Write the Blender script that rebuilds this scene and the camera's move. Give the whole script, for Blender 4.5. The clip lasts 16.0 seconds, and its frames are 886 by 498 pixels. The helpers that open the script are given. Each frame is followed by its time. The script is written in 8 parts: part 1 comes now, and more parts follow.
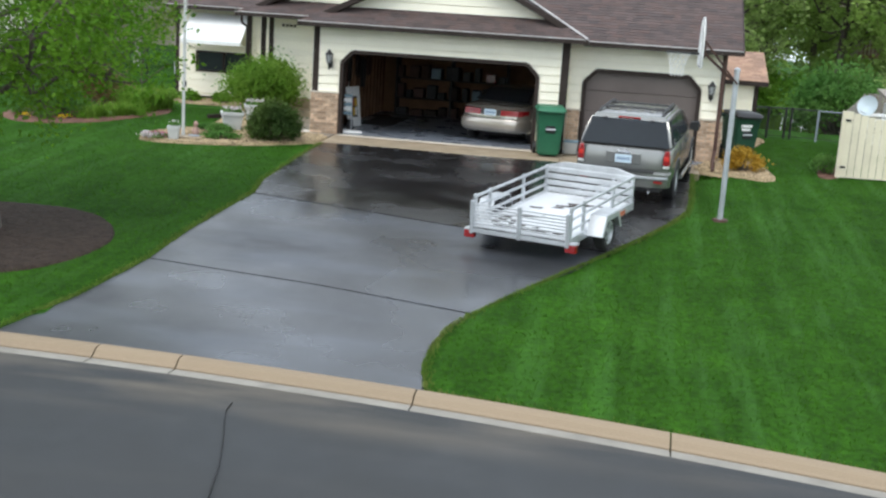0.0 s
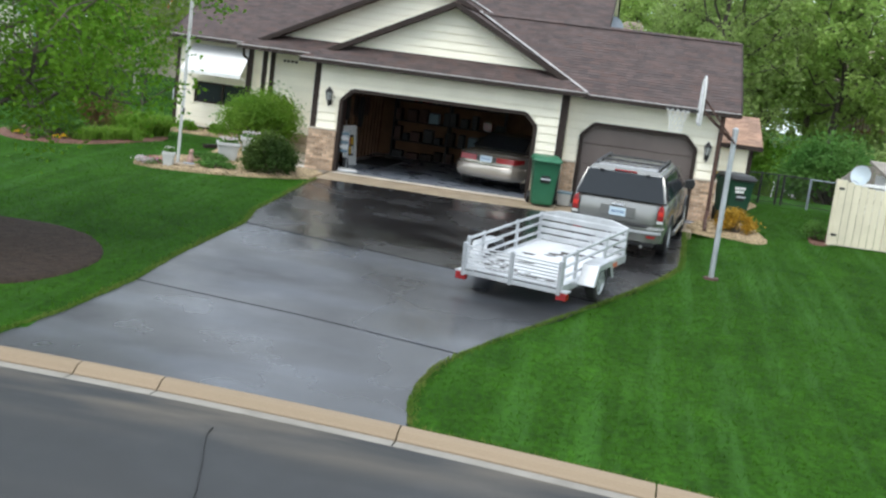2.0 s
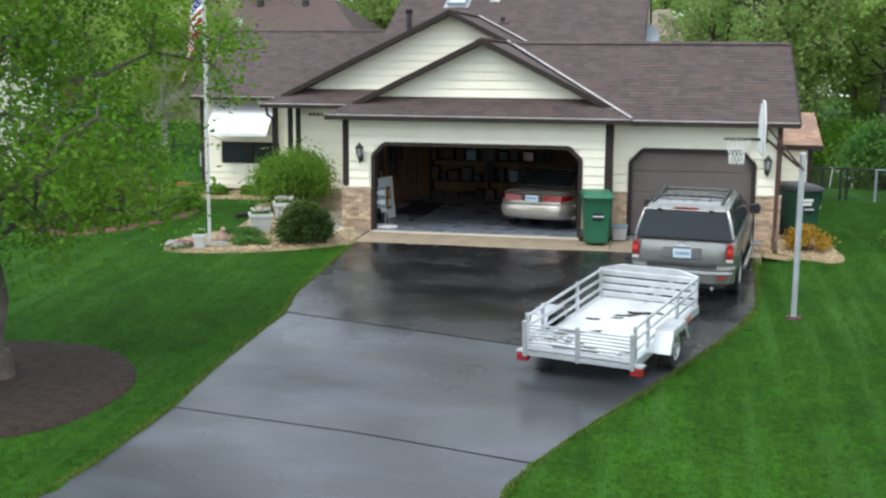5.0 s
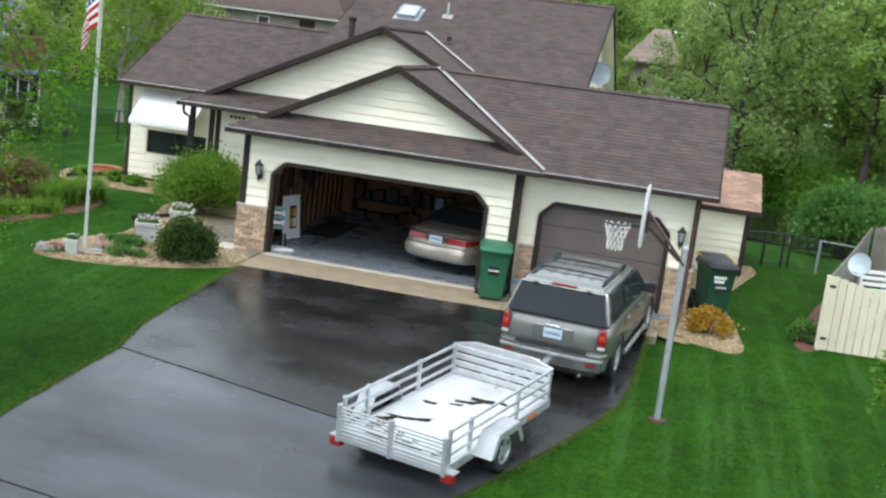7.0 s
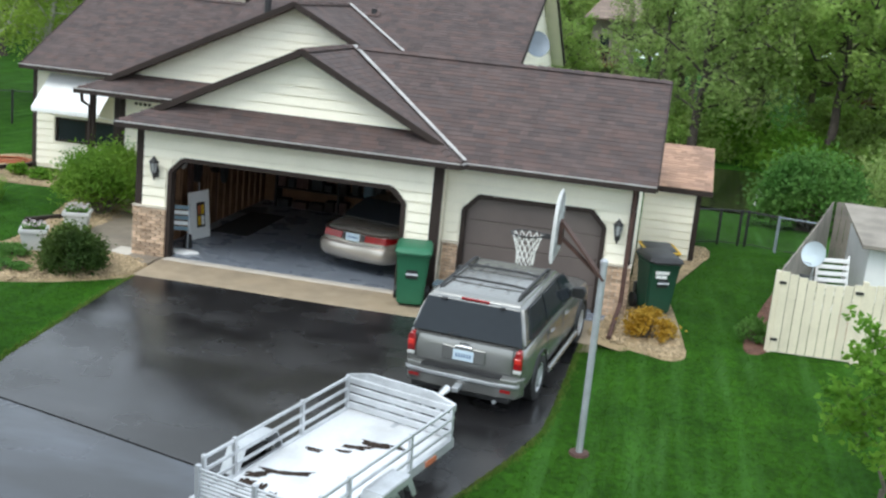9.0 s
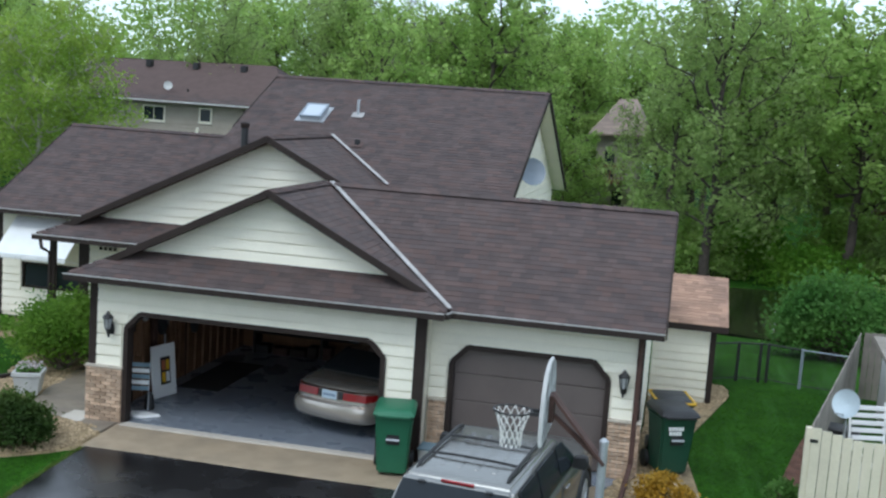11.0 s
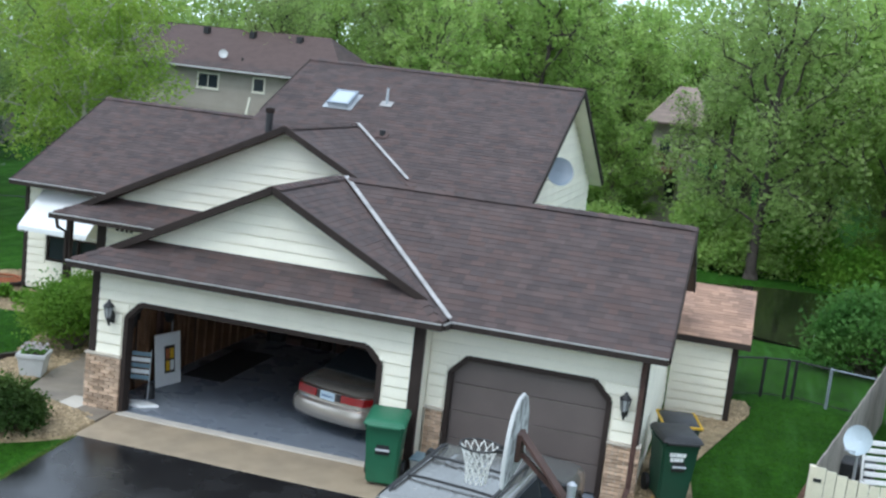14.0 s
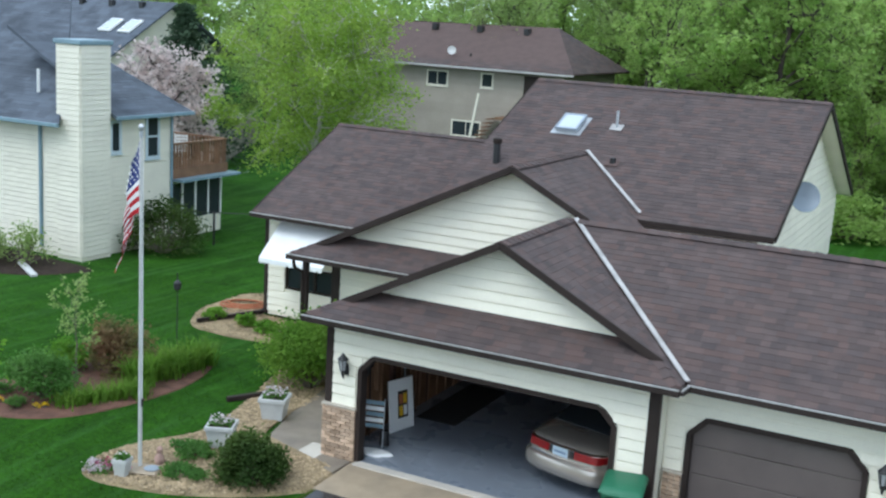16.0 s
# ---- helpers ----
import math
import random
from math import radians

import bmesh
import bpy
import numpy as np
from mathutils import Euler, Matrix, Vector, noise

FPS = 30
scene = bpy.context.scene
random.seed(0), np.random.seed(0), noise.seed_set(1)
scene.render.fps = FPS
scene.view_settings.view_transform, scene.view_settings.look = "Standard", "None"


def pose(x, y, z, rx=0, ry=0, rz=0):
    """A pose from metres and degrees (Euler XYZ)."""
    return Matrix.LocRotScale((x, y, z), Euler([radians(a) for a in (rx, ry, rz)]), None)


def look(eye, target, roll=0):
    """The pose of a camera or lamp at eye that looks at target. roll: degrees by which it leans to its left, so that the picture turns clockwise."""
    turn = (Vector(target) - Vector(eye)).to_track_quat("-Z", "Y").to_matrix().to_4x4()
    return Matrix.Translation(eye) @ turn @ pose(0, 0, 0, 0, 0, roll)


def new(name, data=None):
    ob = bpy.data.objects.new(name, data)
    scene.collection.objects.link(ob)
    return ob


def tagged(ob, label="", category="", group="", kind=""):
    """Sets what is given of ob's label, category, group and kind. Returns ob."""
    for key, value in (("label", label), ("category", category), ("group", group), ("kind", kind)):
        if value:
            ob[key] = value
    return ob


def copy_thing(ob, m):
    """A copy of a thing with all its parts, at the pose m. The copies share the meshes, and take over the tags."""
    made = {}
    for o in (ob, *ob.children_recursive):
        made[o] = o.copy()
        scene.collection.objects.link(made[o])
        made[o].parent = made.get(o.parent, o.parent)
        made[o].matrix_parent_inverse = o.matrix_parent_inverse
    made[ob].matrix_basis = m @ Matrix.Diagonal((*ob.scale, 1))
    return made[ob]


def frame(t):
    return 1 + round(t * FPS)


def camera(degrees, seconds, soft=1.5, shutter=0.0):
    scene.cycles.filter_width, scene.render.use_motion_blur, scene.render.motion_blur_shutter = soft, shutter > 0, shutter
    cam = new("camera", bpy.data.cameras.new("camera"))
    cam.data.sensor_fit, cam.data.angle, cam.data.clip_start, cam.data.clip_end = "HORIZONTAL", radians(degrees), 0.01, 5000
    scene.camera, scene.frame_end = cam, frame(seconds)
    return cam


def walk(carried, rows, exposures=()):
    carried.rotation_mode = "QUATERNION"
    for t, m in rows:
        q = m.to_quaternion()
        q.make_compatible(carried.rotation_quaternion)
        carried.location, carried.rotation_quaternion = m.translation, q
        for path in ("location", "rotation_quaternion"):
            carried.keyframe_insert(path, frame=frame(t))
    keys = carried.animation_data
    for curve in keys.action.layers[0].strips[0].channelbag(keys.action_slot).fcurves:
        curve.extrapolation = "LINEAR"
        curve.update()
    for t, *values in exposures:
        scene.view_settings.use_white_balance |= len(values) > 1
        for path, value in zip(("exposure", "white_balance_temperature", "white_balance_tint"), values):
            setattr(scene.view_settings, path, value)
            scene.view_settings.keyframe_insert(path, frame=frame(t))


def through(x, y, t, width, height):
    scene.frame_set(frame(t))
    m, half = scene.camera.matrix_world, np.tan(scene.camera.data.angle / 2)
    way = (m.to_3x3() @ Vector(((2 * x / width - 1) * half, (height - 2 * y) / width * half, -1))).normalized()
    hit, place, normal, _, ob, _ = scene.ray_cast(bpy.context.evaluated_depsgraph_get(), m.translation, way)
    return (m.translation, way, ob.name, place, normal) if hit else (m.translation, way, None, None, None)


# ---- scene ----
cam = camera(42.9, 16.0, soft=2.4)
PATH = [
    (0, (7.353, -27.27, 3.207), (7.033, -25.34, 2.792), 3.7),
    (0.5, (7.203, -27.297, 3.072), (6.935, -25.341, 2.75), 2.5),
    (1, (7.215, -27.174, 3.059), (6.98, -25.203, 2.82), 4.3),
    (1.5, (7.287, -27.183, 3.051), (6.982, -25.228, 2.763), 6.1),
    (2, (7.245, -27.216, 3.016), (6.941, -25.266, 2.691), 7.3),
    (2.5, (7.172, -27.222, 3.039), (6.866, -25.274, 2.705), 5.8),
    (3, (6.985, -27.122, 3.213), (6.652, -25.188, 2.829), 4.3),
    (3.5, (6.868, -26.954, 3.372), (6.546, -25.03, 2.931), 3.4),
    (4, (6.745, -26.617, 3.548), (6.409, -24.693, 3.121), 2.1),
    (4.5, (6.749, -26.147, 3.74), (6.438, -24.209, 3.358), 1.4),
    (5, (6.842, -25.548, 4.016), (6.453, -23.615, 3.683), 0.4),
    (5.2, (6.983, -25.31, 4.093), (6.625, -23.365, 3.795), 0.4),
    (7.3, (9.045, -23.137, 5.41), (8.667, -21.213, 5.015), 8.0),
    (7.5, (9.152, -22.915, 5.506), (8.796, -20.99, 5.093), 8.1),
    (8, (9.461, -22.363, 5.676), (9.11, -20.44, 5.251), 6.9),
    (8.5, (9.549, -21.678, 5.806), (9.168, -19.77, 5.342), 6.8),
    (9, (9.571, -20.92, 5.825), (9.217, -19.002, 5.381), 5.7),
    (9.2, (9.558, -20.545, 5.857), (9.189, -18.614, 5.491), 5.2),
    (11.3, (9.651, -18.503, 6.169), (9.248, -16.56, 5.918), 4.0),
    (11.5, (9.689, -18.503, 6.155), (9.28, -16.565, 5.879), 4.2),
    (12, (9.806, -18.432, 6.17), (9.372, -16.513, 5.812), 4.5),
    (12.5, (9.927, -18.292, 6.143), (9.487, -16.37, 5.811), 4.0),
    (13, (10.047, -18.025, 6.314), (9.617, -16.088, 6.066), 5.0),
    (13.5, (10.248, -17.834, 6.531), (9.814, -15.902, 6.252), 5.4),
    (14, (10.404, -17.71, 6.803), (9.899, -15.801, 6.489), 6.5),
    (14.5, (10.621, -17.547, 7.17), (9.799, -15.753, 6.842), 7.4),
    (15, (10.362, -17.465, 7.483), (9.475, -15.714, 7.098), 7.2),
    (15.5, (10.201, -17.263, 7.799), (9.392, -15.475, 7.412), 5.8),
    (16, (10.021, -16.964, 8.158), (9.145, -15.212, 7.754), 3.4),
]
walk(cam, [(t, look(e, g, r)) for t, e, g, r in PATH], exposures=[(0, 0.22, 6500, 9), (1.5, 0.27, 6500, 9), (5, 0.28, 6450, 8), (9, 0.25, 6400, 7), (11.3, -0.27, 5850, 7), (12.5, -0.12, 5850, 7), (14, 0.05, 5850, 7), (16, 0.06, 5850, 6)])

# ---- world and light: bright overcast after rain ----
world = bpy.data.worlds.new("overcast")
scene.world = world
world.use_nodes = True
wn, wl = world.node_tree.nodes, world.node_tree.links
wn.clear()
w_out, w_bg = wn.new("ShaderNodeOutputWorld"), wn.new("ShaderNodeBackground")
w_sky, w_mix = wn.new("ShaderNodeTexSky"), wn.new("ShaderNodeMix")
w_sky.sky_type, w_sky.sun_disc = "NISHITA", False
w_sky.sun_elevation, w_sky.sun_rotation = radians(48), radians(200)
w_mix.data_type = "RGBA"
w_mix.inputs[0].default_value = 0.8
w_mix.inputs[7].default_value = (8.7, 9.6, 10.6, 1)
w_bg.inputs[1].default_value = 0.165
wl.new(w_sky.outputs[0], w_mix.inputs[6])
wl.new(w_mix.outputs[2], w_bg.inputs[0])
wl.new(w_bg.outputs[0], w_out.inputs[0])
sun = new("sun", bpy.data.lights.new("sun", "SUN"))
sun.data.energy, sun.data.angle, sun.data.color = 1.5, radians(25), (1.0, 0.985, 0.96)
sun.matrix_world = look((-6, -20, 30), (0, 0, 0))


# ---- materials ----
def material(name, base, rough=0.7, vary=0.25, size=3.0, fine=40.0, bump=0.3, depth=0.01, metal=0.0, spread=0.0,
             island=0.0, second=None, mix_at=0.55, wet=0.0, spec=0.5):
    """Base colour with large and fine variation, bump, and per-piece spread."""
    m = bpy.data.materials.new(name)
    m.use_nodes = True
    n, l = m.node_tree.nodes, m.node_tree.links
    b = n["Principled BSDF"]
    b.inputs["Metallic"].default_value = metal
    b.inputs["Specular IOR Level"].default_value = spec
    geo = n.new("ShaderNodeNewGeometry")
    big, small = n.new("ShaderNodeTexNoise"), n.new("ShaderNodeTexNoise")
    big.inputs["Scale"].default_value, big.inputs["Detail"].default_value = size, 5
    small.inputs["Scale"].default_value, small.inputs["Detail"].default_value = fine, 4
    for t in (big, small):
        l.new(geo.outputs["Position"], t.inputs["Vector"])
    col = n.new("ShaderNodeMix")
    col.data_type = "RGBA"
    ramp = n.new("ShaderNodeMapRange")
    ramp.inputs[1].default_value, ramp.inputs[2].default_value = mix_at - 0.15, mix_at + 0.15
    l.new(big.outputs[0], ramp.inputs[0])
    l.new(ramp.outputs[0], col.inputs[0])
    col.inputs[6].default_value = (*base, 1)
    col.inputs[7].default_value = (*(second or [c * (1 - vary) for c in base]), 1)
    hsv = n.new("ShaderNodeHueSaturation")
    l.new(col.outputs[2], hsv.inputs["Color"])
    val = n.new("ShaderNodeMath")
    val.operation = "MULTIPLY_ADD"
    l.new(small.outputs[0], val.inputs[0])
    val.inputs[1].default_value, val.inputs[2].default_value = vary * 1.6, 1 - vary * 0.8
    last = val.outputs[0]
    for amount, node, socket in ((spread, "ShaderNodeObjectInfo", "Random"), (island, None, "Random Per Island")):
        if amount:
            src = (n.new(node) if node else geo).outputs[socket]
            add = n.new("ShaderNodeMath")
            add.operation = "MULTIPLY_ADD"
            l.new(src, add.inputs[0])
            add.inputs[1].default_value = 2 * amount
            sub = n.new("ShaderNodeMath")
            sub.operation = "SUBTRACT"
            l.new(last, sub.inputs[0])
            sub.inputs[1].default_value = amount
            l.new(sub.outputs[0], add.inputs[2])
            last = add.outputs[0]
    l.new(last, hsv.inputs["Value"])
    l.new(hsv.outputs[0], b.inputs["Base Color"])
    rr = n.new("ShaderNodeMapRange")
    rr.inputs[3].default_value, rr.inputs[4].default_value = max(0.03, rough - wet), min(1, rough + wet * 0.6 + 0.05)
    rr.inputs[1].default_value, rr.inputs[2].default_value = 0.35, 0.65
    l.new(big.outputs[0], rr.inputs[0])
    l.new(rr.outputs[0], b.inputs["Roughness"])
    if bump:
        bp = n.new("ShaderNodeBump")
        bp.inputs["Strength"].default_value, bp.inputs["Distance"].default_value = bump, depth
        l.new(small.outputs[0], bp.inputs["Height"])
        l.new(bp.outputs[0], b.inputs["Normal"])
    return m


def leafy(name, base, second, rough=0.55, vary=0.35, through=0.45):
    """Foliage: thin leaves that let some light through, each with its own tone."""
    m = material(name, base, rough, vary, 0.8, 6.0, 0, island=0.2, second=second, mix_at=0.5, spec=0.15)
    n, l = m.node_tree.nodes, m.node_tree.links
    b, out = n["Principled BSDF"], n["Material Output"]
    t, mx = n.new("ShaderNodeBsdfTranslucent"), n.new("ShaderNodeMixShader")
    mx.inputs[0].default_value = through
    l.new(b.inputs["Base Color"].links[0].from_socket, t.inputs["Color"])
    l.new(b.outputs[0], mx.inputs[1])
    l.new(t.outputs[0], mx.inputs[2])
    l.new(mx.outputs[0], out.inputs["Surface"])
    return m


def glass(name, tint=(0.02, 0.025, 0.03), rough=0.05):
    return material(name, tint, rough, 0.1, 1, 10, 0, spec=0.26)


def mottle(mt, socket, tones):
    """Gives some of the pieces another tone: (colour, from, to, amount) by each piece's own random number."""
    n, l = mt.node_tree.nodes, mt.node_tree.links
    src = n.new("ShaderNodeObjectInfo" if socket == "Random" else "ShaderNodeNewGeometry").outputs[socket]
    b = n["Principled BSDF"].inputs["Base Color"]
    for tint, low, high, most in tones:
        mul, frac, rg, mx = (n.new("ShaderNode" + k) for k in ("Math", "Math", "MapRange", "Mix"))
        mul.operation, frac.operation = "MULTIPLY", "FRACT"
        mul.inputs[1].default_value = 7.31 + 40 * low
        l.new(src, mul.inputs[0])
        l.new(mul.outputs[0], frac.inputs[0])
        rg.inputs[1].default_value, rg.inputs[2].default_value, rg.inputs[4].default_value = low, high, most
        l.new(frac.outputs[0], rg.inputs[0])
        mx.data_type = "RGBA"
        l.new(rg.outputs[0], mx.inputs[0])
        l.new(b.links[0].from_socket, mx.inputs[6])
        mx.inputs[7].default_value = (*tint, 1)
        l.new(mx.outputs[2], b)
    return mt


SIDING = material("cream lap siding", (0.86, 0.815, 0.67), 0.55, 0.07, 1.3, 30, 0.15, 0.004, spread=0.04)
SIDING_FAR = material("pale vinyl siding", (0.74, 0.70, 0.58), 0.6, 0.08, 1.3, 30, 0.1, 0.004, island=0.03)
SIDING_TAUPE = material("taupe siding", (0.33, 0.29, 0.24), 0.7, 0.12, 1.0, 20, 0.1, 0.004, island=0.04)
TRIM = material("dark brown trim", (0.034, 0.024, 0.020), 0.65, 0.25, 2, 25, 0.1, 0.003, spec=0.25)
GUTTER = material("pale gutter lip", (0.56, 0.54, 0.52), 0.4, 0.2, 4, 30, 0.05, 0.002, metal=0.4)
VALLEY = material("galvanised valley flashing", (0.46, 0.44, 0.42), 0.5, 0.3, 3, 30, 0.05, 0.002, metal=0.3)
SHINGLE = material("brown asphalt shingle", (0.088, 0.065, 0.060), 0.85, 0.30, 2.2, 70, 0.5, 0.004, spread=0.16, second=(0.067, 0.052, 0.050), spec=0.3)
SHINGLES = material("brown asphalt shingles", (0.088, 0.065, 0.060), 0.85, 0.30, 2.2, 70, 0.5, 0.004, island=0.16, second=(0.067, 0.052, 0.050), spec=0.3)
for mt_, sock in ((SHINGLE, "Random"), (SHINGLES, "Random Per Island")):
    mottle(mt_, sock, (((0.118, 0.070, 0.058), 0.5, 0.95, 0.42), ((0.052, 0.044, 0.046), 0.6, 0.95, 0.35)))
SHINGLES_TAN = material("tan shed shingles", (0.36, 0.22, 0.15), 0.9, 0.25, 1.5, 90, 0.5, 0.004, island=0.22, second=(0.26, 0.165, 0.12))
SHINGLES_BLUE = material("blue grey shingles", (0.085, 0.10, 0.125), 0.9, 0.3, 1.2, 80, 0.4, 0.004, island=0.2)
SHINGLES_ROSE = material("rose brown shingles", (0.27, 0.205, 0.17), 0.9, 0.25, 1.2, 80, 0.4, 0.004, island=0.15)
BRICK = material("tumbled tan brick", (0.39, 0.27, 0.18), 0.9, 0.35, 7, 60, 0.6, 0.006, spread=0.35, second=(0.52, 0.38, 0.27), mix_at=0.5)
MORTAR = material("pale mortar", (0.50, 0.44, 0.36), 0.95, 0.2, 6, 80, 0.5, 0.006)
CONCRETE = material("wet tan concrete", (0.36, 0.28, 0.19), 0.6, 0.2, 1.6, 60, 0.25, 0.004, second=(0.27, 0.215, 0.15), wet=0.15)
CONCRETE_DAMP = material("damp grey concrete", (0.235, 0.195, 0.15), 0.6, 0.2, 1.6, 60, 0.25, 0.004, second=(0.18, 0.15, 0.12), wet=0.15)
CONCRETE_PALE = material("pale concrete", (0.55, 0.50, 0.43), 0.75, 0.15, 2, 60, 0.25, 0.004)
KERB = material("tan kerb concrete", (0.25, 0.187, 0.122), 0.85, 0.25, 2.2, 70, 0.4, 0.006, second=(0.25, 0.19, 0.125), spread=0.06)
KERB_PAN = material("grey gutter pan concrete", (0.27, 0.25, 0.215), 0.85, 0.25, 2.2, 70, 0.4, 0.006, spread=0.06)
ROAD = material("street asphalt", (0.026, 0.028, 0.030), 0.78, 0.3, 0.55, 130, 0.5, 0.006, second=(0.034, 0.035, 0.035), wet=0.12, mix_at=0.58)
ASPHALT_DARK = material("wet dark asphalt", (0.012, 0.0115, 0.012), 0.23, 0.3, 0.9, 140, 0.22, 0.003, second=(0.024, 0.023, 0.023), wet=0.13)
# the paler bluish second tone is sky reflection put into the colour
ASPHALT_SHEEN = material("damp asphalt", (0.026, 0.027, 0.030), 0.33, 0.3, 0.4, 140, 0.25, 0.003, second=(0.055, 0.057, 0.062), wet=0.2)
EPOXY = material("grey blue garage floor paint", (0.20, 0.225, 0.265), 0.28, 0.15, 1.5, 40, 0.1, 0.002, wet=0.05)
GARAGE_IN = material("unpainted garage wall", (0.20, 0.105, 0.052), 0.8, 0.4, 2, 30, 0.2, 0.004)
DOOR_PANEL = material("brown garage door paint", (0.125, 0.100, 0.090), 0.6, 0.15, 1.5, 60, 0.25, 0.002)
GRASS = material("mown lawn", (0.0215, 0.070, 0.0046), 0.95, 0.42, 0.9, 70, 0.45, 0.015, second=(0.0160, 0.054, 0.0040), mix_at=0.5, spec=0.08)
BLADE = leafy("grass blades", (0.044, 0.125, 0.009), (0.062, 0.150, 0.014), 0.9, 0.3, 0.7)
DRY_BLADE = leafy("dry edge grass", (0.17, 0.205, 0.05), (0.10, 0.185, 0.028), 0.9, 0.3, 0.5)
MULCH = material("dark wet mulch", (0.040, 0.027, 0.020), 0.9, 0.75, 7, 17, 1.0, 0.05, second=(0.024, 0.017, 0.013), spec=0.2)
MULCH_RED = material("red bark mulch", (0.165, 0.078, 0.052), 0.9, 0.5, 3, 40, 1.0, 0.04)
GRAVEL = material("tan river gravel bed", (0.33, 0.245, 0.135), 0.85, 0.5, 3, 40, 1.0, 0.03)
STONE = material("river stones", (0.38, 0.285, 0.17), 0.8, 0.3, 6, 60, 0.3, 0.004, island=0.35)
POND = material("dark pond water", (0.012, 0.011, 0.008), 0.08, 0.3, 0.4, 8, 0.1, 0.02)
BARK = material("grey bark", (0.16, 0.13, 0.105), 0.9, 0.4, 5, 45, 0.9, 0.02)
BARK_MAPLE = material("brown grey maple bark", (0.105, 0.085, 0.07), 0.9, 0.4, 5, 45, 0.9, 0.02)
BARK_PALE = material("pale birch bark", (0.46, 0.43, 0.38), 0.85, 0.35, 5, 45, 0.6, 0.01)
BARK_DARK = material("dark bark", (0.07, 0.055, 0.045), 0.9, 0.4, 5, 45, 0.9, 0.02)
LEAF_A = leafy("maple leaves", (0.082, 0.195, 0.012), (0.135, 0.265, 0.022), through=0.45)
LEAF_B = leafy("young green leaves", (0.135, 0.30, 0.035), (0.20, 0.36, 0.05), through=0.66)
LEAF_C = leafy("willow leaves", (0.29, 0.41, 0.13), (0.37, 0.47, 0.17), through=0.7)
# extra blue in these leaves paints distance haze into their colour
LEAF_WOOD = leafy("fresh wood leaves", (0.31, 0.46, 0.125), (0.41, 0.54, 0.165), through=0.72)
LEAF_D = leafy("deep green leaves", (0.085, 0.205, 0.045), (0.135, 0.265, 0.06), through=0.58)
LEAF_LIME = leafy("lime leaves", (0.34, 0.45, 0.09), (0.27, 0.41, 0.07), through=0.62)
LEAF_SHRUB = leafy("yew needles", (0.044, 0.084, 0.02), (0.095, 0.145, 0.032))
LEAF_ROUND = leafy("small bright shrub leaves", (0.125, 0.255, 0.03), (0.19, 0.32, 0.045), through=0.55)
LEAF_GOLD = leafy("golden shrub leaves", (0.46, 0.27, 0.03), (0.36, 0.25, 0.05))
NEEDLES = leafy("spruce needles", (0.042, 0.075, 0.040), (0.060, 0.095, 0.050), through=0.15)
BLOSSOM = leafy("pale pink blossom", (0.74, 0.65, 0.62), (0.64, 0.54, 0.51))
PETAL_WHITE = leafy("white petals", (0.75, 0.74, 0.72), (0.6, 0.5, 0.52))
PETAL_YELLOW = leafy("yellow petals", (0.75, 0.5, 0.02), (0.8, 0.6, 0.05))
PETAL_RED = leafy("crimson petals", (0.42, 0.03, 0.07), (0.5, 0.16, 0.28))
LEAF_RED = leafy("reddish spring leaves", (0.26, 0.12, 0.075), (0.14, 0.20, 0.06))
WHITE = material("white paint", (0.80, 0.80, 0.78), 0.45, 0.08, 2, 40, 0.05, 0.002)
ALUMINIUM = material("trailer aluminium", (0.60, 0.615, 0.63), 0.40, 0.25, 2.5, 40, 0.15, 0.002, metal=0.7)
# brighter than ALUMINIUM: the deck's overexposed glare put into the colour, plus stain
DECK_METAL = material("scuffed deck sheet", (0.72, 0.73, 0.745), 0.42, 0.14, 1.3, 30, 0.15, 0.002, metal=0.35, second=(0.50, 0.495, 0.48), mix_at=0.62)
GALVANISED = material("galvanised steel", (0.48, 0.50, 0.52), 0.45, 0.2, 4, 40, 0.1, 0.002, metal=0.6)
BLACK = material("black plastic", (0.018, 0.018, 0.019), 0.5, 0.2, 4, 40, 0.05, 0.002)
RUBBER = material("tyre rubber", (0.022, 0.021, 0.021), 0.85, 0.25, 8, 60, 0.3, 0.003)
BIN_GREEN = material("green cart plastic", (0.024, 0.145, 0.072), 0.5, 0.15, 2, 30, 0.1, 0.002)
BIN_DARK = material("dark green cart plastic", (0.012, 0.062, 0.034), 0.5, 0.15, 2, 30, 0.1, 0.002)
YELLOW = material("yellow plastic", (0.70, 0.42, 0.02), 0.5, 0.1, 3, 30, 0.05, 0.002)
SUV_PAINT = material("grey metallic car paint", (0.275, 0.275, 0.262), 0.2, 0.06, 2, 80, 0, metal=0.7, spec=0.7)
SEDAN_PAINT = material("champagne car paint", (0.50, 0.45, 0.39), 0.22, 0.06, 2, 80, 0, metal=0.65, spec=0.7)
CHROME = material("chrome", (0.75, 0.75, 0.76), 0.15, 0.05, 3, 30, 0, metal=1.0)
CAR_GLASS = glass("dark car glass")
WINDOW_GLASS = glass("window glass", (0.03, 0.037, 0.042))
TAIL_RED = material("red tail light", (0.27, 0.008, 0.010), 0.2, 0.2, 12, 60, 0, spec=0.7)
LENS_RED = material("bright red lens", (0.62, 0.03, 0.02), 0.15, 0.1, 12, 60, 0, spec=0.8)
PLATE = material("pale blue plate", (0.55, 0.66, 0.74), 0.4, 0.05, 5, 40, 0)
INK = material("dark blue lettering", (0.14, 0.21, 0.33), 0.5, 0.05, 5, 40, 0)
FENCE = material("cream painted fence boards", (0.66, 0.60, 0.45), 0.7, 0.12, 1.5, 25, 0.2, 0.004, spread=0.06)
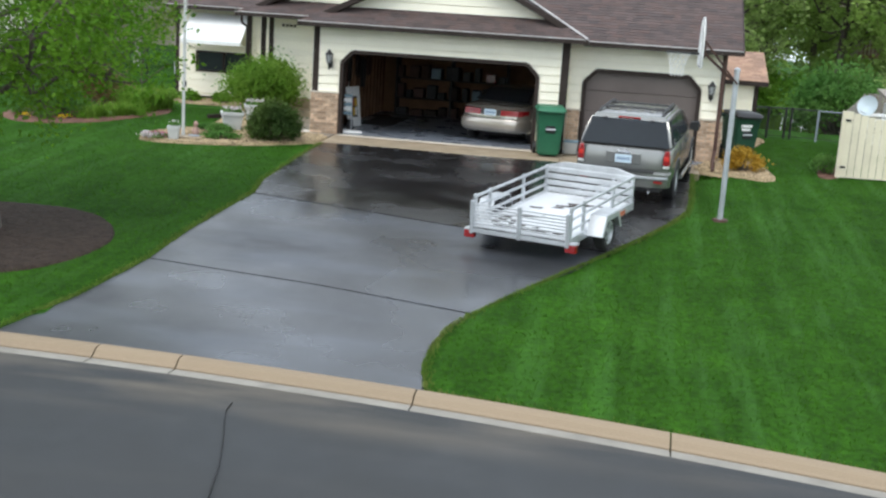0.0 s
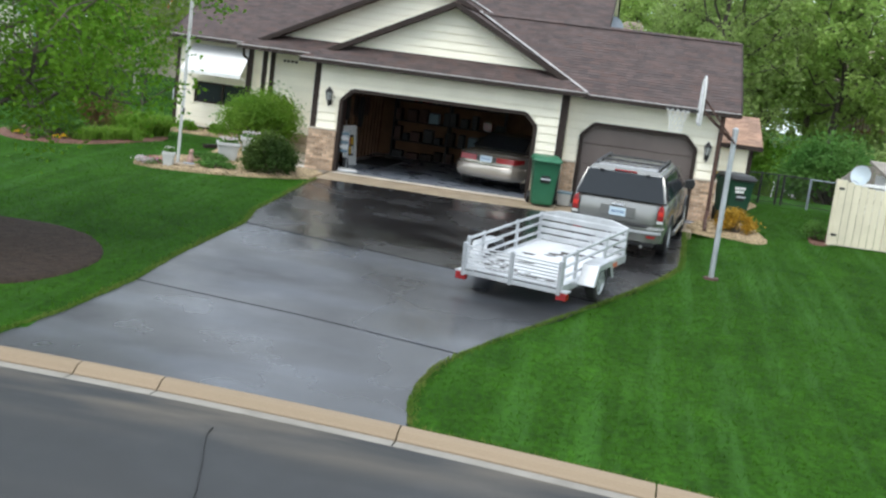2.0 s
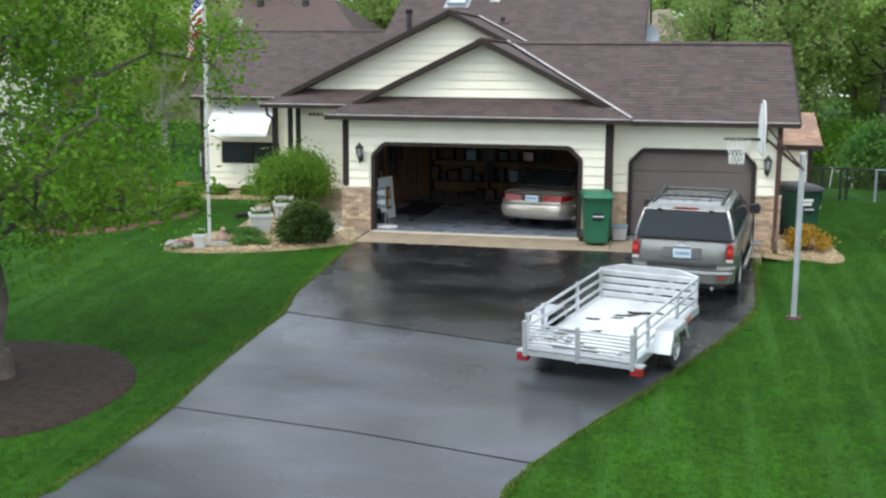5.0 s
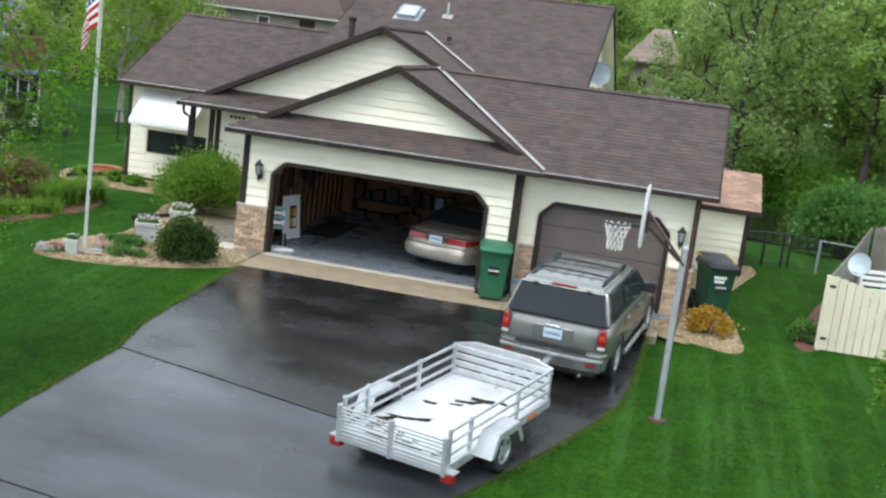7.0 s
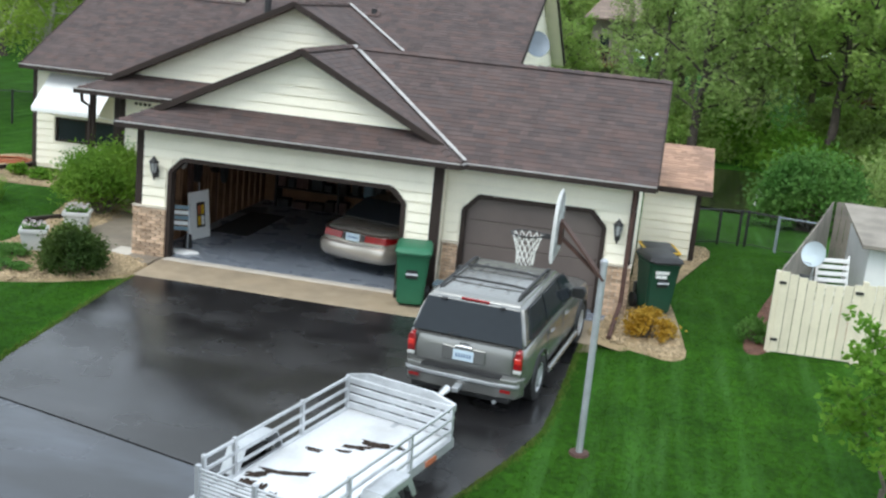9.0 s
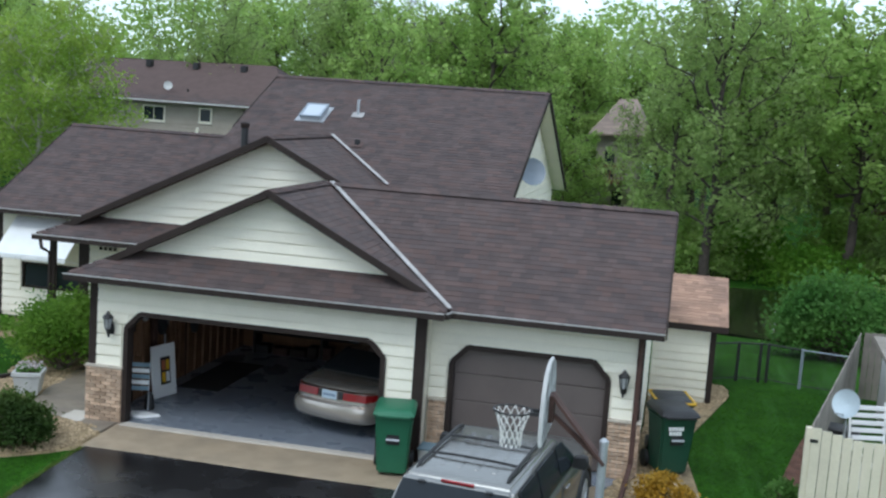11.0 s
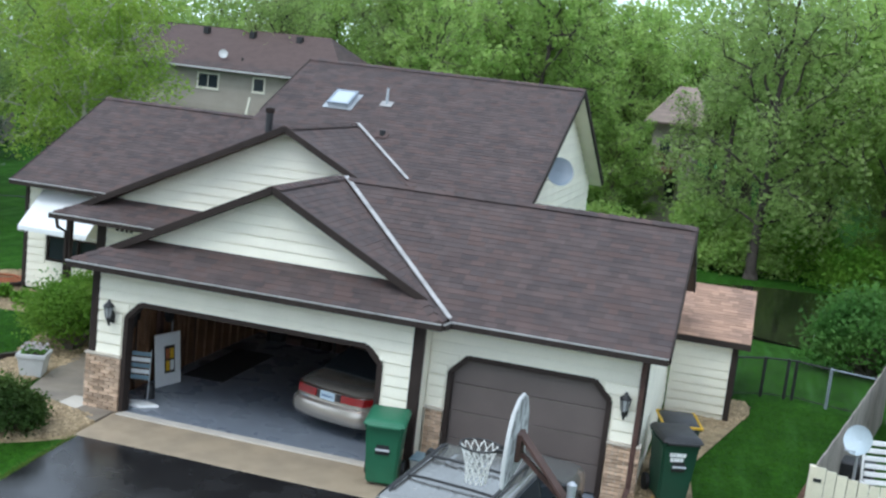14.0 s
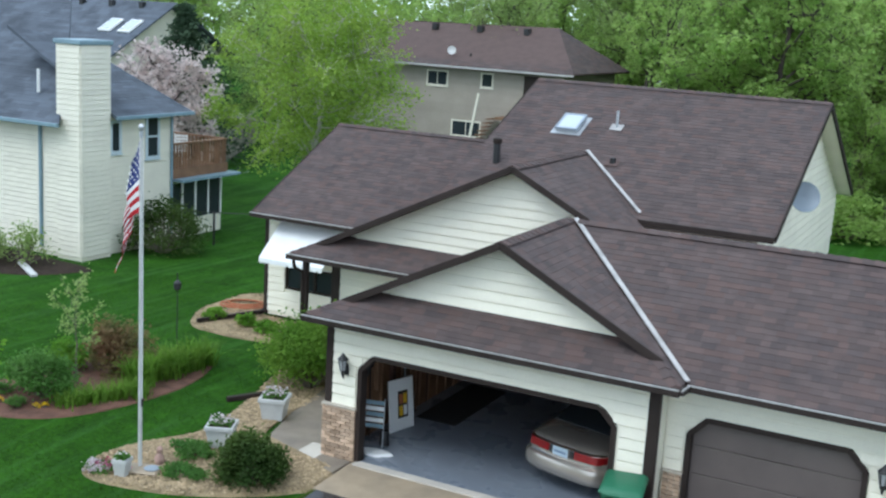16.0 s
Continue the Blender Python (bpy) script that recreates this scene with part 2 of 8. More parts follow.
FENCE_GREY = material("weathered grey boards", (0.27, 0.24, 0.20), 0.85, 0.3, 2, 25, 0.4, 0.006, spread=0.12)
DECK = material("brown stained deck wood", (0.22, 0.12, 0.065), 0.75, 0.3, 2, 25, 0.3, 0.004, spread=0.1)
PALE_TRIM = material("pale blue white window trim", (0.52, 0.60, 0.64), 0.5, 0.12, 2, 30, 0.05, 0.002)
BLUE_TRIM = material("slate blue trim", (0.20, 0.29, 0.34), 0.5, 0.15, 2, 30, 0.05, 0.002)
FLAG_RED = material("flag red", (0.46, 0.010, 0.018), 0.8, 0.1, 3, 60, 0.1, 0.002)
FLAG_WHITE = material("flag white", (0.80, 0.78, 0.76), 0.8, 0.08, 3, 60, 0.1, 0.002)
FLAG_BLUE = material("flag blue", (0.02, 0.035, 0.16), 0.8, 0.1, 3, 60, 0.1, 0.002)
TERRACOTTA = material("terracotta orange", (0.45, 0.14, 0.06), 0.7, 0.25, 4, 40, 0.2, 0.003)
PLANTER = material("pale grey planter", (0.52, 0.52, 0.50), 0.75, 0.15, 3, 50, 0.3, 0.003)
STATUE = material("pinkish cast stone", (0.42, 0.27, 0.22), 0.85, 0.3, 8, 50, 0.3, 0.004)
RUST = material("rusty brown steel", (0.085, 0.042, 0.032), 0.7, 0.3, 5, 40, 0.2, 0.003)
DISH_GREY = material("grey dish paint", (0.25, 0.29, 0.33), 0.5, 0.1, 3, 30, 0.05, 0.002)
BOARD_WORN = material("peeling backboard paint", (0.50, 0.51, 0.51), 0.7, 0.3, 7, 40, 0.3, 0.003, second=(0.10, 0.09, 0.085), mix_at=0.52)
NET = material("white net cord", (0.75, 0.74, 0.70), 0.8, 0.1, 5, 50, 0)


# ---- mesh building ----
class Geo:
    """Collects vertices and faces for one mesh."""

    def __init__(self):
        self.v, self.f, self.mi = [], [], []

    def add(self, verts, faces, index=0):
        k = len(self.v)
        self.v += [tuple(p) for p in verts]
        self.f += [tuple(i + k for i in f) for f in faces]
        self.mi += [index] * len(faces)
        return self

    def box(self, x0, x1, y0, y1, z0, z1, m=None, index=0):
        p = [(x, y, z) for z in (z0, z1) for x, y in ((x0, y0), (x1, y0), (x1, y1), (x0, y1))]
        if m:
            p = [m @ Vector(q) for q in p]
        return self.add(p, [(3, 2, 1, 0), (4, 5, 6, 7), (0, 1, 5, 4), (1, 2, 6, 5), (2, 3, 7, 6), (3, 0, 4, 7)], index)

    def beam(self, a, b, w, h, up=(0, 0, 1)):
        a, b = Vector(a), Vector(b)
        d = (b - a).normalized()
        s = d.cross(Vector(up))
        s = s.normalized() if s.length > 1e-4 else Vector((1, 0, 0))
        t = s.cross(d)
        p = [q + s * i * w / 2 + t * j * h / 2 for q in (a, b) for i, j in ((-1, -1), (1, -1), (1, 1), (-1, 1))]
        return self.add(p, [(3, 2, 1, 0), (4, 5, 6, 7), (0, 1, 5, 4), (1, 2, 6, 5), (2, 3, 7, 6), (3, 0, 4, 7)])

    def tube(self, pts, radii, n=8, cap=True):
        pts = [Vector(p) for p in pts]
        if not hasattr(radii, "__len__"):
            radii = [radii] * len(pts)
        k, ref = len(self.v), None
        for i, p in enumerate(pts):
            d = (pts[min(i + 1, len(pts) - 1)] - pts[max(i - 1, 0)]).normalized()
            if ref is None:
                ref = d.orthogonal().normalized()
            ref = (ref - d * ref.dot(d)).normalized()
            s = d.cross(ref)
            for j in range(n):
                a = 2 * math.pi * j / n
                self.v.append(tuple(p + (ref * math.cos(a) + s * math.sin(a)) * radii[i]))
        for i in range(len(pts) - 1):
            for j in range(n):
                q = (j + 1) % n
                self.f.append((k + i * n + j, k + i * n + q, k + (i + 1) * n + q, k + (i + 1) * n + j))
        if cap:
            self.f.append(tuple(k + j for j in reversed(range(n))))
            self.f.append(tuple(k + (len(pts) - 1) * n + j for j in range(n)))
        self.mi += [0] * (len(self.f) - len(self.mi))
        return self

    def extrude(self, poly, axis, a, b):
        """A flat polygon (pairs) pushed from a to b along an axis."""
        def at(p, c):
            return {"x": (c, p[0], p[1]), "y": (p[0], c, p[1]), "z": (p[0], p[1], c)}[axis]
        n = len(poly)
        self.add([at(p, a) for p in poly] + [at(p, b) for p in poly],
                 [tuple(reversed(range(n))), tuple(range(n, 2 * n))] + [(i, (i + 1) % n, n + (i + 1) % n, n + i) for i in range(n)])
        return self

    def loft(self, rings, close=True):
        """Rings of equal length joined along; the ends are closed."""
        k, n = len(self.v), len(rings[0])
        for r in rings:
            self.v += [tuple(p) for p in r]
        for i in range(len(rings) - 1):
            for j in range(n):
                q = (j + 1) % n
                self.f.append((k + i * n + j, k + i * n + q, k + (i + 1) * n + q, k + (i + 1) * n + j))
        if close:
            self.f.append(tuple(k + j for j in reversed(range(n))))
            self.f.append(tuple(k + (len(rings) - 1) * n + j for j in range(n)))
        self.mi += [0] * (len(self.f) - len(self.mi))
        return self

    def mesh(self, name, mats, bevel=0.0, smooth=False, segments=1):
        me = bpy.data.meshes.new(name)
        me.from_pydata(self.v, [], self.f)
        mats = mats if isinstance(mats, (list, tuple)) else [mats]
        for m in mats:
            me.materials.append(m)
        if len(mats) > 1:
            me.polygons.foreach_set("material_index", self.mi)
        bm = bmesh.new()
        bm.from_mesh(me)
        if len(bm.faces) < 4000:
            bmesh.ops.recalc_face_normals(bm, faces=bm.faces)
        if bevel:
            es = [e for e in bm.edges if len(e.link_faces) == 2 and e.calc_face_angle(0) > 0.5]
            bmesh.ops.bevel(bm, geom=es, offset=bevel, segments=segments, affect="EDGES", clamp_overlap=True)
        if smooth:
            for f in bm.faces:
                f.smooth = True
            for e in bm.edges:
                if len(e.link_faces) == 2 and e.calc_face_angle(0) > 0.7:
                    e.smooth = False
        bm.to_mesh(me)
        bm.free()
        return me


def thing(name, label, category, m=None, group="", kind=""):
    ob = tagged(new(name), label, category, group, kind)
    if m:
        ob.matrix_basis = m
    return ob


def part(name, geo, mats, parent=None, label="", bevel=0.0, smooth=False, segments=1, kind=""):
    ob = new(name, geo.mesh(name, mats, bevel, smooth, segments))
    ob.parent = parent
    return tagged(ob, label, kind=kind)


def piece(name, me, parent, m):
    ob = new(name, me)
    ob.parent = parent
    ob.matrix_basis = m
    return ob


def solo(name, geo, mats, label, category, m=None, bevel=0.0, smooth=False, group="", kind=""):
    ob = tagged(new(name, geo.mesh(name, mats, bevel, smooth)), label, category, group, kind)
    if m:
        ob.matrix_basis = m
    return ob


# ---- ground shape ----
def street_edge(x):
    """y of the asphalt's edge at the gutter pan; the street bends away."""
    if x < 0:
        return -15.74
    return -15.74 - 0.0108 * x * x if x < 14 else -15.74 - 0.0108 * 196 - 0.3 * (x - 14)


def ground_z(x, y):
    if y < 0:
        d = min(-y, 15.4)
        z = -(0.053 * d + 0.00095 * d * d)
    else:
        z = -0.015 * min(y, 14)
    if y > 14 and x > -12:
        z -= min(0.9, 0.12 * (y - 14))
    return z


STREET_Z = -1.10


def inside(x, y, poly):
    c, n = False, len(poly)
    for i in range(n):
        (xa, ya), (xb, yb) = poly[i], poly[(i + 1) % n]
        if (ya > y) != (yb > y) and x < (xb - xa) * (y - ya) / (yb - ya) + xa:
            c = not c
    return c


DRIVE_LEFT = [(-15.1, -0.25), (-14.3, -0.05), (-13.5, 0.12), (-11.6, 0.28), (-9.9, 0.22), (-7.0, 0.3), (-5.9, 0.1), (-2.5, 0.02), (-1.3, 0.02)]
DRIVE_RIGHT = [(-15.3, 5.25), (-14.6, 5.08), (-13.9, 5.05), (-13.2, 5.12), (-12.6, 5.32), (-11.4, 5.85), (-10.2, 6.42), (-9.0, 6.98), (-7.7, 7.57),
               (-6.4, 8.08), (-5.3, 8.41), (-4.5, 8.47), (-2.6, 8.55), (-1.3, 8.6)]


def drive_left(y):
    return float(np.interp(y, *zip(*DRIVE_LEFT)))


def drive_right(y):
    return float(np.interp(y, *zip(*DRIVE_RIGHT)))


def smooth_loop(pts, n=8):
    """A closed smooth outline through a few points."""
    out, k = [], len(pts)
    for i in range(k):
        p0, p1, p2, p3 = (Vector(pts[(i + j) % k]) for j in (-1, 0, 1, 2))
        for s in range(n):
            t = s / n
            out.append(tuple(0.5 * (2 * p1 + (p2 - p0) * t + (2 * p0 - 5 * p1 + 4 * p2 - p3) * t * t + (3 * p1 - p0 - 3 * p2 + p3) * t ** 3)))
    return out


BED_TREE = smooth_loop([(-0.65, -11.2), (-1.3, -9.9), (-2.6, -9.35), (-4.1, -9.7), (-4.9, -11.0), (-4.2, -12.6), (-2.5, -13.3), (-1.1, -12.7)])
BED_FLAG = smooth_loop([(-3.7, -3.0), (-4.1, -2.3), (-3.9, -1.5), (-3.35, -0.7), (-3.3, 0.4), (-3.75, 2.0), (-4.3, 4.0), (-3.6, 5.4), (-2.6, 3.9),
                        (-2.4, 1.5), (-2.0, -0.05), (-0.25, -0.5), (-0.15, -1.3), (-0.5, -1.9), (-2.0, -2.75)])
BED_SIDE = smooth_loop([(8.75, -0.8), (9.82, -1.38), (10.25, -1.49), (10.49, -1.11), (10.32, -0.23), (10.06, 1.07), (10.15, 1.6), (10.1, 2.6), (10.25, 5.28), (10.74, 6.7), (11.12, 7.97), (11.02, 9.14), (10.6, 9.0), (9.4, 9.0), (9.3, 4.0), (9.0, 0.5)])
BED_ISLAND = smooth_loop([(-7.4, -1.95), (-6.1, -1.4), (-5.35, -0.1), (-5.25, 1.6), (-5.9, 3.2), (-7.1, 3.5), (-7.9, 1.8), (-8.5, 0.1), (-8.4, -1.2)])
BED_HOSE = smooth_loop([(-8.4, 5.5), (-7.3, 5.2), (-6.0, 5.3), (-4.6, 5.6), (-4.6, 7.4), (-7.5, 7.5), (-8.6, 9.3), (-9.3, 9.0), (-9.2, 7.0)])

# ---- ground ----
xs = list(np.arange(-140, -22, 8.0)) + list(np.arange(-22, 22, 0.5)) + list(np.arange(22, 150, 8.0))
steps = [0, 0.08, 0.3, 0.8] + list(np.arange(1.4, 40, 0.6)) + [42, 46, 52, 60, 70, 85, 100, 130, 170]
geo = Geo()
for x in xs:
    e = street_edge(x)
    col = [(e - 110, -1.0), (e - 30, -1.0), (e - 9.9, -1.0), (e - 9.8, STREET_Z - 0.15), (e + 0.5, STREET_Z - 0.15)]
    for s in steps:
        y = e + 0.68 + s
        z = ground_z(x, y)
        if -15.3 < y < -1.0 and drive_left(y) + 0.05 < x < drive_right(y) - 0.05:
            z -= 0.09
        if -0.6 < x < 9.2 and -1.6 < y < 7:
            z -= 0.12
        if 11 < x < 40 and 21 < y < 34:
            z -= 0.5 * max(0, 1 - ((x - 22) / 11) ** 2 - ((y - 27) / 6) ** 2)
        if abs(x) > 30 or y > 40:
            z += 0.2 * noise.noise((x * 0.05, y * 0.05, 0))
        col.append((y, z))
    geo.v += [(x, y, z) for y, z in col]
rows_n = 5 + len(steps)
geo.f = [(i * rows_n + j, (i + 1) * rows_n + j, (i + 1) * rows_n + j + 1, i * rows_n + j + 1) for i in range(len(xs) - 1) for j in range(rows_n - 1)]
geo.mi = [0] * len(geo.f)
ground = solo("ground", geo, GRASS, "mown green lawn sloping down to the street", "lawn", smooth=True, kind="structure")

# the lawn's mowing stripes, the sheen of bent grass put into the colour, and paler patches
gn, gl = GRASS.node_tree.nodes, GRASS.node_tree.links
g_geo, g_wave, g_hsv = gn.new("ShaderNodeNewGeometry"), gn.new("ShaderNodeTexNoise"), gn.new("ShaderNodeHueSaturation")
g_map, g_rng = gn.new("ShaderNodeMapping"), gn.new("ShaderNodeMapRange")
g_map.inputs["Rotation"].default_value = (0, 0, radians(7))
g_map.inputs["Scale"].default_value = (2.3, 0.13, 1.0)
g_wave.inputs["Scale"].default_value, g_wave.inputs["Detail"].default_value = 1.0, 5
g_rng.inputs[1].default_value, g_rng.inputs[2].default_value = 0.3, 0.72
g_rng.inputs[3].default_value, g_rng.inputs[4].default_value = 0.85, 1.2
gl.new(g_geo.outputs["Position"], g_map.inputs["Vector"])
gl.new(g_map.outputs[0], g_wave.inputs["Vector"])
gl.new(g_wave.outputs[0], g_rng.inputs[0])
gl.new(g_rng.outputs[0], g_hsv.inputs["Value"])
g_b = gn["Principled BSDF"]
gl.new(g_b.inputs["Base Color"].links[0].from_socket, g_hsv.inputs["Color"])
gl.new(g_hsv.outputs[0], g_b.inputs["Base Color"])
# tufts: uneven tone a hand's width across
for g_size, g_low, g_high in ((11.0, 0.62, 1.40), (2.6, 0.82, 1.2)):
    g_no, g_mr, g_hv = gn.new("ShaderNodeTexNoise"), gn.new("ShaderNodeMapRange"), gn.new("ShaderNodeHueSaturation")
    g_no.inputs["Scale"].default_value, g_no.inputs["Detail"].default_value = g_size, 4
    g_mr.inputs[1].default_value, g_mr.inputs[2].default_value = 0.3, 0.7
    g_mr.inputs[3].default_value, g_mr.inputs[4].default_value = g_low, g_high
    gl.new(g_geo.outputs["Position"], g_no.inputs["Vector"])
    gl.new(g_no.outputs[0], g_mr.inputs[0])
    gl.new(g_mr.outputs[0], g_hv.inputs["Value"])
    gl.new(g_b.inputs["Base Color"].links[0].from_socket, g_hv.inputs["Color"])
    gl.new(g_hv.outputs[0], g_b.inputs["Base Color"])



def streaks(mt, tint, turn, scale, low, high, most, band=None):
    """Lays long streaks of another tone over a ground material; band: only between two y."""
    n, l = mt.node_tree.nodes, mt.node_tree.links
    g, mp, no, rg, mx = (n.new("ShaderNode" + k) for k in ("NewGeometry", "Mapping", "TexNoise", "MapRange", "Mix"))
    mp.inputs["Rotation"].default_value, mp.inputs["Scale"].default_value = (0, 0, radians(turn)), (*scale, 1)
    no.inputs["Scale"].default_value, no.inputs["Detail"].default_value = 1.0, 6
    rg.inputs[1].default_value, rg.inputs[2].default_value, rg.inputs[4].default_value = low, high, most
    l.new(g.outputs["Position"], mp.inputs["Vector"])
    l.new(mp.outputs[0], no.inputs["Vector"])
    l.new(no.outputs[0], rg.inputs[0])
    fac = rg.outputs[0]
    if band:
        sep, far_, mul = n.new("ShaderNodeSeparateXYZ"), n.new("ShaderNodeMapRange"), n.new("ShaderNodeMath")
        far_.inputs[1].default_value, far_.inputs[2].default_value = band
        mul.operation = "MULTIPLY"
        l.new(g.outputs["Position"], sep.inputs[0])
        l.new(sep.outputs["Y"], far_.inputs[0])
        l.new(far_.outputs[0], mul.inputs[0])
        l.new(fac, mul.inputs[1])
        fac = mul.outputs[0]
    mx.data_type = "RGBA"
    b = n["Principled BSDF"].inputs["Base Color"]
    l.new(fac, mx.inputs[0])
    l.new(b.links[0].from_socket, mx.inputs[6])
    mx.inputs[7].default_value = (*tint, 1)
    l.new(mx.outputs[2], b)


# finer mowing streaks: sheen of the leaning grass, mixed into its colour
streaks(GRASS, (0.050, 0.135, 0.028), 7, (3.4, 0.16), 0.53, 0.70, 0.34)
streaks(GRASS, (0.055, 0.14, 0.032), 52, (2.8, 0.25), 0.55, 0.72, 0.38)
streaks(ROAD, (0.15, 0.125, 0.095), 4, (0.3, 1.5), 0.45, 0.66, 0.8, (-17.0, -15.8))
streaks(ROAD, (0.046, 0.046, 0.045), 2, (0.3, 1.4), 0.52, 0.72, 0.5)
# sky sheen of the wet lower slabs painted as pale streaks, darker ones across
streaks(ASPHALT_SHEEN, (0.085, 0.095, 0.115), 12, (0.4, 1.1), 0.46, 0.70, 0.6)
streaks(ASPHALT_SHEEN, (0.022, 0.022, 0.025), 75, (0.3, 1.1), 0.52, 0.7, 0.75)
# glossy reflections on the upper slab, laid into its colour as lighter streaks
streaks(ASPHALT_DARK, (0.035, 0.034, 0.035), 80, (0.3, 1.2), 0.5, 0.7, 0.8)

# ---- street, kerb ----
geo = Geo()
sx = list(np.arange(-100, -12, 8.0)) + list(np.arange(-12, 24, 1.0)) + list(np.arange(24, 110, 8.0))
for x in sx:
    e = street_edge(x)
    for k, (dy, dz) in enumerate(((0.26, 0), (-1.5, 0.02), (-4.8, 0.07), (-8, 0.02), (-9.6, 0.0))):
        geo.v.append((x, e + dy, STREET_Z + dz))
geo.f = [(i * 5 + j, i * 5 + j + 1, (i + 1) * 5 + j + 1, (i + 1) * 5 + j) for i in range(len(sx) - 1) for j in range(4)]
geo.mi = [0] * len(geo.f)
road = solo("road", geo, ROAD, "grey asphalt residential street with sandy dust by the gutter", "street", smooth=True, kind="structure")

for pts in ([(3.33, -16.25), (3.36, -16.5), (3.47, -16.85), (3.6, -17.2), (3.68, -17.45), (3.84, -17.95), (4.05, -18.8), (4.3, -19.8)],):
    part("road_crack", Geo().loft([[(x - 0.0015, y, STREET_Z + 0.0215 + 0.0145 * (-15.8 - y)), (x + 0.0015, y, STREET_Z + 0.022 + 0.0145 * (-15.8 - y)), (x + 0.006, y, STREET_Z - 0.05), (x - 0.006, y, STREET_Z - 0.05)] for x, y in pts]), BLACK, road, "dark crack in the asphalt")
kerb = thing("kerb", "tan concrete roll kerb with grey gutter pan along the street", "kerb", kind="structure")
joints = [-24.0, -21, -18, -15, -12.0, -9, -6, -3.4, -0.5, 1.22, 2.29, 5.18, 8.0, 11.0, 14.0, 17.0, 20.0, 23.0, 26.0]
for a, b in zip(joints, joints[1:]):
    for name, prof, mt in (("kerb_stone", [(0.45, 0.012), (0.49, 0.03), (0.54, 0.075), (0.59, 0.095), (0.70, 0.10), (0.72, -0.15), (0.45, -0.15)], KERB),
                           ("gutter_pan", [(0.24, 0.006), (0.44, -0.004), (0.44, -0.15), (0.24, -0.15)], KERB_PAN)):
        geo, k = Geo(), 6
        geo.loft([[(x, street_edge(x) + dy, STREET_Z + dz) for dy, dz in prof] for x in np.linspace(a + 0.008, b - 0.008, k)])
        part(name, geo, mt, kerb, bevel=0.006)

# ---- driveway ----
driveway = thing("driveway", "wet black asphalt driveway in three sections", "driveway", kind="structure")


def section(name, top, bottom, mt, lift, label):
    """A slab of asphalt between two seams, given as y at the left, middle and right."""
    g, nu, nv = Geo(), 24, 20
    for j in range(nv + 1):
        for i in range(nu + 1):
            u, v = i / nu, j / nv
            y = float(np.interp(u, [0, 0.5, 1], top)) * (1 - v) + float(np.interp(u, [0, 0.5, 1], bottom)) * v
            xl, xr = drive_left(y), drive_right(y)
            x = xl + (xr - xl) * u + 0.02 * noise.noise((y * 3, u * 40, 1)) * (u in (0, 1))
            g.v.append((x, y, ground_z(x, y) + lift + 0.012 * noise.noise((x * 0.5, y * 0.5, 5))))
    w = nu + 1
    g.f = [(j * w + i, (j + 1) * w + i, (j + 1) * w + i + 1, j * w + i + 1) for j in range(nv) for i in range(nu)]
    rim = [i for i in range(w)] + [j * w + nu for j in range(1, nv + 1)] + [nv * w + i for i in reversed(range(nu))] + [j * w for j in reversed(range(1, nv))]
    k = len(g.v)
    g.v += [(g.v[i][0], g.v[i][1], g.v[i][2] - 0.1) for i in rim]
    n = len(rim)
    g.f += [(rim[i], rim[(i + 1) % n], k + (i + 1) % n, k + i) for i in range(n)]
    g.mi = [0] * len(g.f)
    return part(name, g, mt, driveway, label, smooth=True)


section("asphalt_slab", (-1.36, -1.36, -1.36), (-7.0, -7.95, -8.85), ASPHALT_DARK, 0.012, "blacker upper section of asphalt, wet")
section("asphalt_slab", (-7.025, -7.975, -8.875), (-11.6, -12.0, -12.52), ASPHALT_SHEEN, 0.002, "damp grey asphalt")
section("asphalt_slab", (-11.625, -12.025, -12.55), (-15.05, -15.1, -15.26), ASPHALT_SHEEN, -0.004, "damp grey asphalt")

geo = Geo()
geo.box(-0.06, 5.62, -1.35, 0.0, -0.2, 0.0).box(5.625, 8.8, -1.35, 0.55, -0.2, -0.002)
geo.v = [(x, y, z + (ground_z(x, y) + 0.015 if y < -1 else 0)) for x, y, z in geo.v]
apron = solo("apron", geo, CONCRETE, "wet tan concrete apron in front of the garage", "concrete apron", bevel=0.008, kind="structure")
geo = Geo().extrude([(-2.05, 0.1), (-1.3, -0.32), (-0.075, -0.7), (-0.075, -0.05), (-0.7, -0.02), (-0.7, 3.4), (-2.75, 3.4), (-2.45, 1.5)], "z", -0.15, 0.008)
walkway = solo("walkway", geo, CONCRETE_DAMP, "tan concrete walk leading to the porch", "walkway", bevel=0.008, kind="structure")
geo = Geo().box(0.02, 4.86, -0.19, 0.02, -0.1, 0.012)
sill = solo("threshold", geo, CONCRETE_PALE, "pale concrete strip at the garage opening", "threshold", bevel=0.004, kind="structure")
geo = Geo().box(-1.15, -0.69, -0.42, 0.3, -0.1, 0.016)
solo("paving_slab", geo, CONCRETE_PALE, "pale concrete slab at the foot of the brick pier", "paving slab", bevel=0.006)


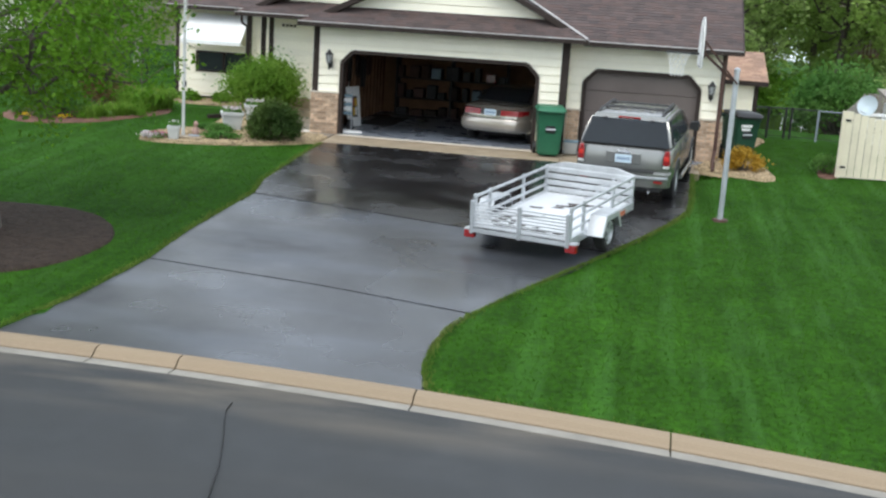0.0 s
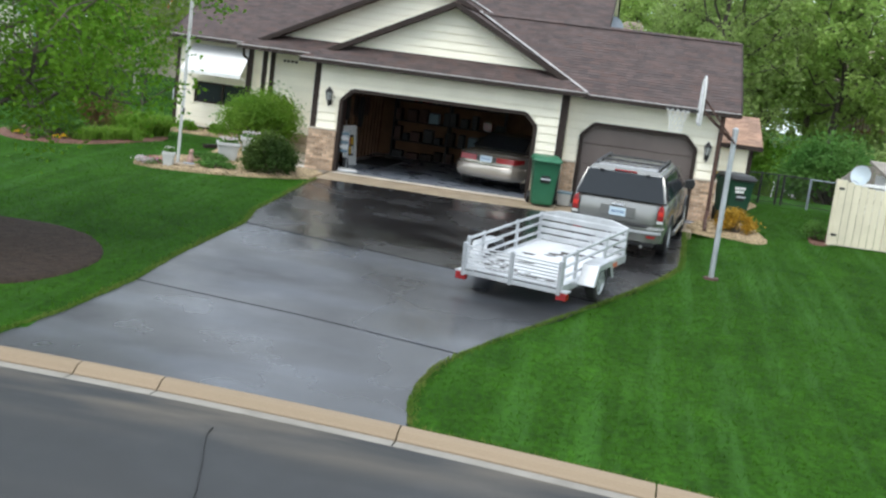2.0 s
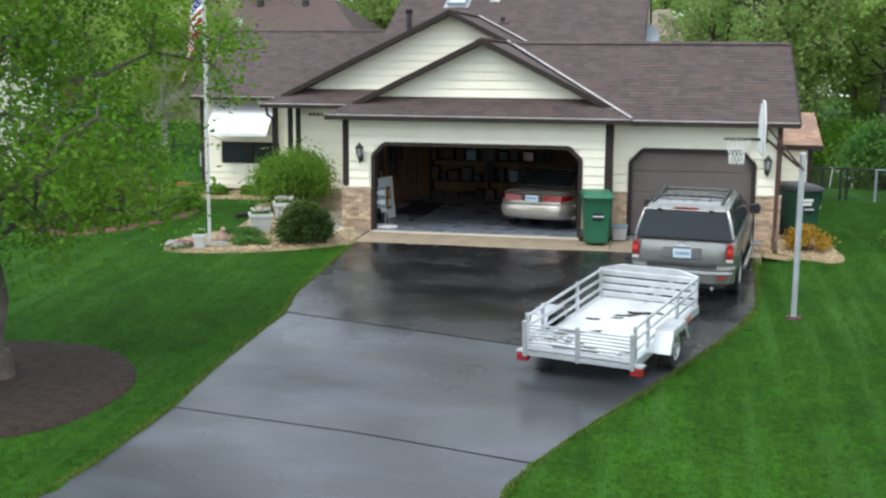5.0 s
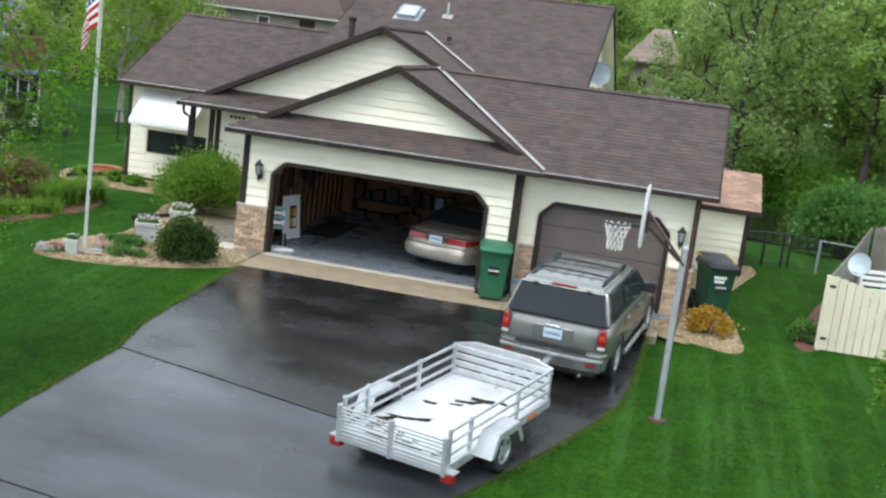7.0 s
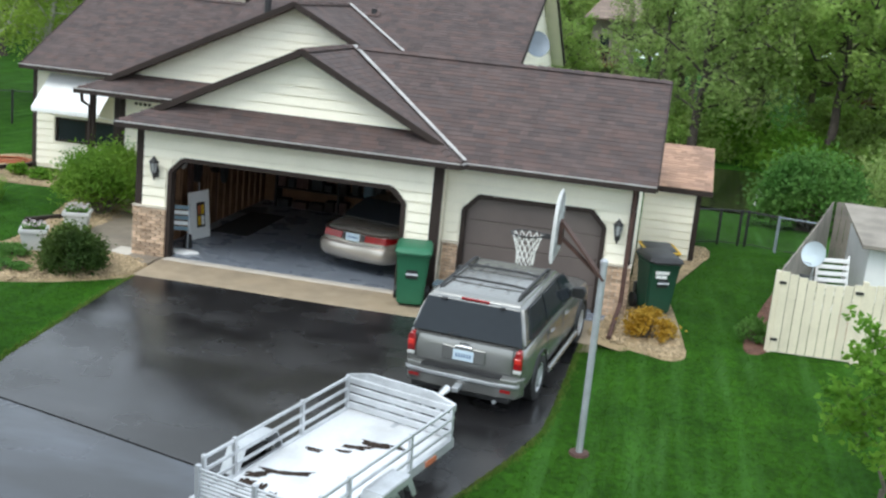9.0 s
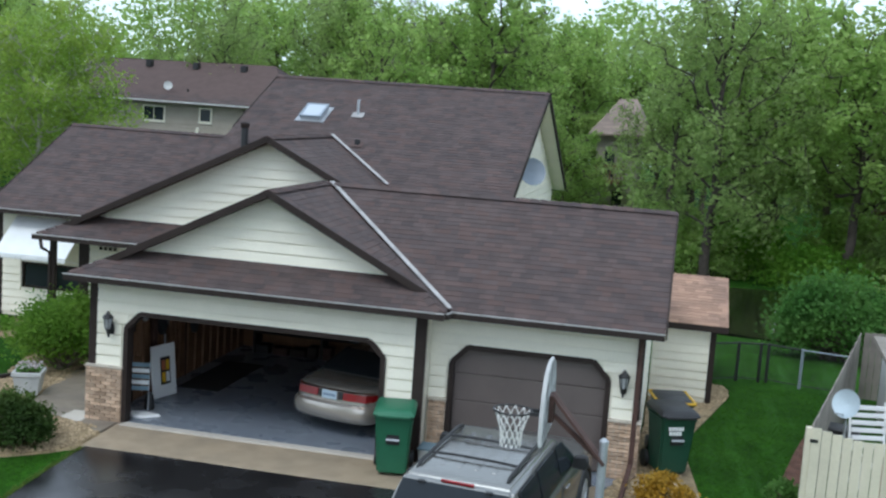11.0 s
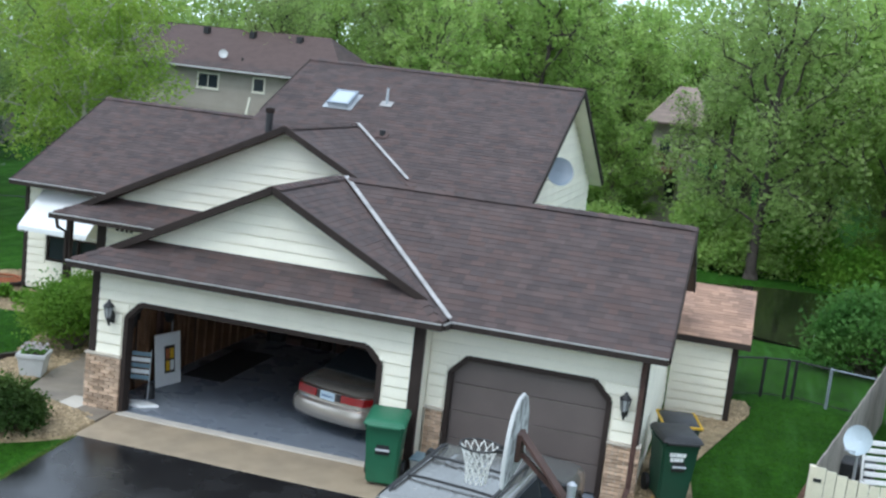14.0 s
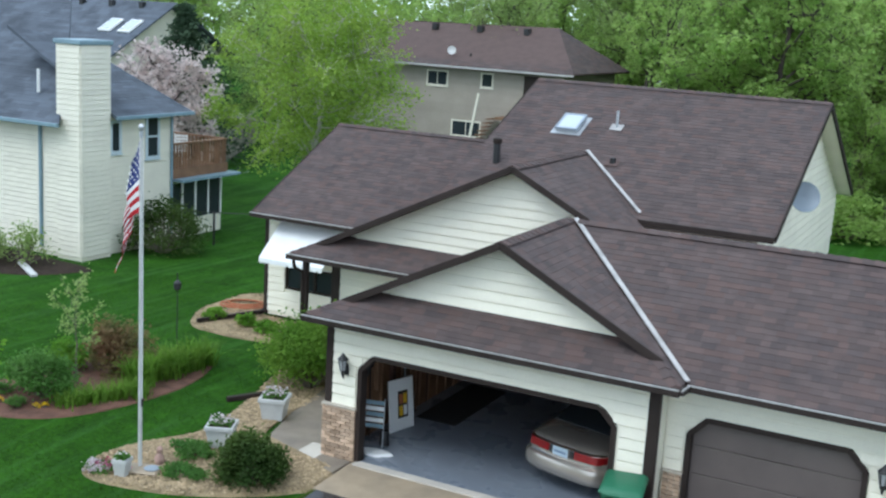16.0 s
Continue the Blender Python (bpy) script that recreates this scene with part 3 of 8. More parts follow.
def bed(name, outline, mt, label, category, lift=0.035):
    g = Geo()
    cx, cy = (sum(p[i] for p in outline) / len(outline) for i in (0, 1))
    rings = [0.0, 0.35, 0.7, 0.93, 1.0, 1.03]
    for s in rings:
        for x, y in outline:
            px, py = cx + (x - cx) * s, cy + (y - cy) * s
            rise = lift * (1 if s < 0.95 else 0.7 if s < 1.01 else -1)
            g.v.append((px, py, ground_z(px, py) + rise + (0.02 * noise.noise((px * 2, py * 2, 0)) if s < 1.01 else 0)))
    n = len(outline)
    g.f = [(i * n + j, i * n + (j + 1) % n, (i + 1) * n + (j + 1) % n, (i + 1) * n + j) for i in range(len(rings) - 1) for j in range(n)]
    g.mi = [0] * len(g.f)
    return solo(name, g, mt, label, category, smooth=True, kind="structure")


bed("mulch_bed", BED_TREE, MULCH, "round bed of dark wet mulch round the maple", "mulch bed")
bed("gravel_bed", BED_FLAG, GRAVEL, "tan river gravel bed beside the walk", "gravel bed")
bed("gravel_bed", BED_SIDE, GRAVEL, "tan river gravel bed along the garage side", "gravel bed")
bed("mulch_bed", BED_ISLAND, MULCH_RED, "island flower bed of red bark mulch", "flower bed")
bed("mulch_bed", smooth_loop([(11.54, -0.31), (11.94, -0.29), (12.21, 1.43), (12.64, 4.89), (12.47, 4.8), (11.83, 1.73)]), MULCH_RED, "narrow brown mulch strip along the board fence", "mulch bed")
bed("gravel_bed", BED_HOSE, GRAVEL, "tan gravel bed at the corner of the house", "gravel bed")


# ---- house ----
house = thing("house", "cream sided ranch house with brown shingle roofs and three-car garage", "house")


def board_wall(parent, mt, spans, z0, z1, axis, plane, out, step=0.2, joined=False, reveal=0.03):
    """Lap siding on a wall. spans(z) gives the stretches covered at a height; out is the way it faces."""
    z, whole = z0, Geo()
    while z < z1 - 0.03:
        top = min(z + step, z1)
        for a, b in spans((z + top) / 2):
            if b - a < 0.05:
                continue
            prof = [(0.0, z), (0.034, z + 0.001), (0.018, top - reveal), (0.0, top - reveal)]
            ring = [[(s, plane + out * o, h) if axis == "x" else (plane + out * o, s, h) for o, h in prof] for s in (a, b)]
            if joined:
                whole.loft(ring)
            else:
                part("siding_board", Geo().loft(ring), mt, parent)
        z = top
    if joined:
        part("siding", whole, mt, parent, kind="stuff")


def clip(poly, a, b):
    """The part of a 2D polygon on the left of the line a-b."""
    out = []
    for i, p in enumerate(poly):
        q = poly[(i + 1) % len(poly)]
        dp = (b[0] - a[0]) * (p[1] - a[1]) - (b[1] - a[1]) * (p[0] - a[0])
        dq = (b[0] - a[0]) * (q[1] - a[1]) - (b[1] - a[1]) * (q[0] - a[0])
        if dp >= 0:
            out.append(p)
        if dp * dq < 0:
            t = dp / (dp - dq)
            out.append((p[0] + (q[0] - p[0]) * t, p[1] + (q[1] - p[1]) * t))
    return out


def roof_plane(parent, pts, mt, single=None, courses=0, thick=0.1, rise=0.145, tab=0.25, label="", along=None):
    """A convex sheet of roof; its first edge is the eave, seen from above left to right. Each shingle is laid as its own sliver."""
    pts = [Vector(p) for p in pts]
    u = Vector(along) if along else (pts[1] - pts[0]).normalized()
    nrm = (pts[1] - pts[0]).cross(pts[-1] - pts[0]).normalized()
    u = (u - nrm * u.dot(nrm)).normalized()
    v = nrm.cross(u)
    flat = [((p - pts[0]).dot(u), (p - pts[0]).dot(v)) for p in pts]
    g = Geo()
    n = len(pts)
    g.add(list(pts) + [p - Vector((0, 0, thick)) for p in pts], [tuple(range(n)), tuple(reversed(range(n, 2 * n)))] + [(i, n + i, n + (i + 1) % n, (i + 1) % n) for i in range(n)])
    deck = part("roof", g, mt, parent, label)
    u0, u1 = min(p[0] for p in flat), max(p[0] for p in flat)
    v1 = max(p[1] for p in flat)
    rest, c, rnd = Geo(), 0, random.Random(int(abs(pts[0].x) * 100 + abs(pts[0].z) * 17))
    while c * rise < v1:
        va, vb = c * rise - 0.012, (c + 1) * rise + 0.01
        s = u0 - rnd.random() * tab
        while s < u1:
            w = tab * rnd.choice((0.6, 0.8, 1.0, 1.0, 1.3))
            poly = [(s + 0.002, va), (s + w - 0.002, va), (s + w - 0.002, vb), (s + 0.002, vb)]
            for i in range(n):
                if i or c or along:
                    poly = clip(poly, flat[i], flat[(i + 1) % n])
                if len(poly) < 3:
                    break
            s += w
            if len(poly) < 3:
                continue
            lift = 0.004 + 0.004 * rnd.random()
            top = [pts[0] + u * a + v * b + nrm * (0.004 + lift * (1 - (b - va) / (vb - va))) for a, b in poly]
            low = [pts[0] + u * a + v * b + nrm * 0.001 for a, b in poly]
            k = len(top)
            faces = [tuple(range(k))] + [(i, k + i, k + (i + 1) % k, (i + 1) % k) for i in range(k)]
            if single and c < courses:
                one = bpy.data.meshes.new("shingle")
                one.from_pydata([tuple(p) for p in top + low], [], faces)
                one.materials.append(single)
                piece("shingle", one, deck, Matrix())
            else:
                rest.add(top + low, faces)
        c += 1
    part("shingles", rest, mt, deck, kind="stuff")
    return deck


# levels of the roofs
E1Y, E1Z, R1Y, R1Z = -0.33, 2.72, 3.45, 4.44          # garage: front eave, ridge
GX, GZ, GL, GR = 2.525, 4.46, -1.02, 5.90              # front gable: ridge, side eaves
E2Y, E2Z, HX, HZ = 3.48, 2.79, 1.03, 5.25              # entry gable
MY, MZ, MR, ML = 11.19, 6.67, 6.01, -1.5               # main ridge
E3Y, E3Z = 0.15, 2.68                                   # eave over the single bay, set back
WX, WEY, WEZ, WRY, WRZ = -7.55, 6.85, 2.84, 11.0, 4.91  # left wing

s1 = (R1Z - E1Z) / (R1Y - E1Y)
SR = (GZ - E1Z) / (GR - GX)
SL = (GZ - E1Z) / (GX - GL)
back1 = 2 * R1Y - E1Y
s3 = (R1Z - E3Z) / (R1Y - E3Y)
roof_plane(house, [(5.93, E3Y, E3Z), (9.58, E3Y, E3Z), (9.6, R1Y, R1Z), (GX + 0.08, R1Y, R1Z)], SHINGLES, SHINGLE, 6, label="garage roof of brown shingles")
zs = E1Z + s1 * 0.9
roof_plane(house, [(GL, E1Y, E1Z), (GR, E1Y, E1Z), (GX + (GZ - zs) / SR, E1Y + 0.9, zs), (GX - (GZ - zs) / SL, E1Y + 0.9, zs)], SHINGLES, SHINGLE, 4, label="skirt roof of brown shingles under the front gable")
roof_plane(house, [(9.56, back1, E1Z), (1.67, back1, E1Z), (1.67, 4.3, R1Z - s1 * (4.3 - R1Y)), (GX, R1Y, R1Z), (9.56, R1Y, R1Z)], SHINGLES)
# front gable: slopes to the right and to the left, starting at its rake
rk = 0.2
zr = E1Z + s1 * (rk - E1Y)
xr_, xl_ = GX + (GZ - zr) / SR, GX - (GZ - zr) / SL
yv = E3Y + (R1Y - E3Y) * (GR - xr_) / (GR - GX - 0.04)
roof_plane(house, [(GR, E1Y + 0.02, E1Z), (GR, E3Y, E1Z), (xr_, yv, zr), (xr_, rk, zr)], SHINGLES)
roof_plane(house, [(xr_, rk, zr), (xr_, yv, zr), (GX + 0.04, R1Y, GZ - 0.02), (GX, rk, GZ)], SHINGLES)
roof_plane(house, [(GL, 4.3, E1Z), (GL, rk, E1Z), (GX, rk, GZ), (GX, 3.5, GZ), (1.67, 4.3, GZ - SL * (GX - 1.67))], SHINGLES)
# entry gable
SH = (HZ - E2Z) / (HX + 4.02)
rk2 = 3.93
zr2 = E2Z + s1 * (rk2 - E2Y)
xl2 = HX - (HZ - zr2) / SH
sm = 0.46
MEY = 5.85                                            # front eave of the main roof, just behind the garage ridge
MEZ = MZ - sm * (MY - MEY)
roof_plane(house, [(-4.02, E2Y, E2Z), (0.4, E2Y, E2Z), (0.4, 4.5, E2Z + s1 * 1.02), (-4.02 + 1.02 * s1 / SH, 4.5, E2Z + s1 * 1.02)], SHINGLES, label="porch skirt roof of brown shingles")
roof_plane(house, [(-4.02, 8.0, E2Z), (-4.02, rk2, E2Z), (HX, rk2, HZ), (HX, 8.0, HZ)], SHINGLES)
roof_plane(house, [(3.75, rk2, HZ - 0.5 * 2.72), (3.75, 5.2, HZ - 0.5 * 2.72), (HX, 8.15, HZ), (HX, rk2, HZ)], SHINGLES)
# main block and left wing
roof_plane(house, [(ML, MEY, MEZ), (MR, MEY, MEZ), (MR, MY, MZ), (ML, MY, MZ)], SHINGLES, label="main roof of brown shingles")
roof_plane(house, [(MR, 2 * MY - 5.2, MZ - sm * (MY - 5.2)), (ML, 2 * MY - 5.2, MZ - sm * (MY - 5.2)), (ML, MY, MZ), (MR, MY, MZ)], SHINGLES)
roof_plane(house, [(WX, WEY, WEZ), (1.0, WEY, WEZ), (1.0, WRY, WRZ), (WX, WRY, WRZ)], SHINGLES, label="wing roof of brown shingles")
roof_plane(house, [(1.0, 2 * WRY - WEY, WEZ), (WX, 2 * WRY - WEY, WEZ), (WX, WRY, WRZ), (1.0, WRY, WRZ)], SHINGLES)


def strip(a, b, w, lift=0.03, name="valley_flashing", mt=None):
    g = Geo()
    a, b = Vector(a) + Vector((0, 0, lift)), Vector(b) + Vector((0, 0, lift))
    side = (b - a).cross(Vector((0, 0, 1))).normalized() * w / 2
    up = Vector((0, 0, w * 0.16))
    g.add([a - side + up, a, a + side + up, b - side + up, b, b + side + up], [(0, 1, 4, 3), (1, 2, 5, 4)])
    low = Vector((0, 0, 0.012))
    g.add([a - side + up - low, a - low, a + side + up - low, b - side + up - low, b - low, b + side + up - low], [(3, 4, 1, 0), (4, 5, 2, 1)])
    return part(name, g, mt or VALLEY, house)


strip((GR + 0.04, E3Y - 0.06, E3Z + 0.03), (GX + 0.12, R1Y, R1Z + 0.01), 0.10)
strip((3.14, 6.0, 4.30), (1.1, 8.12, 5.25), 0.09)


def ridge_caps(a, b, w=0.15, n=0):
    a, b = Vector(a), Vector(b)
    n = n or int((b - a).length / 0.2)
    d = (b - a) / n
    s = d.cross(Vector((0, 0, 1))).normalized() * w
    g = Geo()
    for i in range(n):
        p, q = a + d * i, a + d * (i + 1.15)
        h0, h1 = Vector((0, 0, 0.04)), Vector((0, 0, 0.018))
        dz = Vector((0, 0, -w * 0.42))
        g.add([p - s + h0 + dz, p + h0, p + s + h0 + dz, q - s + h1 + dz, q + h1, q + s + h1 + dz], [(0, 1, 4, 3), (1, 2, 5, 4), (0, 2, 1)])
    return part("ridge_capping", g, SHINGLES, house, kind="stuff")


ridge_caps((GX, R1Y, R1Z), (9.56, R1Y, R1Z))
ridge_caps((GX, rk, GZ), (GX, R1Y, GZ))
ridge_caps((HX, rk2, HZ), (HX, 8.1, HZ))
ridge_caps((GL + 0.03, E1Y + 0.02, E1Z + 0.01), (xl_, rk, zr), 0.11)
ridge_caps((GR - 0.03, E1Y + 0.02, E1Z + 0.01), (xr_, rk, zr), 0.11)
ridge_caps((-3.99, E2Y + 0.02, E2Z + 0.01), (xl2, rk2, zr2), 0.11)
ridge_caps((ML, MY, MZ), (MR, MY, MZ))
ridge_caps((WX, WRY, WRZ), (ML, WRY, WRZ))


def fascia(a, b, h=0.2, w=0.04, drop=0.1, name="fascia", mt=None):
    g = Geo()
    a, b = Vector(a), Vector(b)
    a.z -= drop
    b.z -= drop
    g.beam(a, b, w, h)
    return part(name, g, mt or TRIM, house, bevel=0.004)


def gutter(a, b):
    """A dark gutter with a thin pale lip along its top edge."""
    a, b = Vector(a), Vector(b)
    fascia(a + Vector((0, -0.055, 0.0)), b + Vector((0, -0.055, 0.0)), 0.11, 0.1, 0.055, "gutter")
    part("gutter_lip", Geo().beam(a + Vector((0, -0.105, 0.003)), b + Vector((0, -0.105, 0.003)), 0.022, 0.022), GUTTER, house)


gutter((GL - 0.02, E1Y, E1Z), (GR + 0.06, E1Y, E1Z))
gutter((GR + 0.06, E3Y, E3Z), (9.58, E3Y, E3Z))
part("gutter", Geo().beam((GR + 0.055, E1Y, E1Z - 0.055), (GR + 0.055, E3Y - 0.1, E3Z - 0.05), 0.1, 0.11), TRIM, house, bevel=0.004)
part("gutter_lip", Geo().beam((GR + 0.1, E1Y - 0.1, E1Z + 0.004), (GR + 0.1, E3Y - 0.1, E3Z + 0.004), 0.024, 0.022), GUTTER, house)
gutter((-4.05, E2Y, E2Z), (0.2, E2Y, E2Z))
gutter((WX, WEY, WEZ), (-3.0, WEY, WEZ))
fascia((3.2, MEY - 0.055, MEZ), (MR, MEY - 0.055, MEZ), 0.13, 0.1, 0.06, "gutter")
part("wall", Geo().box(3.2, 5.44, 6.2, 6.32, 2.75, MEZ + 0.02), SIDING, house)
for a, b in (((GX, rk - 0.02, GZ), (xl_ - 0.02, rk - 0.02, zr - 0.01)), ((GX, rk - 0.02, GZ), (xr_ + 0.05, rk - 0.02, zr)),
             ((HX, rk2 - 0.02, HZ), (xl2 - 0.02, rk2 - 0.02, zr2 - 0.01)), ((HX, rk2 - 0.02, HZ), (3.75, rk2 - 0.02, HZ - 1.36))):
    fascia(a, b, 0.13, 0.045, 0.042, "rake_board")
for x, ya, za, yb, zb in ((9.6, E3Y, E3Z, R1Y, R1Z), (9.575, back1, E1Z, R1Y, R1Z), (MR + 0.015, MEY, MEZ, MY, MZ), (MR + 0.015, 2 * MY - 5.2, MZ - sm * 5.99, MY, MZ),
                          (WX - 0.015, WEY, WEZ, WRY, WRZ), (WX - 0.015, 2 * WRY - WEY, WEZ, WRY, WRZ), (ML - 0.015, 8.2, MZ - sm * 2.99, MY, MZ)):
    fascia((x, ya, za), (x, yb, zb), 0.14, 0.03, 0.05, "rake_board")

# walls: wide garage front, with its clipped-corner opening
TOP1 = E1Z + 0.05
wall = part("wall", Geo().extrude([(-0.68, 0), (0, 0), (0, 1.79), (0.28, 2.07), (4.6, 2.07), (4.88, 1.79), (4.88, 0), (5.55, 0), (5.55, TOP1), (-0.68, TOP1)], "y", 0.0, 0.15), SIDING, house)


def wide_front(z):
    if z < 1.03:
        return []
    if z < 1.79:
        return [(-0.6, -0.07), (4.95, 5.47)]
    c = z - 1.79
    if z < 2.07 + 0.08:
        return [(-0.6, max(-0.07, min(0.28, c) - 0.1)), (4.88 - min(0.28, c) + 0.1, 5.47)] if z < 2.13 else [(-0.6, 5.47)]
    return [(-0.6, 5.47)]


board_wall(wall, SIDING, wide_front, 1.04, TOP1 - 0.14, "x", 0.0, -1)
wall2 = part("wall", Geo().extrude([(5.4, 0), (5.93, 0), (5.93, 1.72), (6.22, 2.02), (8.43, 2.02), (8.72, 1.72), (8.72, 0), (9.25, 0), (9.25, TOP1 + 0.03), (5.4, TOP1 + 0.03)], "y", 0.6, 0.75), SIDING, house)


def single_front(z):
    if z < 1.72:
        return [(5.57, 5.87), (8.79, 9.17)]
    if z < 2.1:
        c = min(0.3, z - 1.72)
        return [(5.57, 5.87 + c * 0.9), (8.79 - c * 0.9, 9.17)]
    return [(5.57, 9.17)]


board_wall(wall2, SIDING, single_front, 1.04, TOP1 - 0.03, "x", 0.6, -1)
side = part("wall", Geo().extrude([(0.02, 0), (0.58, 0), (0.58, TOP1 + 0.03), (0.02, TOP1)], "x", 5.42, 5.54), SIDING, house)
# garage sides, back and gable end on the right
gable_r = [(0.76, 0), (7.2, 0), (7.2, 2.6), (R1Y + 0.03, R1Z - 0.12), (0.76, TOP1 + 0.08)]
wall3 = part("wall", Geo().extrude(gable_r, "x", 9.1, 9.24), SIDING, house)
board_wall(wall3, SIDING, lambda z: [(0.78, 7.18)] if z < 2.6 else [(max(0.78, R1Y - (4.30 - z) / s3), R1Y + (4.32 - z) / s1)], 0.12, 4.3, "y", 9.24, 1)
wall4 = part("wall", Geo().box(-0.68, -0.53, 0.16, 4.4, 0, 2.7), SIDING, house)
board_wall(wall4, SIDING, lambda z: [(0.08, 4.3)], 0.12, 2.7, "y", -0.68, -1)
part("wall", Geo().box(-0.52, 9.08, 7.05, 7.2, 0, 2.7), GARAGE_IN, house, "bare garage back wall")
part("wall", Geo().box(-0.525, -0.505, 0.16, 7.04, 0, 2.62), GARAGE_IN, house, "bare stud and plywood inner wall")
for y in np.arange(0.45, 6.9, 0.41):
    part("wall_stud", Geo().box(-0.503, -0.465, y, y + 0.04, 0.02, 2.60), DECK, house)
part("garage_floor", Geo().box(-0.5, 9.08, 0.03, 7.04, -0.12, 0.004), EPOXY, house, "grey blue painted concrete floor, damp")
ceiling = solo("ceiling", Geo().box(-0.5, 9.08, 0.77, 7.04, 2.62, 2.68).box(-0.5, 5.4, 0.16, 0.765, 2.62, 2.68), GARAGE_IN, "dim garage ceiling", "ceiling", kind="structure")

# gable faces
wall5 = part("wall", Geo().extrude([(GX - (GZ - 3.17) / SL, 3.1), (GX + (GZ - 3.17) / SR, 3.1), (GX, GZ - 0.07)], "y", 0.55, 0.68), SIDING, house)
board_wall(wall5, SIDING, lambda z: [(GX - (GZ - 0.12 - z) / SL, GX + (GZ - 0.12 - z) / SR)], 3.13, GZ - 0.2, "x", 0.55, -1)
wall6 = part("wall", Geo().extrude([(HX - (HZ - 3.17) / SH, 3.1), (HX + (HZ - 3.17) / 0.5, 3.1), (HX, HZ - 0.07)], "y", 4.35, 4.48), SIDING, house)
board_wall(wall6, SIDING, lambda z: [(HX - (HZ - 0.12 - z) / SH, HX + (HZ - 0.12 - z) / 0.5)], 3.16, HZ - 0.2, "x", 4.35, -1)
# entry wall, wing walls
wall7 = part("wall", Geo().box(-3.3, -0.69, 4.4, 4.55, 0, 2.9), SIDING, house)
board_wall(wall7, SIDING, lambda z: [(-3.22, -0.7)], 0.45, 2.7, "x", 4.4, -1)
part("foundation", Geo().box(-3.28, -0.7, 4.32, 4.39, 0, 0.44), CONCRETE, house, "grey concrete foundation band")
wall8 = part("wall", Geo().box(-3.3, -3.15, 4.56, 7.4, 0, 2.9), SIDING, house)
wing = part("wall", Geo().box(-7.42, -6.79, 7.4, 7.55, 0, 2.75).box(-6.79, -4.95, 7.4, 7.55, 0, 0.8).box(-6.79, -4.95, 7.4, 7.55, 1.42, 2.75).box(-4.95, -0.5, 7.4, 7.55, 0, 2.75), SIDING, house)
board_wall(wing, SIDING, lambda z: [(-7.36, -6.83), (-4.9, -3.1)] if 0.78 < z < 1.42 else [(-7.36, -3.1)], 0.1, 2.75, "x", 7.4, -1)
part("wall", Geo().extrude([(7.56, 0), (14.5, 0), (14.5, 2.7), (WRY, WRZ - 0.15), (7.56, 2.75)], "x", -7.42, -7.28), SIDING, house)
part("wall", Geo().box(-7.4, 5.6, 14.52, 14.66, 0, 2.8), SIDING, house)
gable_m = [(6.2, 0), (17.0, 0), (17.0, 3.85), (MY, MZ - 0.14), (6.2, 4.22)]
wall9 = part("wall", Geo().extrude(gable_m, "x", 5.45, 5.6), SIDING, house)
board_wall(wall9, SIDING, lambda z: [(max(6.21, MY - (MZ - 0.15 - z) / sm), min(16.95, MY + (MZ - 0.15 - z) / sm))], 2.6, MZ - 0.2, "y", 5.6, 1)
part("soffit", Geo().add([(5.61, MY, MZ - 0.13), (MR - 0.02, MY, MZ - 0.13), (MR - 0.02, 2 * MY - 5.2, MZ - 0.13 - sm * 5.99), (5.61, 2 * MY - 5.2, MZ - 0.13 - sm * 5.99),
                          (5.61, MY, MZ - 0.15), (MR - 0.02, MY, MZ - 0.15), (MR - 0.02, 2 * MY - 5.2, MZ - 0.15 - sm * 5.99), (5.61, 2 * MY - 5.2, MZ - 0.15 - sm * 5.99)],
                         [(0, 1, 2, 3), (7, 6, 5, 4)]), SIDING, house, "cream rake soffit")

# dark corner boards, opening frames
for x0, x1, y0, y1, z0, z1 in ((-0.715, -0.565, -0.036, 0.05, 1.04, 2.62), (5.40, 5.58, -0.035, 0.1, 0.0, 2.62), (9.17, 9.275, 0.565, 0.66, 0.0, 2.66),
                               (-3.36, -3.22, 4.36, 4.46, 0, 2.75), (-7.48, -7.36, 7.36, 7.46, 0, 2.72)):
    part("corner_board", Geo().box(x0, x1, y0, y1, z0, z1), TRIM, house, bevel=0.004)
for pts, y in (([(0.02, 0.0), (0.02, 1.78), (0.29, 2.05), (4.59, 2.05), (4.86, 1.78), (4.86, 0.0)], 0.06), ([(5.95, 0.0), (5.95, 1.71), (6.23, 2.0), (8.42, 2.0), (8.70, 1.71), (8.70, 0.0)], 0.66)):
    for (xa, za), (xb, zb) in zip(pts, pts[1:]):
        part("door_frame", Geo().beam((xa, y, za), (xb, y, zb), 0.09, 0.22, (0, 1, 0)), TRIM, house, bevel=0.004)
# closed sectional door of the single bay
door = part("garage_door", Geo().box(5.95, 8.70, 0.72, 0.74, 0.02, 2.0), DOOR_PANEL, house, "closed brown sectional garage door")
for i in range(4):
    part("door_panel", Geo().box(5.97, 8.68, 0.68, 0.719, 0.03 + i * 0.495, 0.515 + i * 0.495), DOOR_PANEL, door, bevel=0.008)
for k in range(4):
    part("number_bar", Geo().box(-2.97 + 0.115 * k, -2.90 + 0.115 * k, 4.35, 4.366, 2.44, 2.51), TRIM, house)
# porch posts and stoop
for x, y in ((-3.72, 3.72), (-3.72, 4.95)):
    part("porch_post", Geo().box(x - 0.06, x + 0.06, y - 0.06, y + 0.06, 0, 2.72), TRIM, house, bevel=0.006)
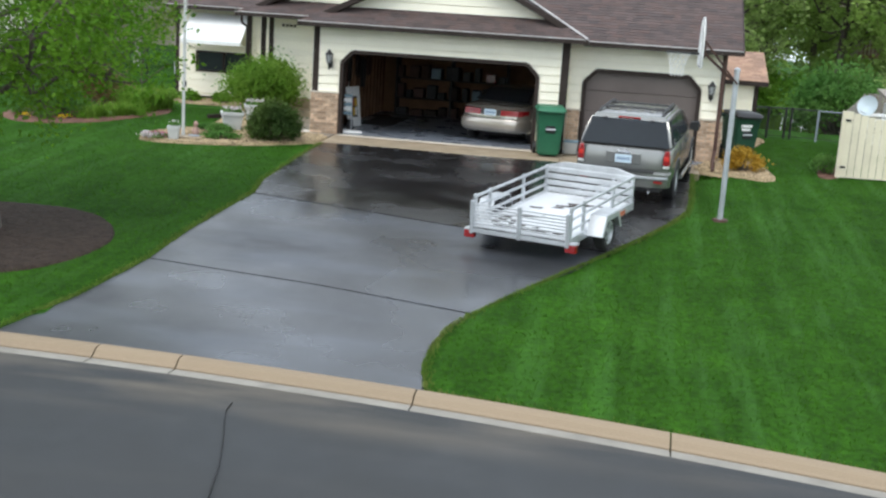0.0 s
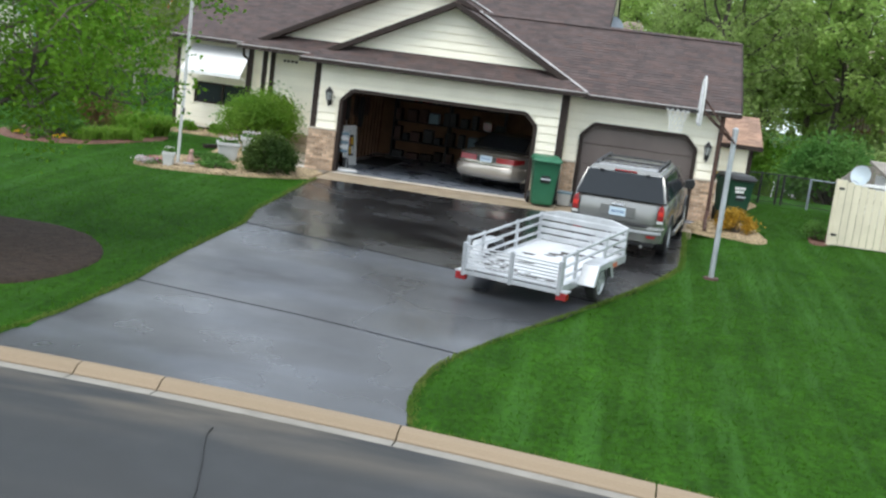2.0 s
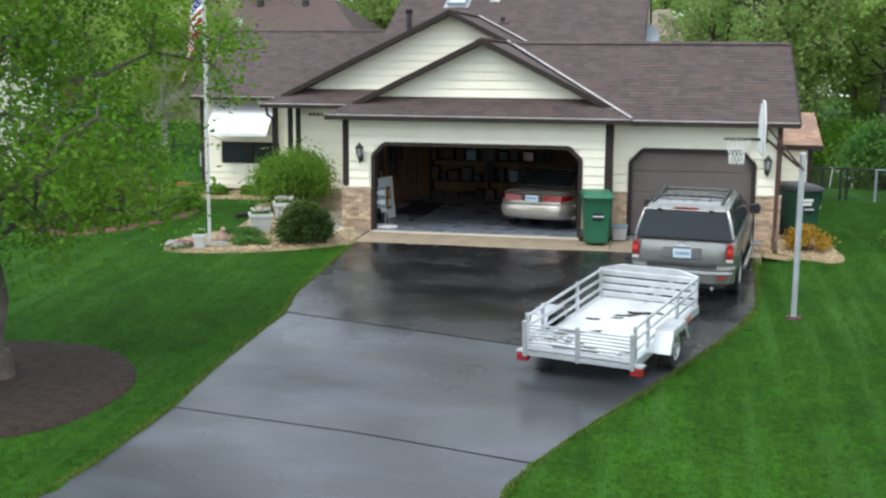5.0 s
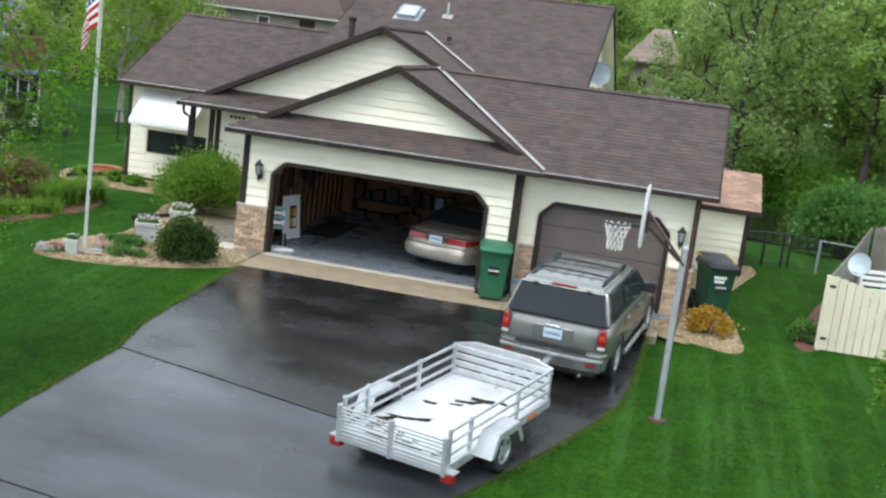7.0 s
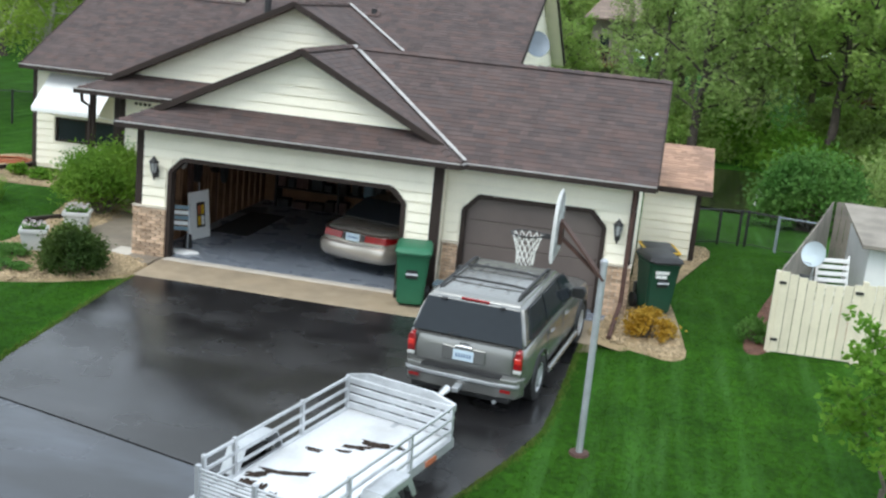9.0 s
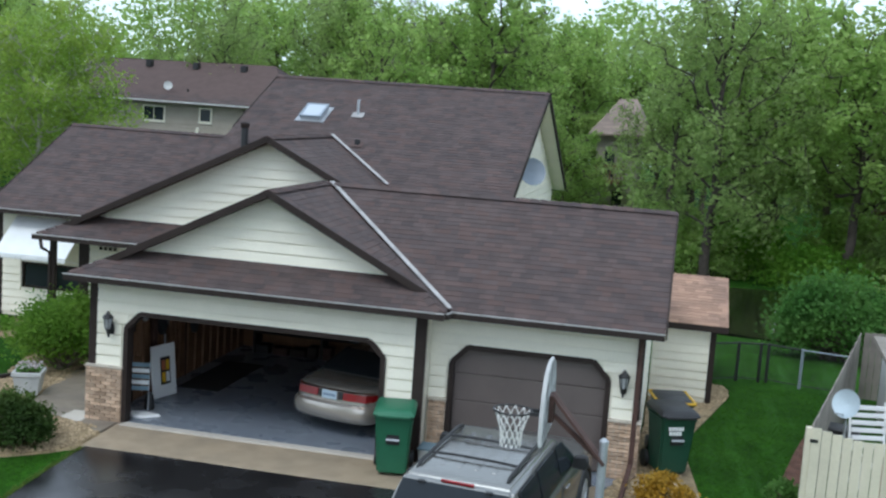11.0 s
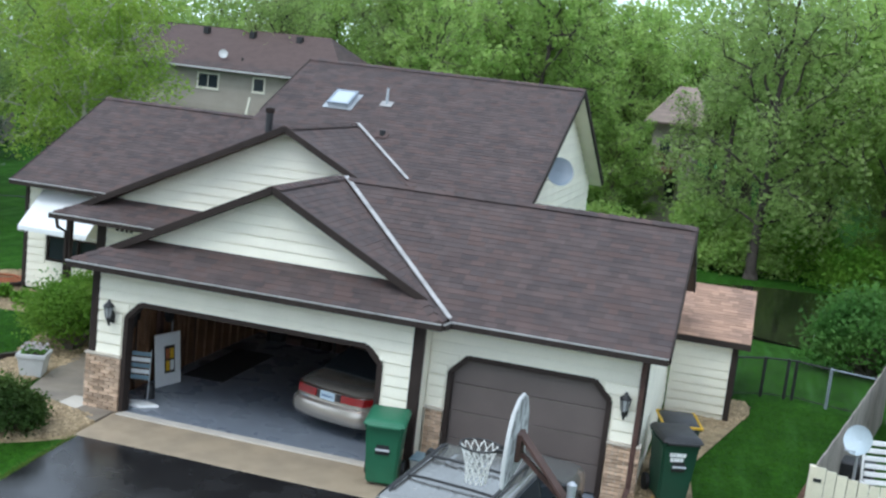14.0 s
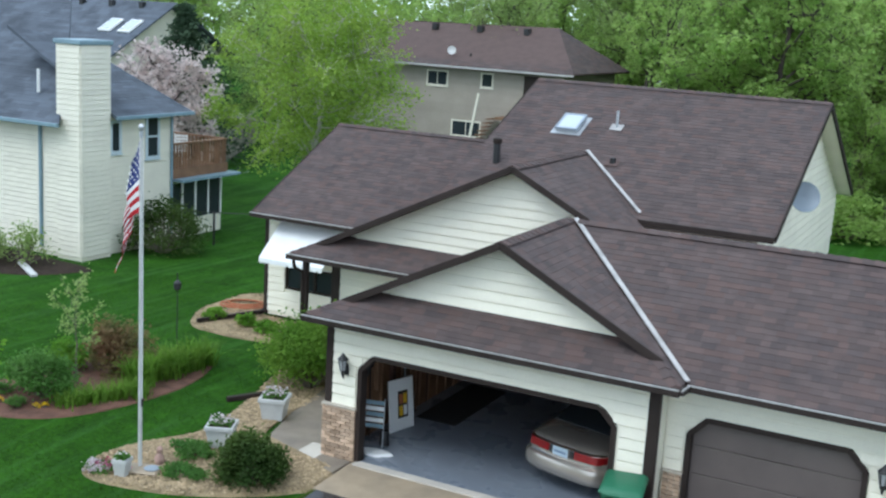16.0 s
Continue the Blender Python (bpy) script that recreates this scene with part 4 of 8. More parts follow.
part("stoop", Geo().box(-3.2, -0.72, 3.42, 4.3, 0.0, 0.17), CONCRETE, house, "low concrete porch step", bevel=0.01)
part("downspout", Geo().tube([(-3.85, 3.40, 2.68), (-3.85, 3.45, 2.5), (-3.76, 3.64, 2.38), (-3.74, 3.64, 0.3), (-3.9, 3.5, 0.1)], 0.04, 8), TRIM, house)
part("downspout", Geo().tube([(9.2, 0.5, 2.6), (9.2, 0.5, 0.3), (9.15, 0.1, 0.12), (9.1, -1.0, 0.0)], 0.045, 8), RUST, house, "brown downspout with a leader on the gravel")

# bricks of the three piers
brick_mesh = Geo().box(-0.098, 0.098, -0.03, 0.03, -0.029, 0.029).mesh("brick", BRICK, 0.006)
half_mesh = Geo().box(-0.047, 0.047, -0.03, 0.03, -0.029, 0.029).mesh("brick", BRICK, 0.006)


def pier(x0, x1, yf, top, depth):
    """A brick veneer pier: bricks on the front and on both returns."""
    core = part("brick_pier", Geo().box(x0 + 0.03, x1 - 0.03, yf + 0.03, yf + depth, 0.0, top - 0.03), MORTAR, house, "tan brick pier with a pale cap")
    rnd, row = random.Random(int(x0 * 10)), 0
    z = 0.035
    while z < top - 0.05:
        x = x0 + (0 if row % 2 else -0.1)
        while x < x1 - 0.02:
            a, b = max(x, x0), min(x + 0.2, x1)
            if b - a > 0.06:
                m = pose((a + b) / 2, yf + 0.03 - 0.008 * rnd.random(), z, 0, 0, rnd.uniform(-0.6, 0.6)) @ Matrix.Diagonal(((b - a - 0.008) / 0.196, 1, 1, 1))
                piece("brick", brick_mesh, core, m)
            x += 0.207
        for xs_, turn in ((x0 + 0.02, 90), (x1 - 0.02, 90)):
            if depth > 0.15:
                piece("brick", half_mesh, core, pose(xs_, yf + 0.11, z, 0, 0, turn))
        z += 0.0675
        row += 1
    part("pier_cap", Geo().box(x0 - 0.015, x1 + 0.015, yf - 0.02, yf + depth, top - 0.045, top), MORTAR, house, "rowlock cap of the pier", bevel=0.008)


pier(-0.73, -0.02, -0.09, 1.04, 0.2)
pier(4.93, 5.45, -0.09, 1.04, 0.09)
pier(5.585, 5.90, 0.51, 1.04, 0.09)
pier(8.76, 9.30, 0.51, 1.04, 0.2)

# ---- window and awning of the wing ----
win = thing("window", "dark slider window under a white awning", "window", kind="structure")
part("window_frame", Geo().box(-6.8, -4.94, 7.37, 7.42, 0.78, 0.83).box(-6.8, -4.94, 7.37, 7.42, 1.39, 1.44).box(-6.8, -6.74, 7.37, 7.42, 0.83, 1.39).box(-5.0, -4.94, 7.37, 7.42, 0.83, 1.39).box(-5.9, -5.84, 7.37, 7.42, 0.83, 1.39), TRIM, win, bevel=0.004)
for a, b in ((-6.74, -5.9), (-5.84, -5.0)):
    part("pane", Geo().box(a, b, 7.43, 7.44, 0.83, 1.39), WINDOW_GLASS, win)
awning = thing("awning", "white sloping metal window awning with scalloped edge", "awning")
geo = Geo().add([(-6.84, 6.22, 1.82), (-4.9, 6.22, 1.82), (-5.0, 7.36, 2.62), (-6.96, 7.36, 2.62), (-6.84, 6.22, 1.78), (-4.9, 6.22, 1.78), (-5.0, 7.36, 2.58), (-6.96, 7.36, 2.58)],
                [(0, 1, 2, 3), (7, 6, 5, 4), (0, 4, 5, 1), (1, 5, 6, 2), (2, 6, 7, 3), (3, 7, 4, 0)])
part("canopy", geo, WHITE, awning)
geo = Geo()
for i in range(13):
    x = -6.84 + i * 0.149
    geo.extrude([(x + 0.004, 1.78), (x + 0.146, 1.78), (x + 0.146, 1.72), (x + 0.11, 1.695), (x + 0.04, 1.695), (x + 0.004, 1.72)], "y", 6.21, 6.225)
part("scallop", geo, WHITE, awning)
for x in (-6.82, -4.92):
    part("side_arm", Geo().beam((x, 6.24, 1.76), (x, 7.36, 1.5), 0.025, 0.025), WHITE, awning)


# ---- vehicles ----
def ring(y, hw, z0, z1, tuck=0.93, round_=0.1):
    """A rounded body section across a car at y."""
    half = [(hw * 0.86, z0), (hw * 0.96, z0 + 0.06), (hw, z0 + 0.2 * (z1 - z0) + 0.05), (hw, z0 + 0.62 * (z1 - z0)), (hw * 0.985, z1 - round_), (hw * tuck, z1 - round_ * 0.25), (hw * tuck * 0.8, z1)]
    return [(x, y, z) for x, z in half] + [(-x, y, z) for x, z in reversed(half)]


def wheel(parent, x, y, r, w, out, spokes=6):
    """A wheel with its tyre, rim and spokes; out is +1 or -1."""
    tyre = Geo()
    prof = [(-w / 2, r * 0.66), (-w / 2, r * 0.9), (-w / 2 + 0.03, r), (w / 2 - 0.03, r), (w / 2, r * 0.9), (w / 2, r * 0.66)]
    n = 28
    for i in range(n):
        a = 2 * math.pi * i / n
        tyre.v += [(x + px, y + pr * math.cos(a), r + pr * math.sin(a)) for px, pr in prof]
    k = len(prof)
    tyre.f = [(i * k + j, ((i + 1) % n) * k + j, ((i + 1) % n) * k + (j + 1) % k, i * k + (j + 1) % k) for i in range(n) for j in range(k)]
    tyre.mi = [0] * len(tyre.f)
    wh = part("wheel", tyre, RUBBER, parent, "black tyre", smooth=True)
    rim = Geo()
    xo = x + out * (w / 2 - 0.045)
    rim.tube([(xo, y, r), (xo + out * 0.03, y, r)], r * 0.2, 12)
    for i in range(spokes):
        a = 2 * math.pi * i / spokes
        rim.beam((xo + out * 0.01, y, r), (xo + out * 0.015, y + r * 0.62 * math.cos(a), r + r * 0.62 * math.sin(a)), 0.06, 0.03, (1, 0, 0))
    ringp = [(xo + out * 0.01, y + r * 0.62 * math.cos(2 * math.pi * i / 24), r + r * 0.62 * math.sin(2 * math.pi * i / 24)) for i in range(25)]
    rim.tube(ringp, 0.028, 6, cap=False)
    part("rim", rim, ALUMINIUM, wh, "silver spoked alloy rim", smooth=True)
    back = Geo().tube([(xo - out * 0.03, y, r), (xo - out * 0.02, y, r)], r * 0.64, 20)
    part("brake_disc", back, BLACK, wh)


def slab(pts, thick, way):
    """A sheet over four corners with thickness along a direction."""
    w = Vector(way).normalized() * thick
    pts = [Vector(p) for p in pts]
    n = len(pts)
    return Geo().add([p + w for p in pts] + list(pts), [tuple(range(n)), tuple(reversed(range(n, 2 * n)))] + [(i, n + i, n + (i + 1) % n, (i + 1) % n) for i in range(n)])


SLOPE = math.degrees(math.atan(0.058))
suv = thing("suv", "grey metallic four-door suv parked on the wet driveway", "car", pose(7.44, -2.64, ground_z(7.3, -2.62) + 0.0, SLOPE, 0, -7.6))
body = Geo().loft([ring(y, hw, z0, z1, tk, rd) for y, hw, z0, z1, tk, rd in (
    (-2.40, 0.80, 0.46, 0.98, 0.92, 0.1), (-2.36, 0.90, 0.40, 1.08, 0.94, 0.08), (-2.2, 0.945, 0.36, 1.11, 0.95, 0.06), (-1.2, 0.955, 0.34, 1.12, 0.95, 0.06), (0.6, 0.955, 0.34, 1.11, 0.95, 0.06),
    (1.0, 0.95, 0.34, 1.09, 0.94, 0.08), (1.7, 0.94, 0.34, 1.04, 0.92, 0.1), (2.15, 0.90, 0.36, 0.98, 0.9, 0.12), (2.4, 0.76, 0.42, 0.88, 0.86, 0.12))])
part("body", body, SUV_PAINT, suv, smooth=True)
cab = Geo().loft([[(-0.905, -2.28, 1.08), (-0.905, 1.0, 1.08), (0.905, 1.0, 1.08), (0.905, -2.28, 1.08)], [(-0.83, -2.17, 1.4), (-0.83, 0.6, 1.4), (0.83, 0.6, 1.4), (0.83, -2.17, 1.4)],
                  [(-0.735, -2.02, 1.645), (-0.735, 0.16, 1.645), (0.735, 0.16, 1.645), (0.735, -2.02, 1.645)], [(-0.58, -1.88, 1.69), (-0.58, -0.02, 1.69), (0.58, -0.02, 1.69), (0.58, -1.88, 1.69)]])
part("cabin", cab, SUV_PAINT, suv, bevel=0.05, smooth=True, segments=3)
part("rear_window", slab([(-0.865, -2.296, 1.12), (0.865, -2.296, 1.12), (0.73, -2.086, 1.605), (-0.73, -2.086, 1.605)], 0.018, (0, -1, 0.3)), CAR_GLASS, suv, "dark tinted rear window", bevel=0.006)
for sx_ in (-1, 1):
    for a, b in (((-2.0, -1.82), (-1.1, -1.1)), ((-1.02, -1.02), (-0.12, -0.12)), ((-0.04, -0.04), (0.84, 0.28))):
        (y0, t0), (y1, t1) = (a[0], a[1]), (b[0], b[1])
        part("side_window", slab([(sx_ * 0.906, y0, 1.15), (sx_ * 0.906, y1, 1.15), (sx_ * 0.775, t1, 1.585), (sx_ * 0.775, t0, 1.585)], 0.016, (sx_, 0, 0.25)), CAR_GLASS, suv, "dark tinted side window", bevel=0.005)
    part("tail_light", Geo().extrude([(sx_ * 0.775, 0.80), (sx_ * 0.90, 0.80), (sx_ * 0.895, 1.0), (sx_ * 0.87, 1.09), (sx_ * 0.80, 1.09), (sx_ * 0.77, 0.98)], "y", -2.42, -2.27), TAIL_RED, suv, "red tail light with clear lower lens", bevel=0.02)
    part("reverse_lens", Geo().box(sx_ * 0.835 - 0.06, sx_ * 0.835 + 0.06, -2.425, -2.30, 0.745, 0.795), PLANTER, suv, bevel=0.01)
    part("bumper_reflector", Geo().box(sx_ * 0.72 - 0.08, sx_ * 0.72 + 0.08, -2.545, -2.53, 0.47, 0.51), TAIL_RED, suv)
    part("roof_rail", Geo().tube([(sx_ * 0.62, -1.85, 1.68), (sx_ * 0.62, -1.75, 1.725), (sx_ * 0.62, -0.2, 1.73), (sx_ * 0.62, -0.02, 1.69)], 0.025, 8), BLACK, suv, smooth=True)
    part("running_board", Geo().tube([(sx_ * 1.0, -1.05, 0.37), (sx_ * 1.0, 0.95, 0.37)], 0.045, 8), SUV_PAINT, suv, smooth=True)
    part("mirror", Geo().loft([[(sx_ * (0.93 + d), 0.62 - 0.03 * k, 1.12 + h) for d, h in ((0.0, 0), (0.2, -0.01), (0.24, 0.1), (0.2, 0.2), (0.02, 0.17))] for k in (0, 4)]), BLACK, suv, bevel=0.015, smooth=True)
    for y in (-1.42, 1.45):
        part("wheel_arch", Geo().tube([(sx_ * 0.945, y + 0.43 * math.cos(a), 0.37 + 0.43 * math.sin(a)) for a in np.linspace(-0.1, math.pi + 0.1, 14)], 0.03, 6), BLACK, suv, smooth=True)
        wheel(suv, sx_ * 0.84, y, 0.37, 0.25, sx_)
    for y in (-1.06, -0.06):
        part("door_seam", Geo().box(sx_ * 0.952 - 0.006, sx_ * 0.952 + 0.006, y - 0.006, y + 0.006, 0.45, 1.06), BLACK, suv)
    for y in (-0.9, 0.1):
        part("door_handle", Geo().box(sx_ * 0.955 - 0.02, sx_ * 0.955 + 0.02, y, y + 0.2, 0.93, 0.965), SUV_PAINT, suv, bevel=0.008)
for y in (-1.35, -0.6):
    part("roof_bar", Geo().tube([(-0.62, y, 1.725), (-0.3, y, 1.74), (0.3, y, 1.74), (0.62, y, 1.725)], 0.02, 8), BLACK, suv, smooth=True)
for x in (-0.36, -0.12, 0.12, 0.36):
    part("roof_rib", Geo().box(x - 0.03, x + 0.03, -1.65, -0.25, 1.68, 1.696), SUV_PAINT, suv, bevel=0.006)
part("bumper", Geo().loft([[(x, -2.40 - d, z) for x, d, z in ((-0.94, -0.12, h), (-0.86, 0.06, h), (-0.5, 0.12, h), (0.5, 0.12, h), (0.86, 0.06, h), (0.94, -0.12, h), (0.9, -0.25, h), (-0.9, -0.25, h))] for h in (0.36, 0.42, 0.62, 0.66)]), SUV_PAINT, suv, bevel=0.01, smooth=True)
part("bumper_step", Geo().box(-0.62, 0.62, -2.53, -2.38, 0.66, 0.675), BLACK, suv, "black bumper step pad")
part("third_brake_light", Geo().box(-0.22, 0.22, -2.045, -2.0, 1.62, 1.645), TAIL_RED, suv)
part("plate_recess", Geo().box(-0.34, 0.34, -2.425, -2.40, 0.78, 1.0), SUV_PAINT, suv, bevel=0.01)
part("hatch_seam", Geo().box(-0.76, 0.76, -2.412, -2.395, 0.695, 0.705).box(-0.763, -0.752, -2.41, -2.36, 0.70, 1.08).box(0.752, 0.763, -2.41, -2.36, 0.70, 1.08), BLACK, suv)
part("plate_handle", Geo().box(-0.13, 0.13, -2.44, -2.41, 1.0, 1.025), CHROME, suv, "bright hatch handle", bevel=0.006)
part("bumper_insert", Geo().loft([[(x, -2.405 - d, z) for x, d, z in ((-0.9, 0.02, h), (-0.84, 0.085, h), (-0.5, 0.135, h), (0.5, 0.135, h), (0.84, 0.085, h), (0.9, 0.02, h), (0.8, -0.1, h), (-0.8, -0.1, h))] for h in (0.535, 0.56, 0.585)]), GALVANISED, suv, "pale moulding across the bumper", bevel=0.004, smooth=True)
part("lower_valance", Geo().box(-0.78, 0.78, -2.47, -2.2, 0.27, 0.37), BLACK, suv, "black lower valance", bevel=0.02)
part("exhaust", Geo().tube([(0.55, -2.3, 0.29), (0.55, -2.5, 0.27)], 0.03, 8), GALVANISED, suv, smooth=True)
part("hatch_glass_hinge", Geo().box(-0.5, -0.42, -2.16, -2.10, 1.6, 1.63).box(0.42, 0.5, -2.16, -2.10, 1.6, 1.63), BLACK, suv)
for sx_ in (-1, 1):
    part("tail_light_lens", Geo().extrude([(sx_ * 0.79, 0.90), (sx_ * 0.885, 0.90), (sx_ * 0.882, 0.985), (sx_ * 0.785, 0.985)], "y", -2.428, -2.40), LENS_RED, suv, "bright red middle lens", bevel=0.008)
plate = part("licence_plate", Geo().box(-0.16, 0.16, -2.44, -2.425, 0.80, 0.96), PLATE, suv, "pale blue licence plate")
for k in range(6):
    part("plate_mark", Geo().box(-0.12 + k * 0.043, -0.09 + k * 0.043, -2.444, -2.4405, 0.85, 0.91), INK, plate)
part("rear_wiper", Geo().beam((-0.3, -2.3, 1.14), (0.1, -2.26, 1.2), 0.02, 0.02), BLACK, suv)
part("badge", Geo().box(-0.07, 0.07, -2.42, -2.405, 1.02, 1.07), CHROME, suv, "plain chrome badge")
part("hitch", Geo().box(-0.05, 0.05, -2.72, -2.4, 0.4, 0.47), GALVANISED, suv, bevel=0.005)

sedan = thing("sedan", "champagne sedan parked nose-in inside the garage", "car", pose(4.30, 3.22, 0.004, 0, 0, -15))
def sedan_end(x, inset, hw=0.92, rear=True):
    """y of the sedan's bowed tail (or nose) at x."""
    u = min(1.0, abs(x) / hw)
    bow = 0.12 * u * u + 0.50 * max(0.0, u - 0.80) ** 1.5 / 0.20 ** 1.5
    return (-2.52 + inset + bow) if rear else (2.52 - inset - bow)


def sedan_ring(z, hw, tail, nose):
    xs = [hw * s for s in (-1, -0.97, -0.92, -0.85, -0.7, -0.4, 0, 0.4, 0.7, 0.85, 0.92, 0.97, 1)]
    return [(x, sedan_end(x, tail, hw), z) for x in xs] + [(x, sedan_end(x, nose, hw, False), z) for x in reversed(xs)]


def sedan_panel(xa, xb, z0, z1, off, deep=0.05, lean=0.0):
    return Geo().loft([[(x, sedan_end(x, tail + d), z) for z, tail, d in ((z0, 0.07, -off), (z1, 0.07 + lean, -off), (z1, 0.07 + lean, deep), (z0, 0.07, deep))] for x in np.linspace(xa, xb, 9)])


part("body", Geo().loft([sedan_ring(*r_) for r_ in ((0.24, 0.84, 0.22, 0.25), (0.30, 0.90, 0.10, 0.12), (0.55, 0.93, 0.07, 0.04), (0.68, 0.93, 0.07, 0.06), (0.84, 0.91, 0.10, 0.30), (0.885, 0.89, 0.13, 0.60), (0.915, 0.86, 0.20, 0.80), (0.945, 0.80, 0.42, 1.0), (0.96, 0.74, 0.70, 1.2))]), SEDAN_PAINT, sedan, smooth=True)
part("cabin", Geo().loft([[(-0.80, -1.62, 0.93), (-0.80, 1.1, 0.92), (0.80, 1.1, 0.92), (0.80, -1.62, 0.93)], [(-0.62, -0.92, 1.31), (-0.62, 0.2, 1.31), (0.62, 0.2, 1.31), (0.62, -0.92, 1.31)], [(-0.5, -0.75, 1.36), (-0.5, 0.05, 1.36), (0.5, 0.05, 1.36), (0.5, -0.75, 1.36)]]), SEDAN_PAINT, sedan, bevel=0.05, smooth=True, segments=3)
part("rear_window", slab([(-0.72, -1.67, 1.0), (0.72, -1.67, 1.0), (0.58, -1.0, 1.31), (-0.58, -1.0, 1.31)], 0.015, (0, -0.4, 1)), CAR_GLASS, sedan, "dark rear window", bevel=0.005)
for sx_ in (-1, 1):
    part("side_window", slab([(sx_ * 0.825, -1.45, 1.0), (sx_ * 0.825, 0.85, 0.98), (sx_ * 0.65, 0.15, 1.29), (sx_ * 0.65, -0.9, 1.29)], 0.012, (sx_, 0, 0.4)), CAR_GLASS, sedan)
    part("tail_light", sedan_panel(sx_ * 0.27, sx_ * 0.87, 0.70, 0.835, 0.012, lean=0.025), TAIL_RED, sedan, "wide dark red tail light", bevel=0.008)
    part("reverse_light", sedan_panel(sx_ * 0.175, sx_ * 0.262, 0.70, 0.83, 0.010, lean=0.025), BLACK, sedan, "dark reversing light", bevel=0.006)
    for y in (-1.5, 1.5):
        wheel(sedan, sx_ * 0.82, y, 0.32, 0.2, sx_)
part("trunk_trim", sedan_panel(-0.80, 0.80, 0.848, 0.872, 0.006, lean=0.035), CHROME, sedan, "pale bright trim over the lights", bevel=0.006)
part("bumper", Geo().loft([sedan_ring(*r_)[:13] + [(x, -2.0, r_[0]) for x in (0.93, -0.93)] for r_ in ((0.27, 0.86, 0.10, 0), (0.31, 0.92, 0.02, 0), (0.40, 0.945, -0.03, 0), (0.53, 0.945, -0.04, 0), (0.60, 0.935, -0.01, 0), (0.625, 0.925, 0.06, 0))]), SEDAN_PAINT, sedan, smooth=True)
part("bumper_strip", sedan_panel(-0.84, 0.84, 0.632, 0.655, 0.015), CHROME, sedan, "thin bright strip above the bumper")
plate = part("licence_plate", Geo().box(-0.155, 0.155, -2.475, -2.455, 0.69, 0.84), PLATE, sedan, "pale blue licence plate")
for k in range(6):
    part("plate_mark", Geo().box(-0.12 + k * 0.043, -0.09 + k * 0.043, -2.479, -2.4755, 0.74, 0.79), INK, plate)

# ---- utility trailer ----
trailer = thing("utility_trailer", "bare aluminium utility trailer with slatted sides, wet leaves on its bed", "trailer",
                pose(5.66, -9.62, ground_z(5.66, -9.62) + 0.01, SLOPE + 0.6, 0, -17.3))
TW, TL, TF, TT = 0.83, 3.12, 0.40, 0.88
part("bed", Geo().box(-TW, TW, 0.03, TL - 0.03, TF - 0.03, TF), DECK_METAL, trailer, "scuffed aluminium deck")
for x in (-TW, TW):
    part("side_beam", Geo().box(x - 0.03, x + 0.03, 0, TL, TF - 0.12, TF + 0.02), ALUMINIUM, trailer, bevel=0.006)
    for z in (0.54, 0.705, 0.87):
        part("side_rail", Geo().box(x - 0.016, x + 0.016, 0.05 if z < 0.7 else 0.02, TL, z - 0.022, z + 0.022), ALUMINIUM, trailer, bevel=0.006)
    for y in (0.06, 0.62, 2.0, TL - 0.06):
        part("side_post", Geo().box(x - 0.026, x + 0.026, y - 0.025, y + 0.025, TF - 0.1, TT + 0.03), ALUMINIUM, trailer, bevel=0.005)
for z in (0.46, 0.585, 0.71, 0.835):
    part("front_slat", Geo().box(-TW, TW, TL - 0.055, TL - 0.015, z - 0.045, z + 0.045), ALUMINIUM, trailer, bevel=0.006)
part("front_panel", Geo().extrude([(-TW - 0.02, 0.80), (TW + 0.02, 0.80), (TW + 0.02, 0.90), (0.5, 0.99), (-0.5, 0.99), (-TW - 0.02, 0.90)], "y", TL - 0.02, TL + 0.015), ALUMINIUM, trailer, "peaked front stone guard, streaked", bevel=0.004)
gate_ = part("tailgate", Geo().box(-TW, TW, -0.06, -0.01, 0.30, 0.36), ALUMINIUM, trailer, "folding slatted tailgate")
for k in range(8):
    part("gate_slat", Geo().box(-TW + 0.02, TW - 0.02, -0.05, -0.02, 0.385 + k * 0.053, 0.41 + k * 0.053), ALUMINIUM, gate_, bevel=0.004)
for x in (-TW, 0, TW):
    part("gate_post", Geo().box(x - 0.03, x + 0.03, -0.075, -0.005, 0.28, 0.82), GALVANISED, gate_, bevel=0.006)
for sx_ in (-1, 1):
    part("tail_light", Geo().box(sx_ * (TW + 0.05) - 0.09, sx_ * (TW + 0.05) + 0.09, -0.05, 0.06, 0.2, 0.32), TAIL_RED, trailer, "red trailer light", bevel=0.01)
    part("light_bracket", Geo().box(sx_ * (TW + 0.05) - 0.1, sx_ * (TW + 0.05) + 0.1, -0.03, 0.12, 0.325, 0.345), ALUMINIUM, trailer)
    a, b = sx_ * (TW + 0.03), sx_ * (TW + 0.30)
    prof = [(0.72, 0.32), (0.88, 0.63), (1.5, 0.63), (1.66, 0.32)]
    for (ya, za), (yb, zb) in zip(prof, prof[1:]):
        part("fender", slab([(a, ya, za), (b, ya, za), (b, yb, zb), (a, yb, zb)], 0.015, (0, (za - zb) * (1 if ya < 1 else 1), abs(yb - ya))), ALUMINIUM, trailer, "boxy aluminium fender")
    part("fender_skirt", Geo().extrude([(0.72, 0.32), (0.88, 0.63), (1.5, 0.63), (1.66, 0.32), (1.58, 0.32), (1.44, 0.54), (0.94, 0.54), (0.80, 0.32)], "x", b - 0.008, b + 0.008), ALUMINIUM, trailer)
    wheel(trailer, sx_ * (TW + 0.17), 1.19, 0.30, 0.19, sx_, 5)
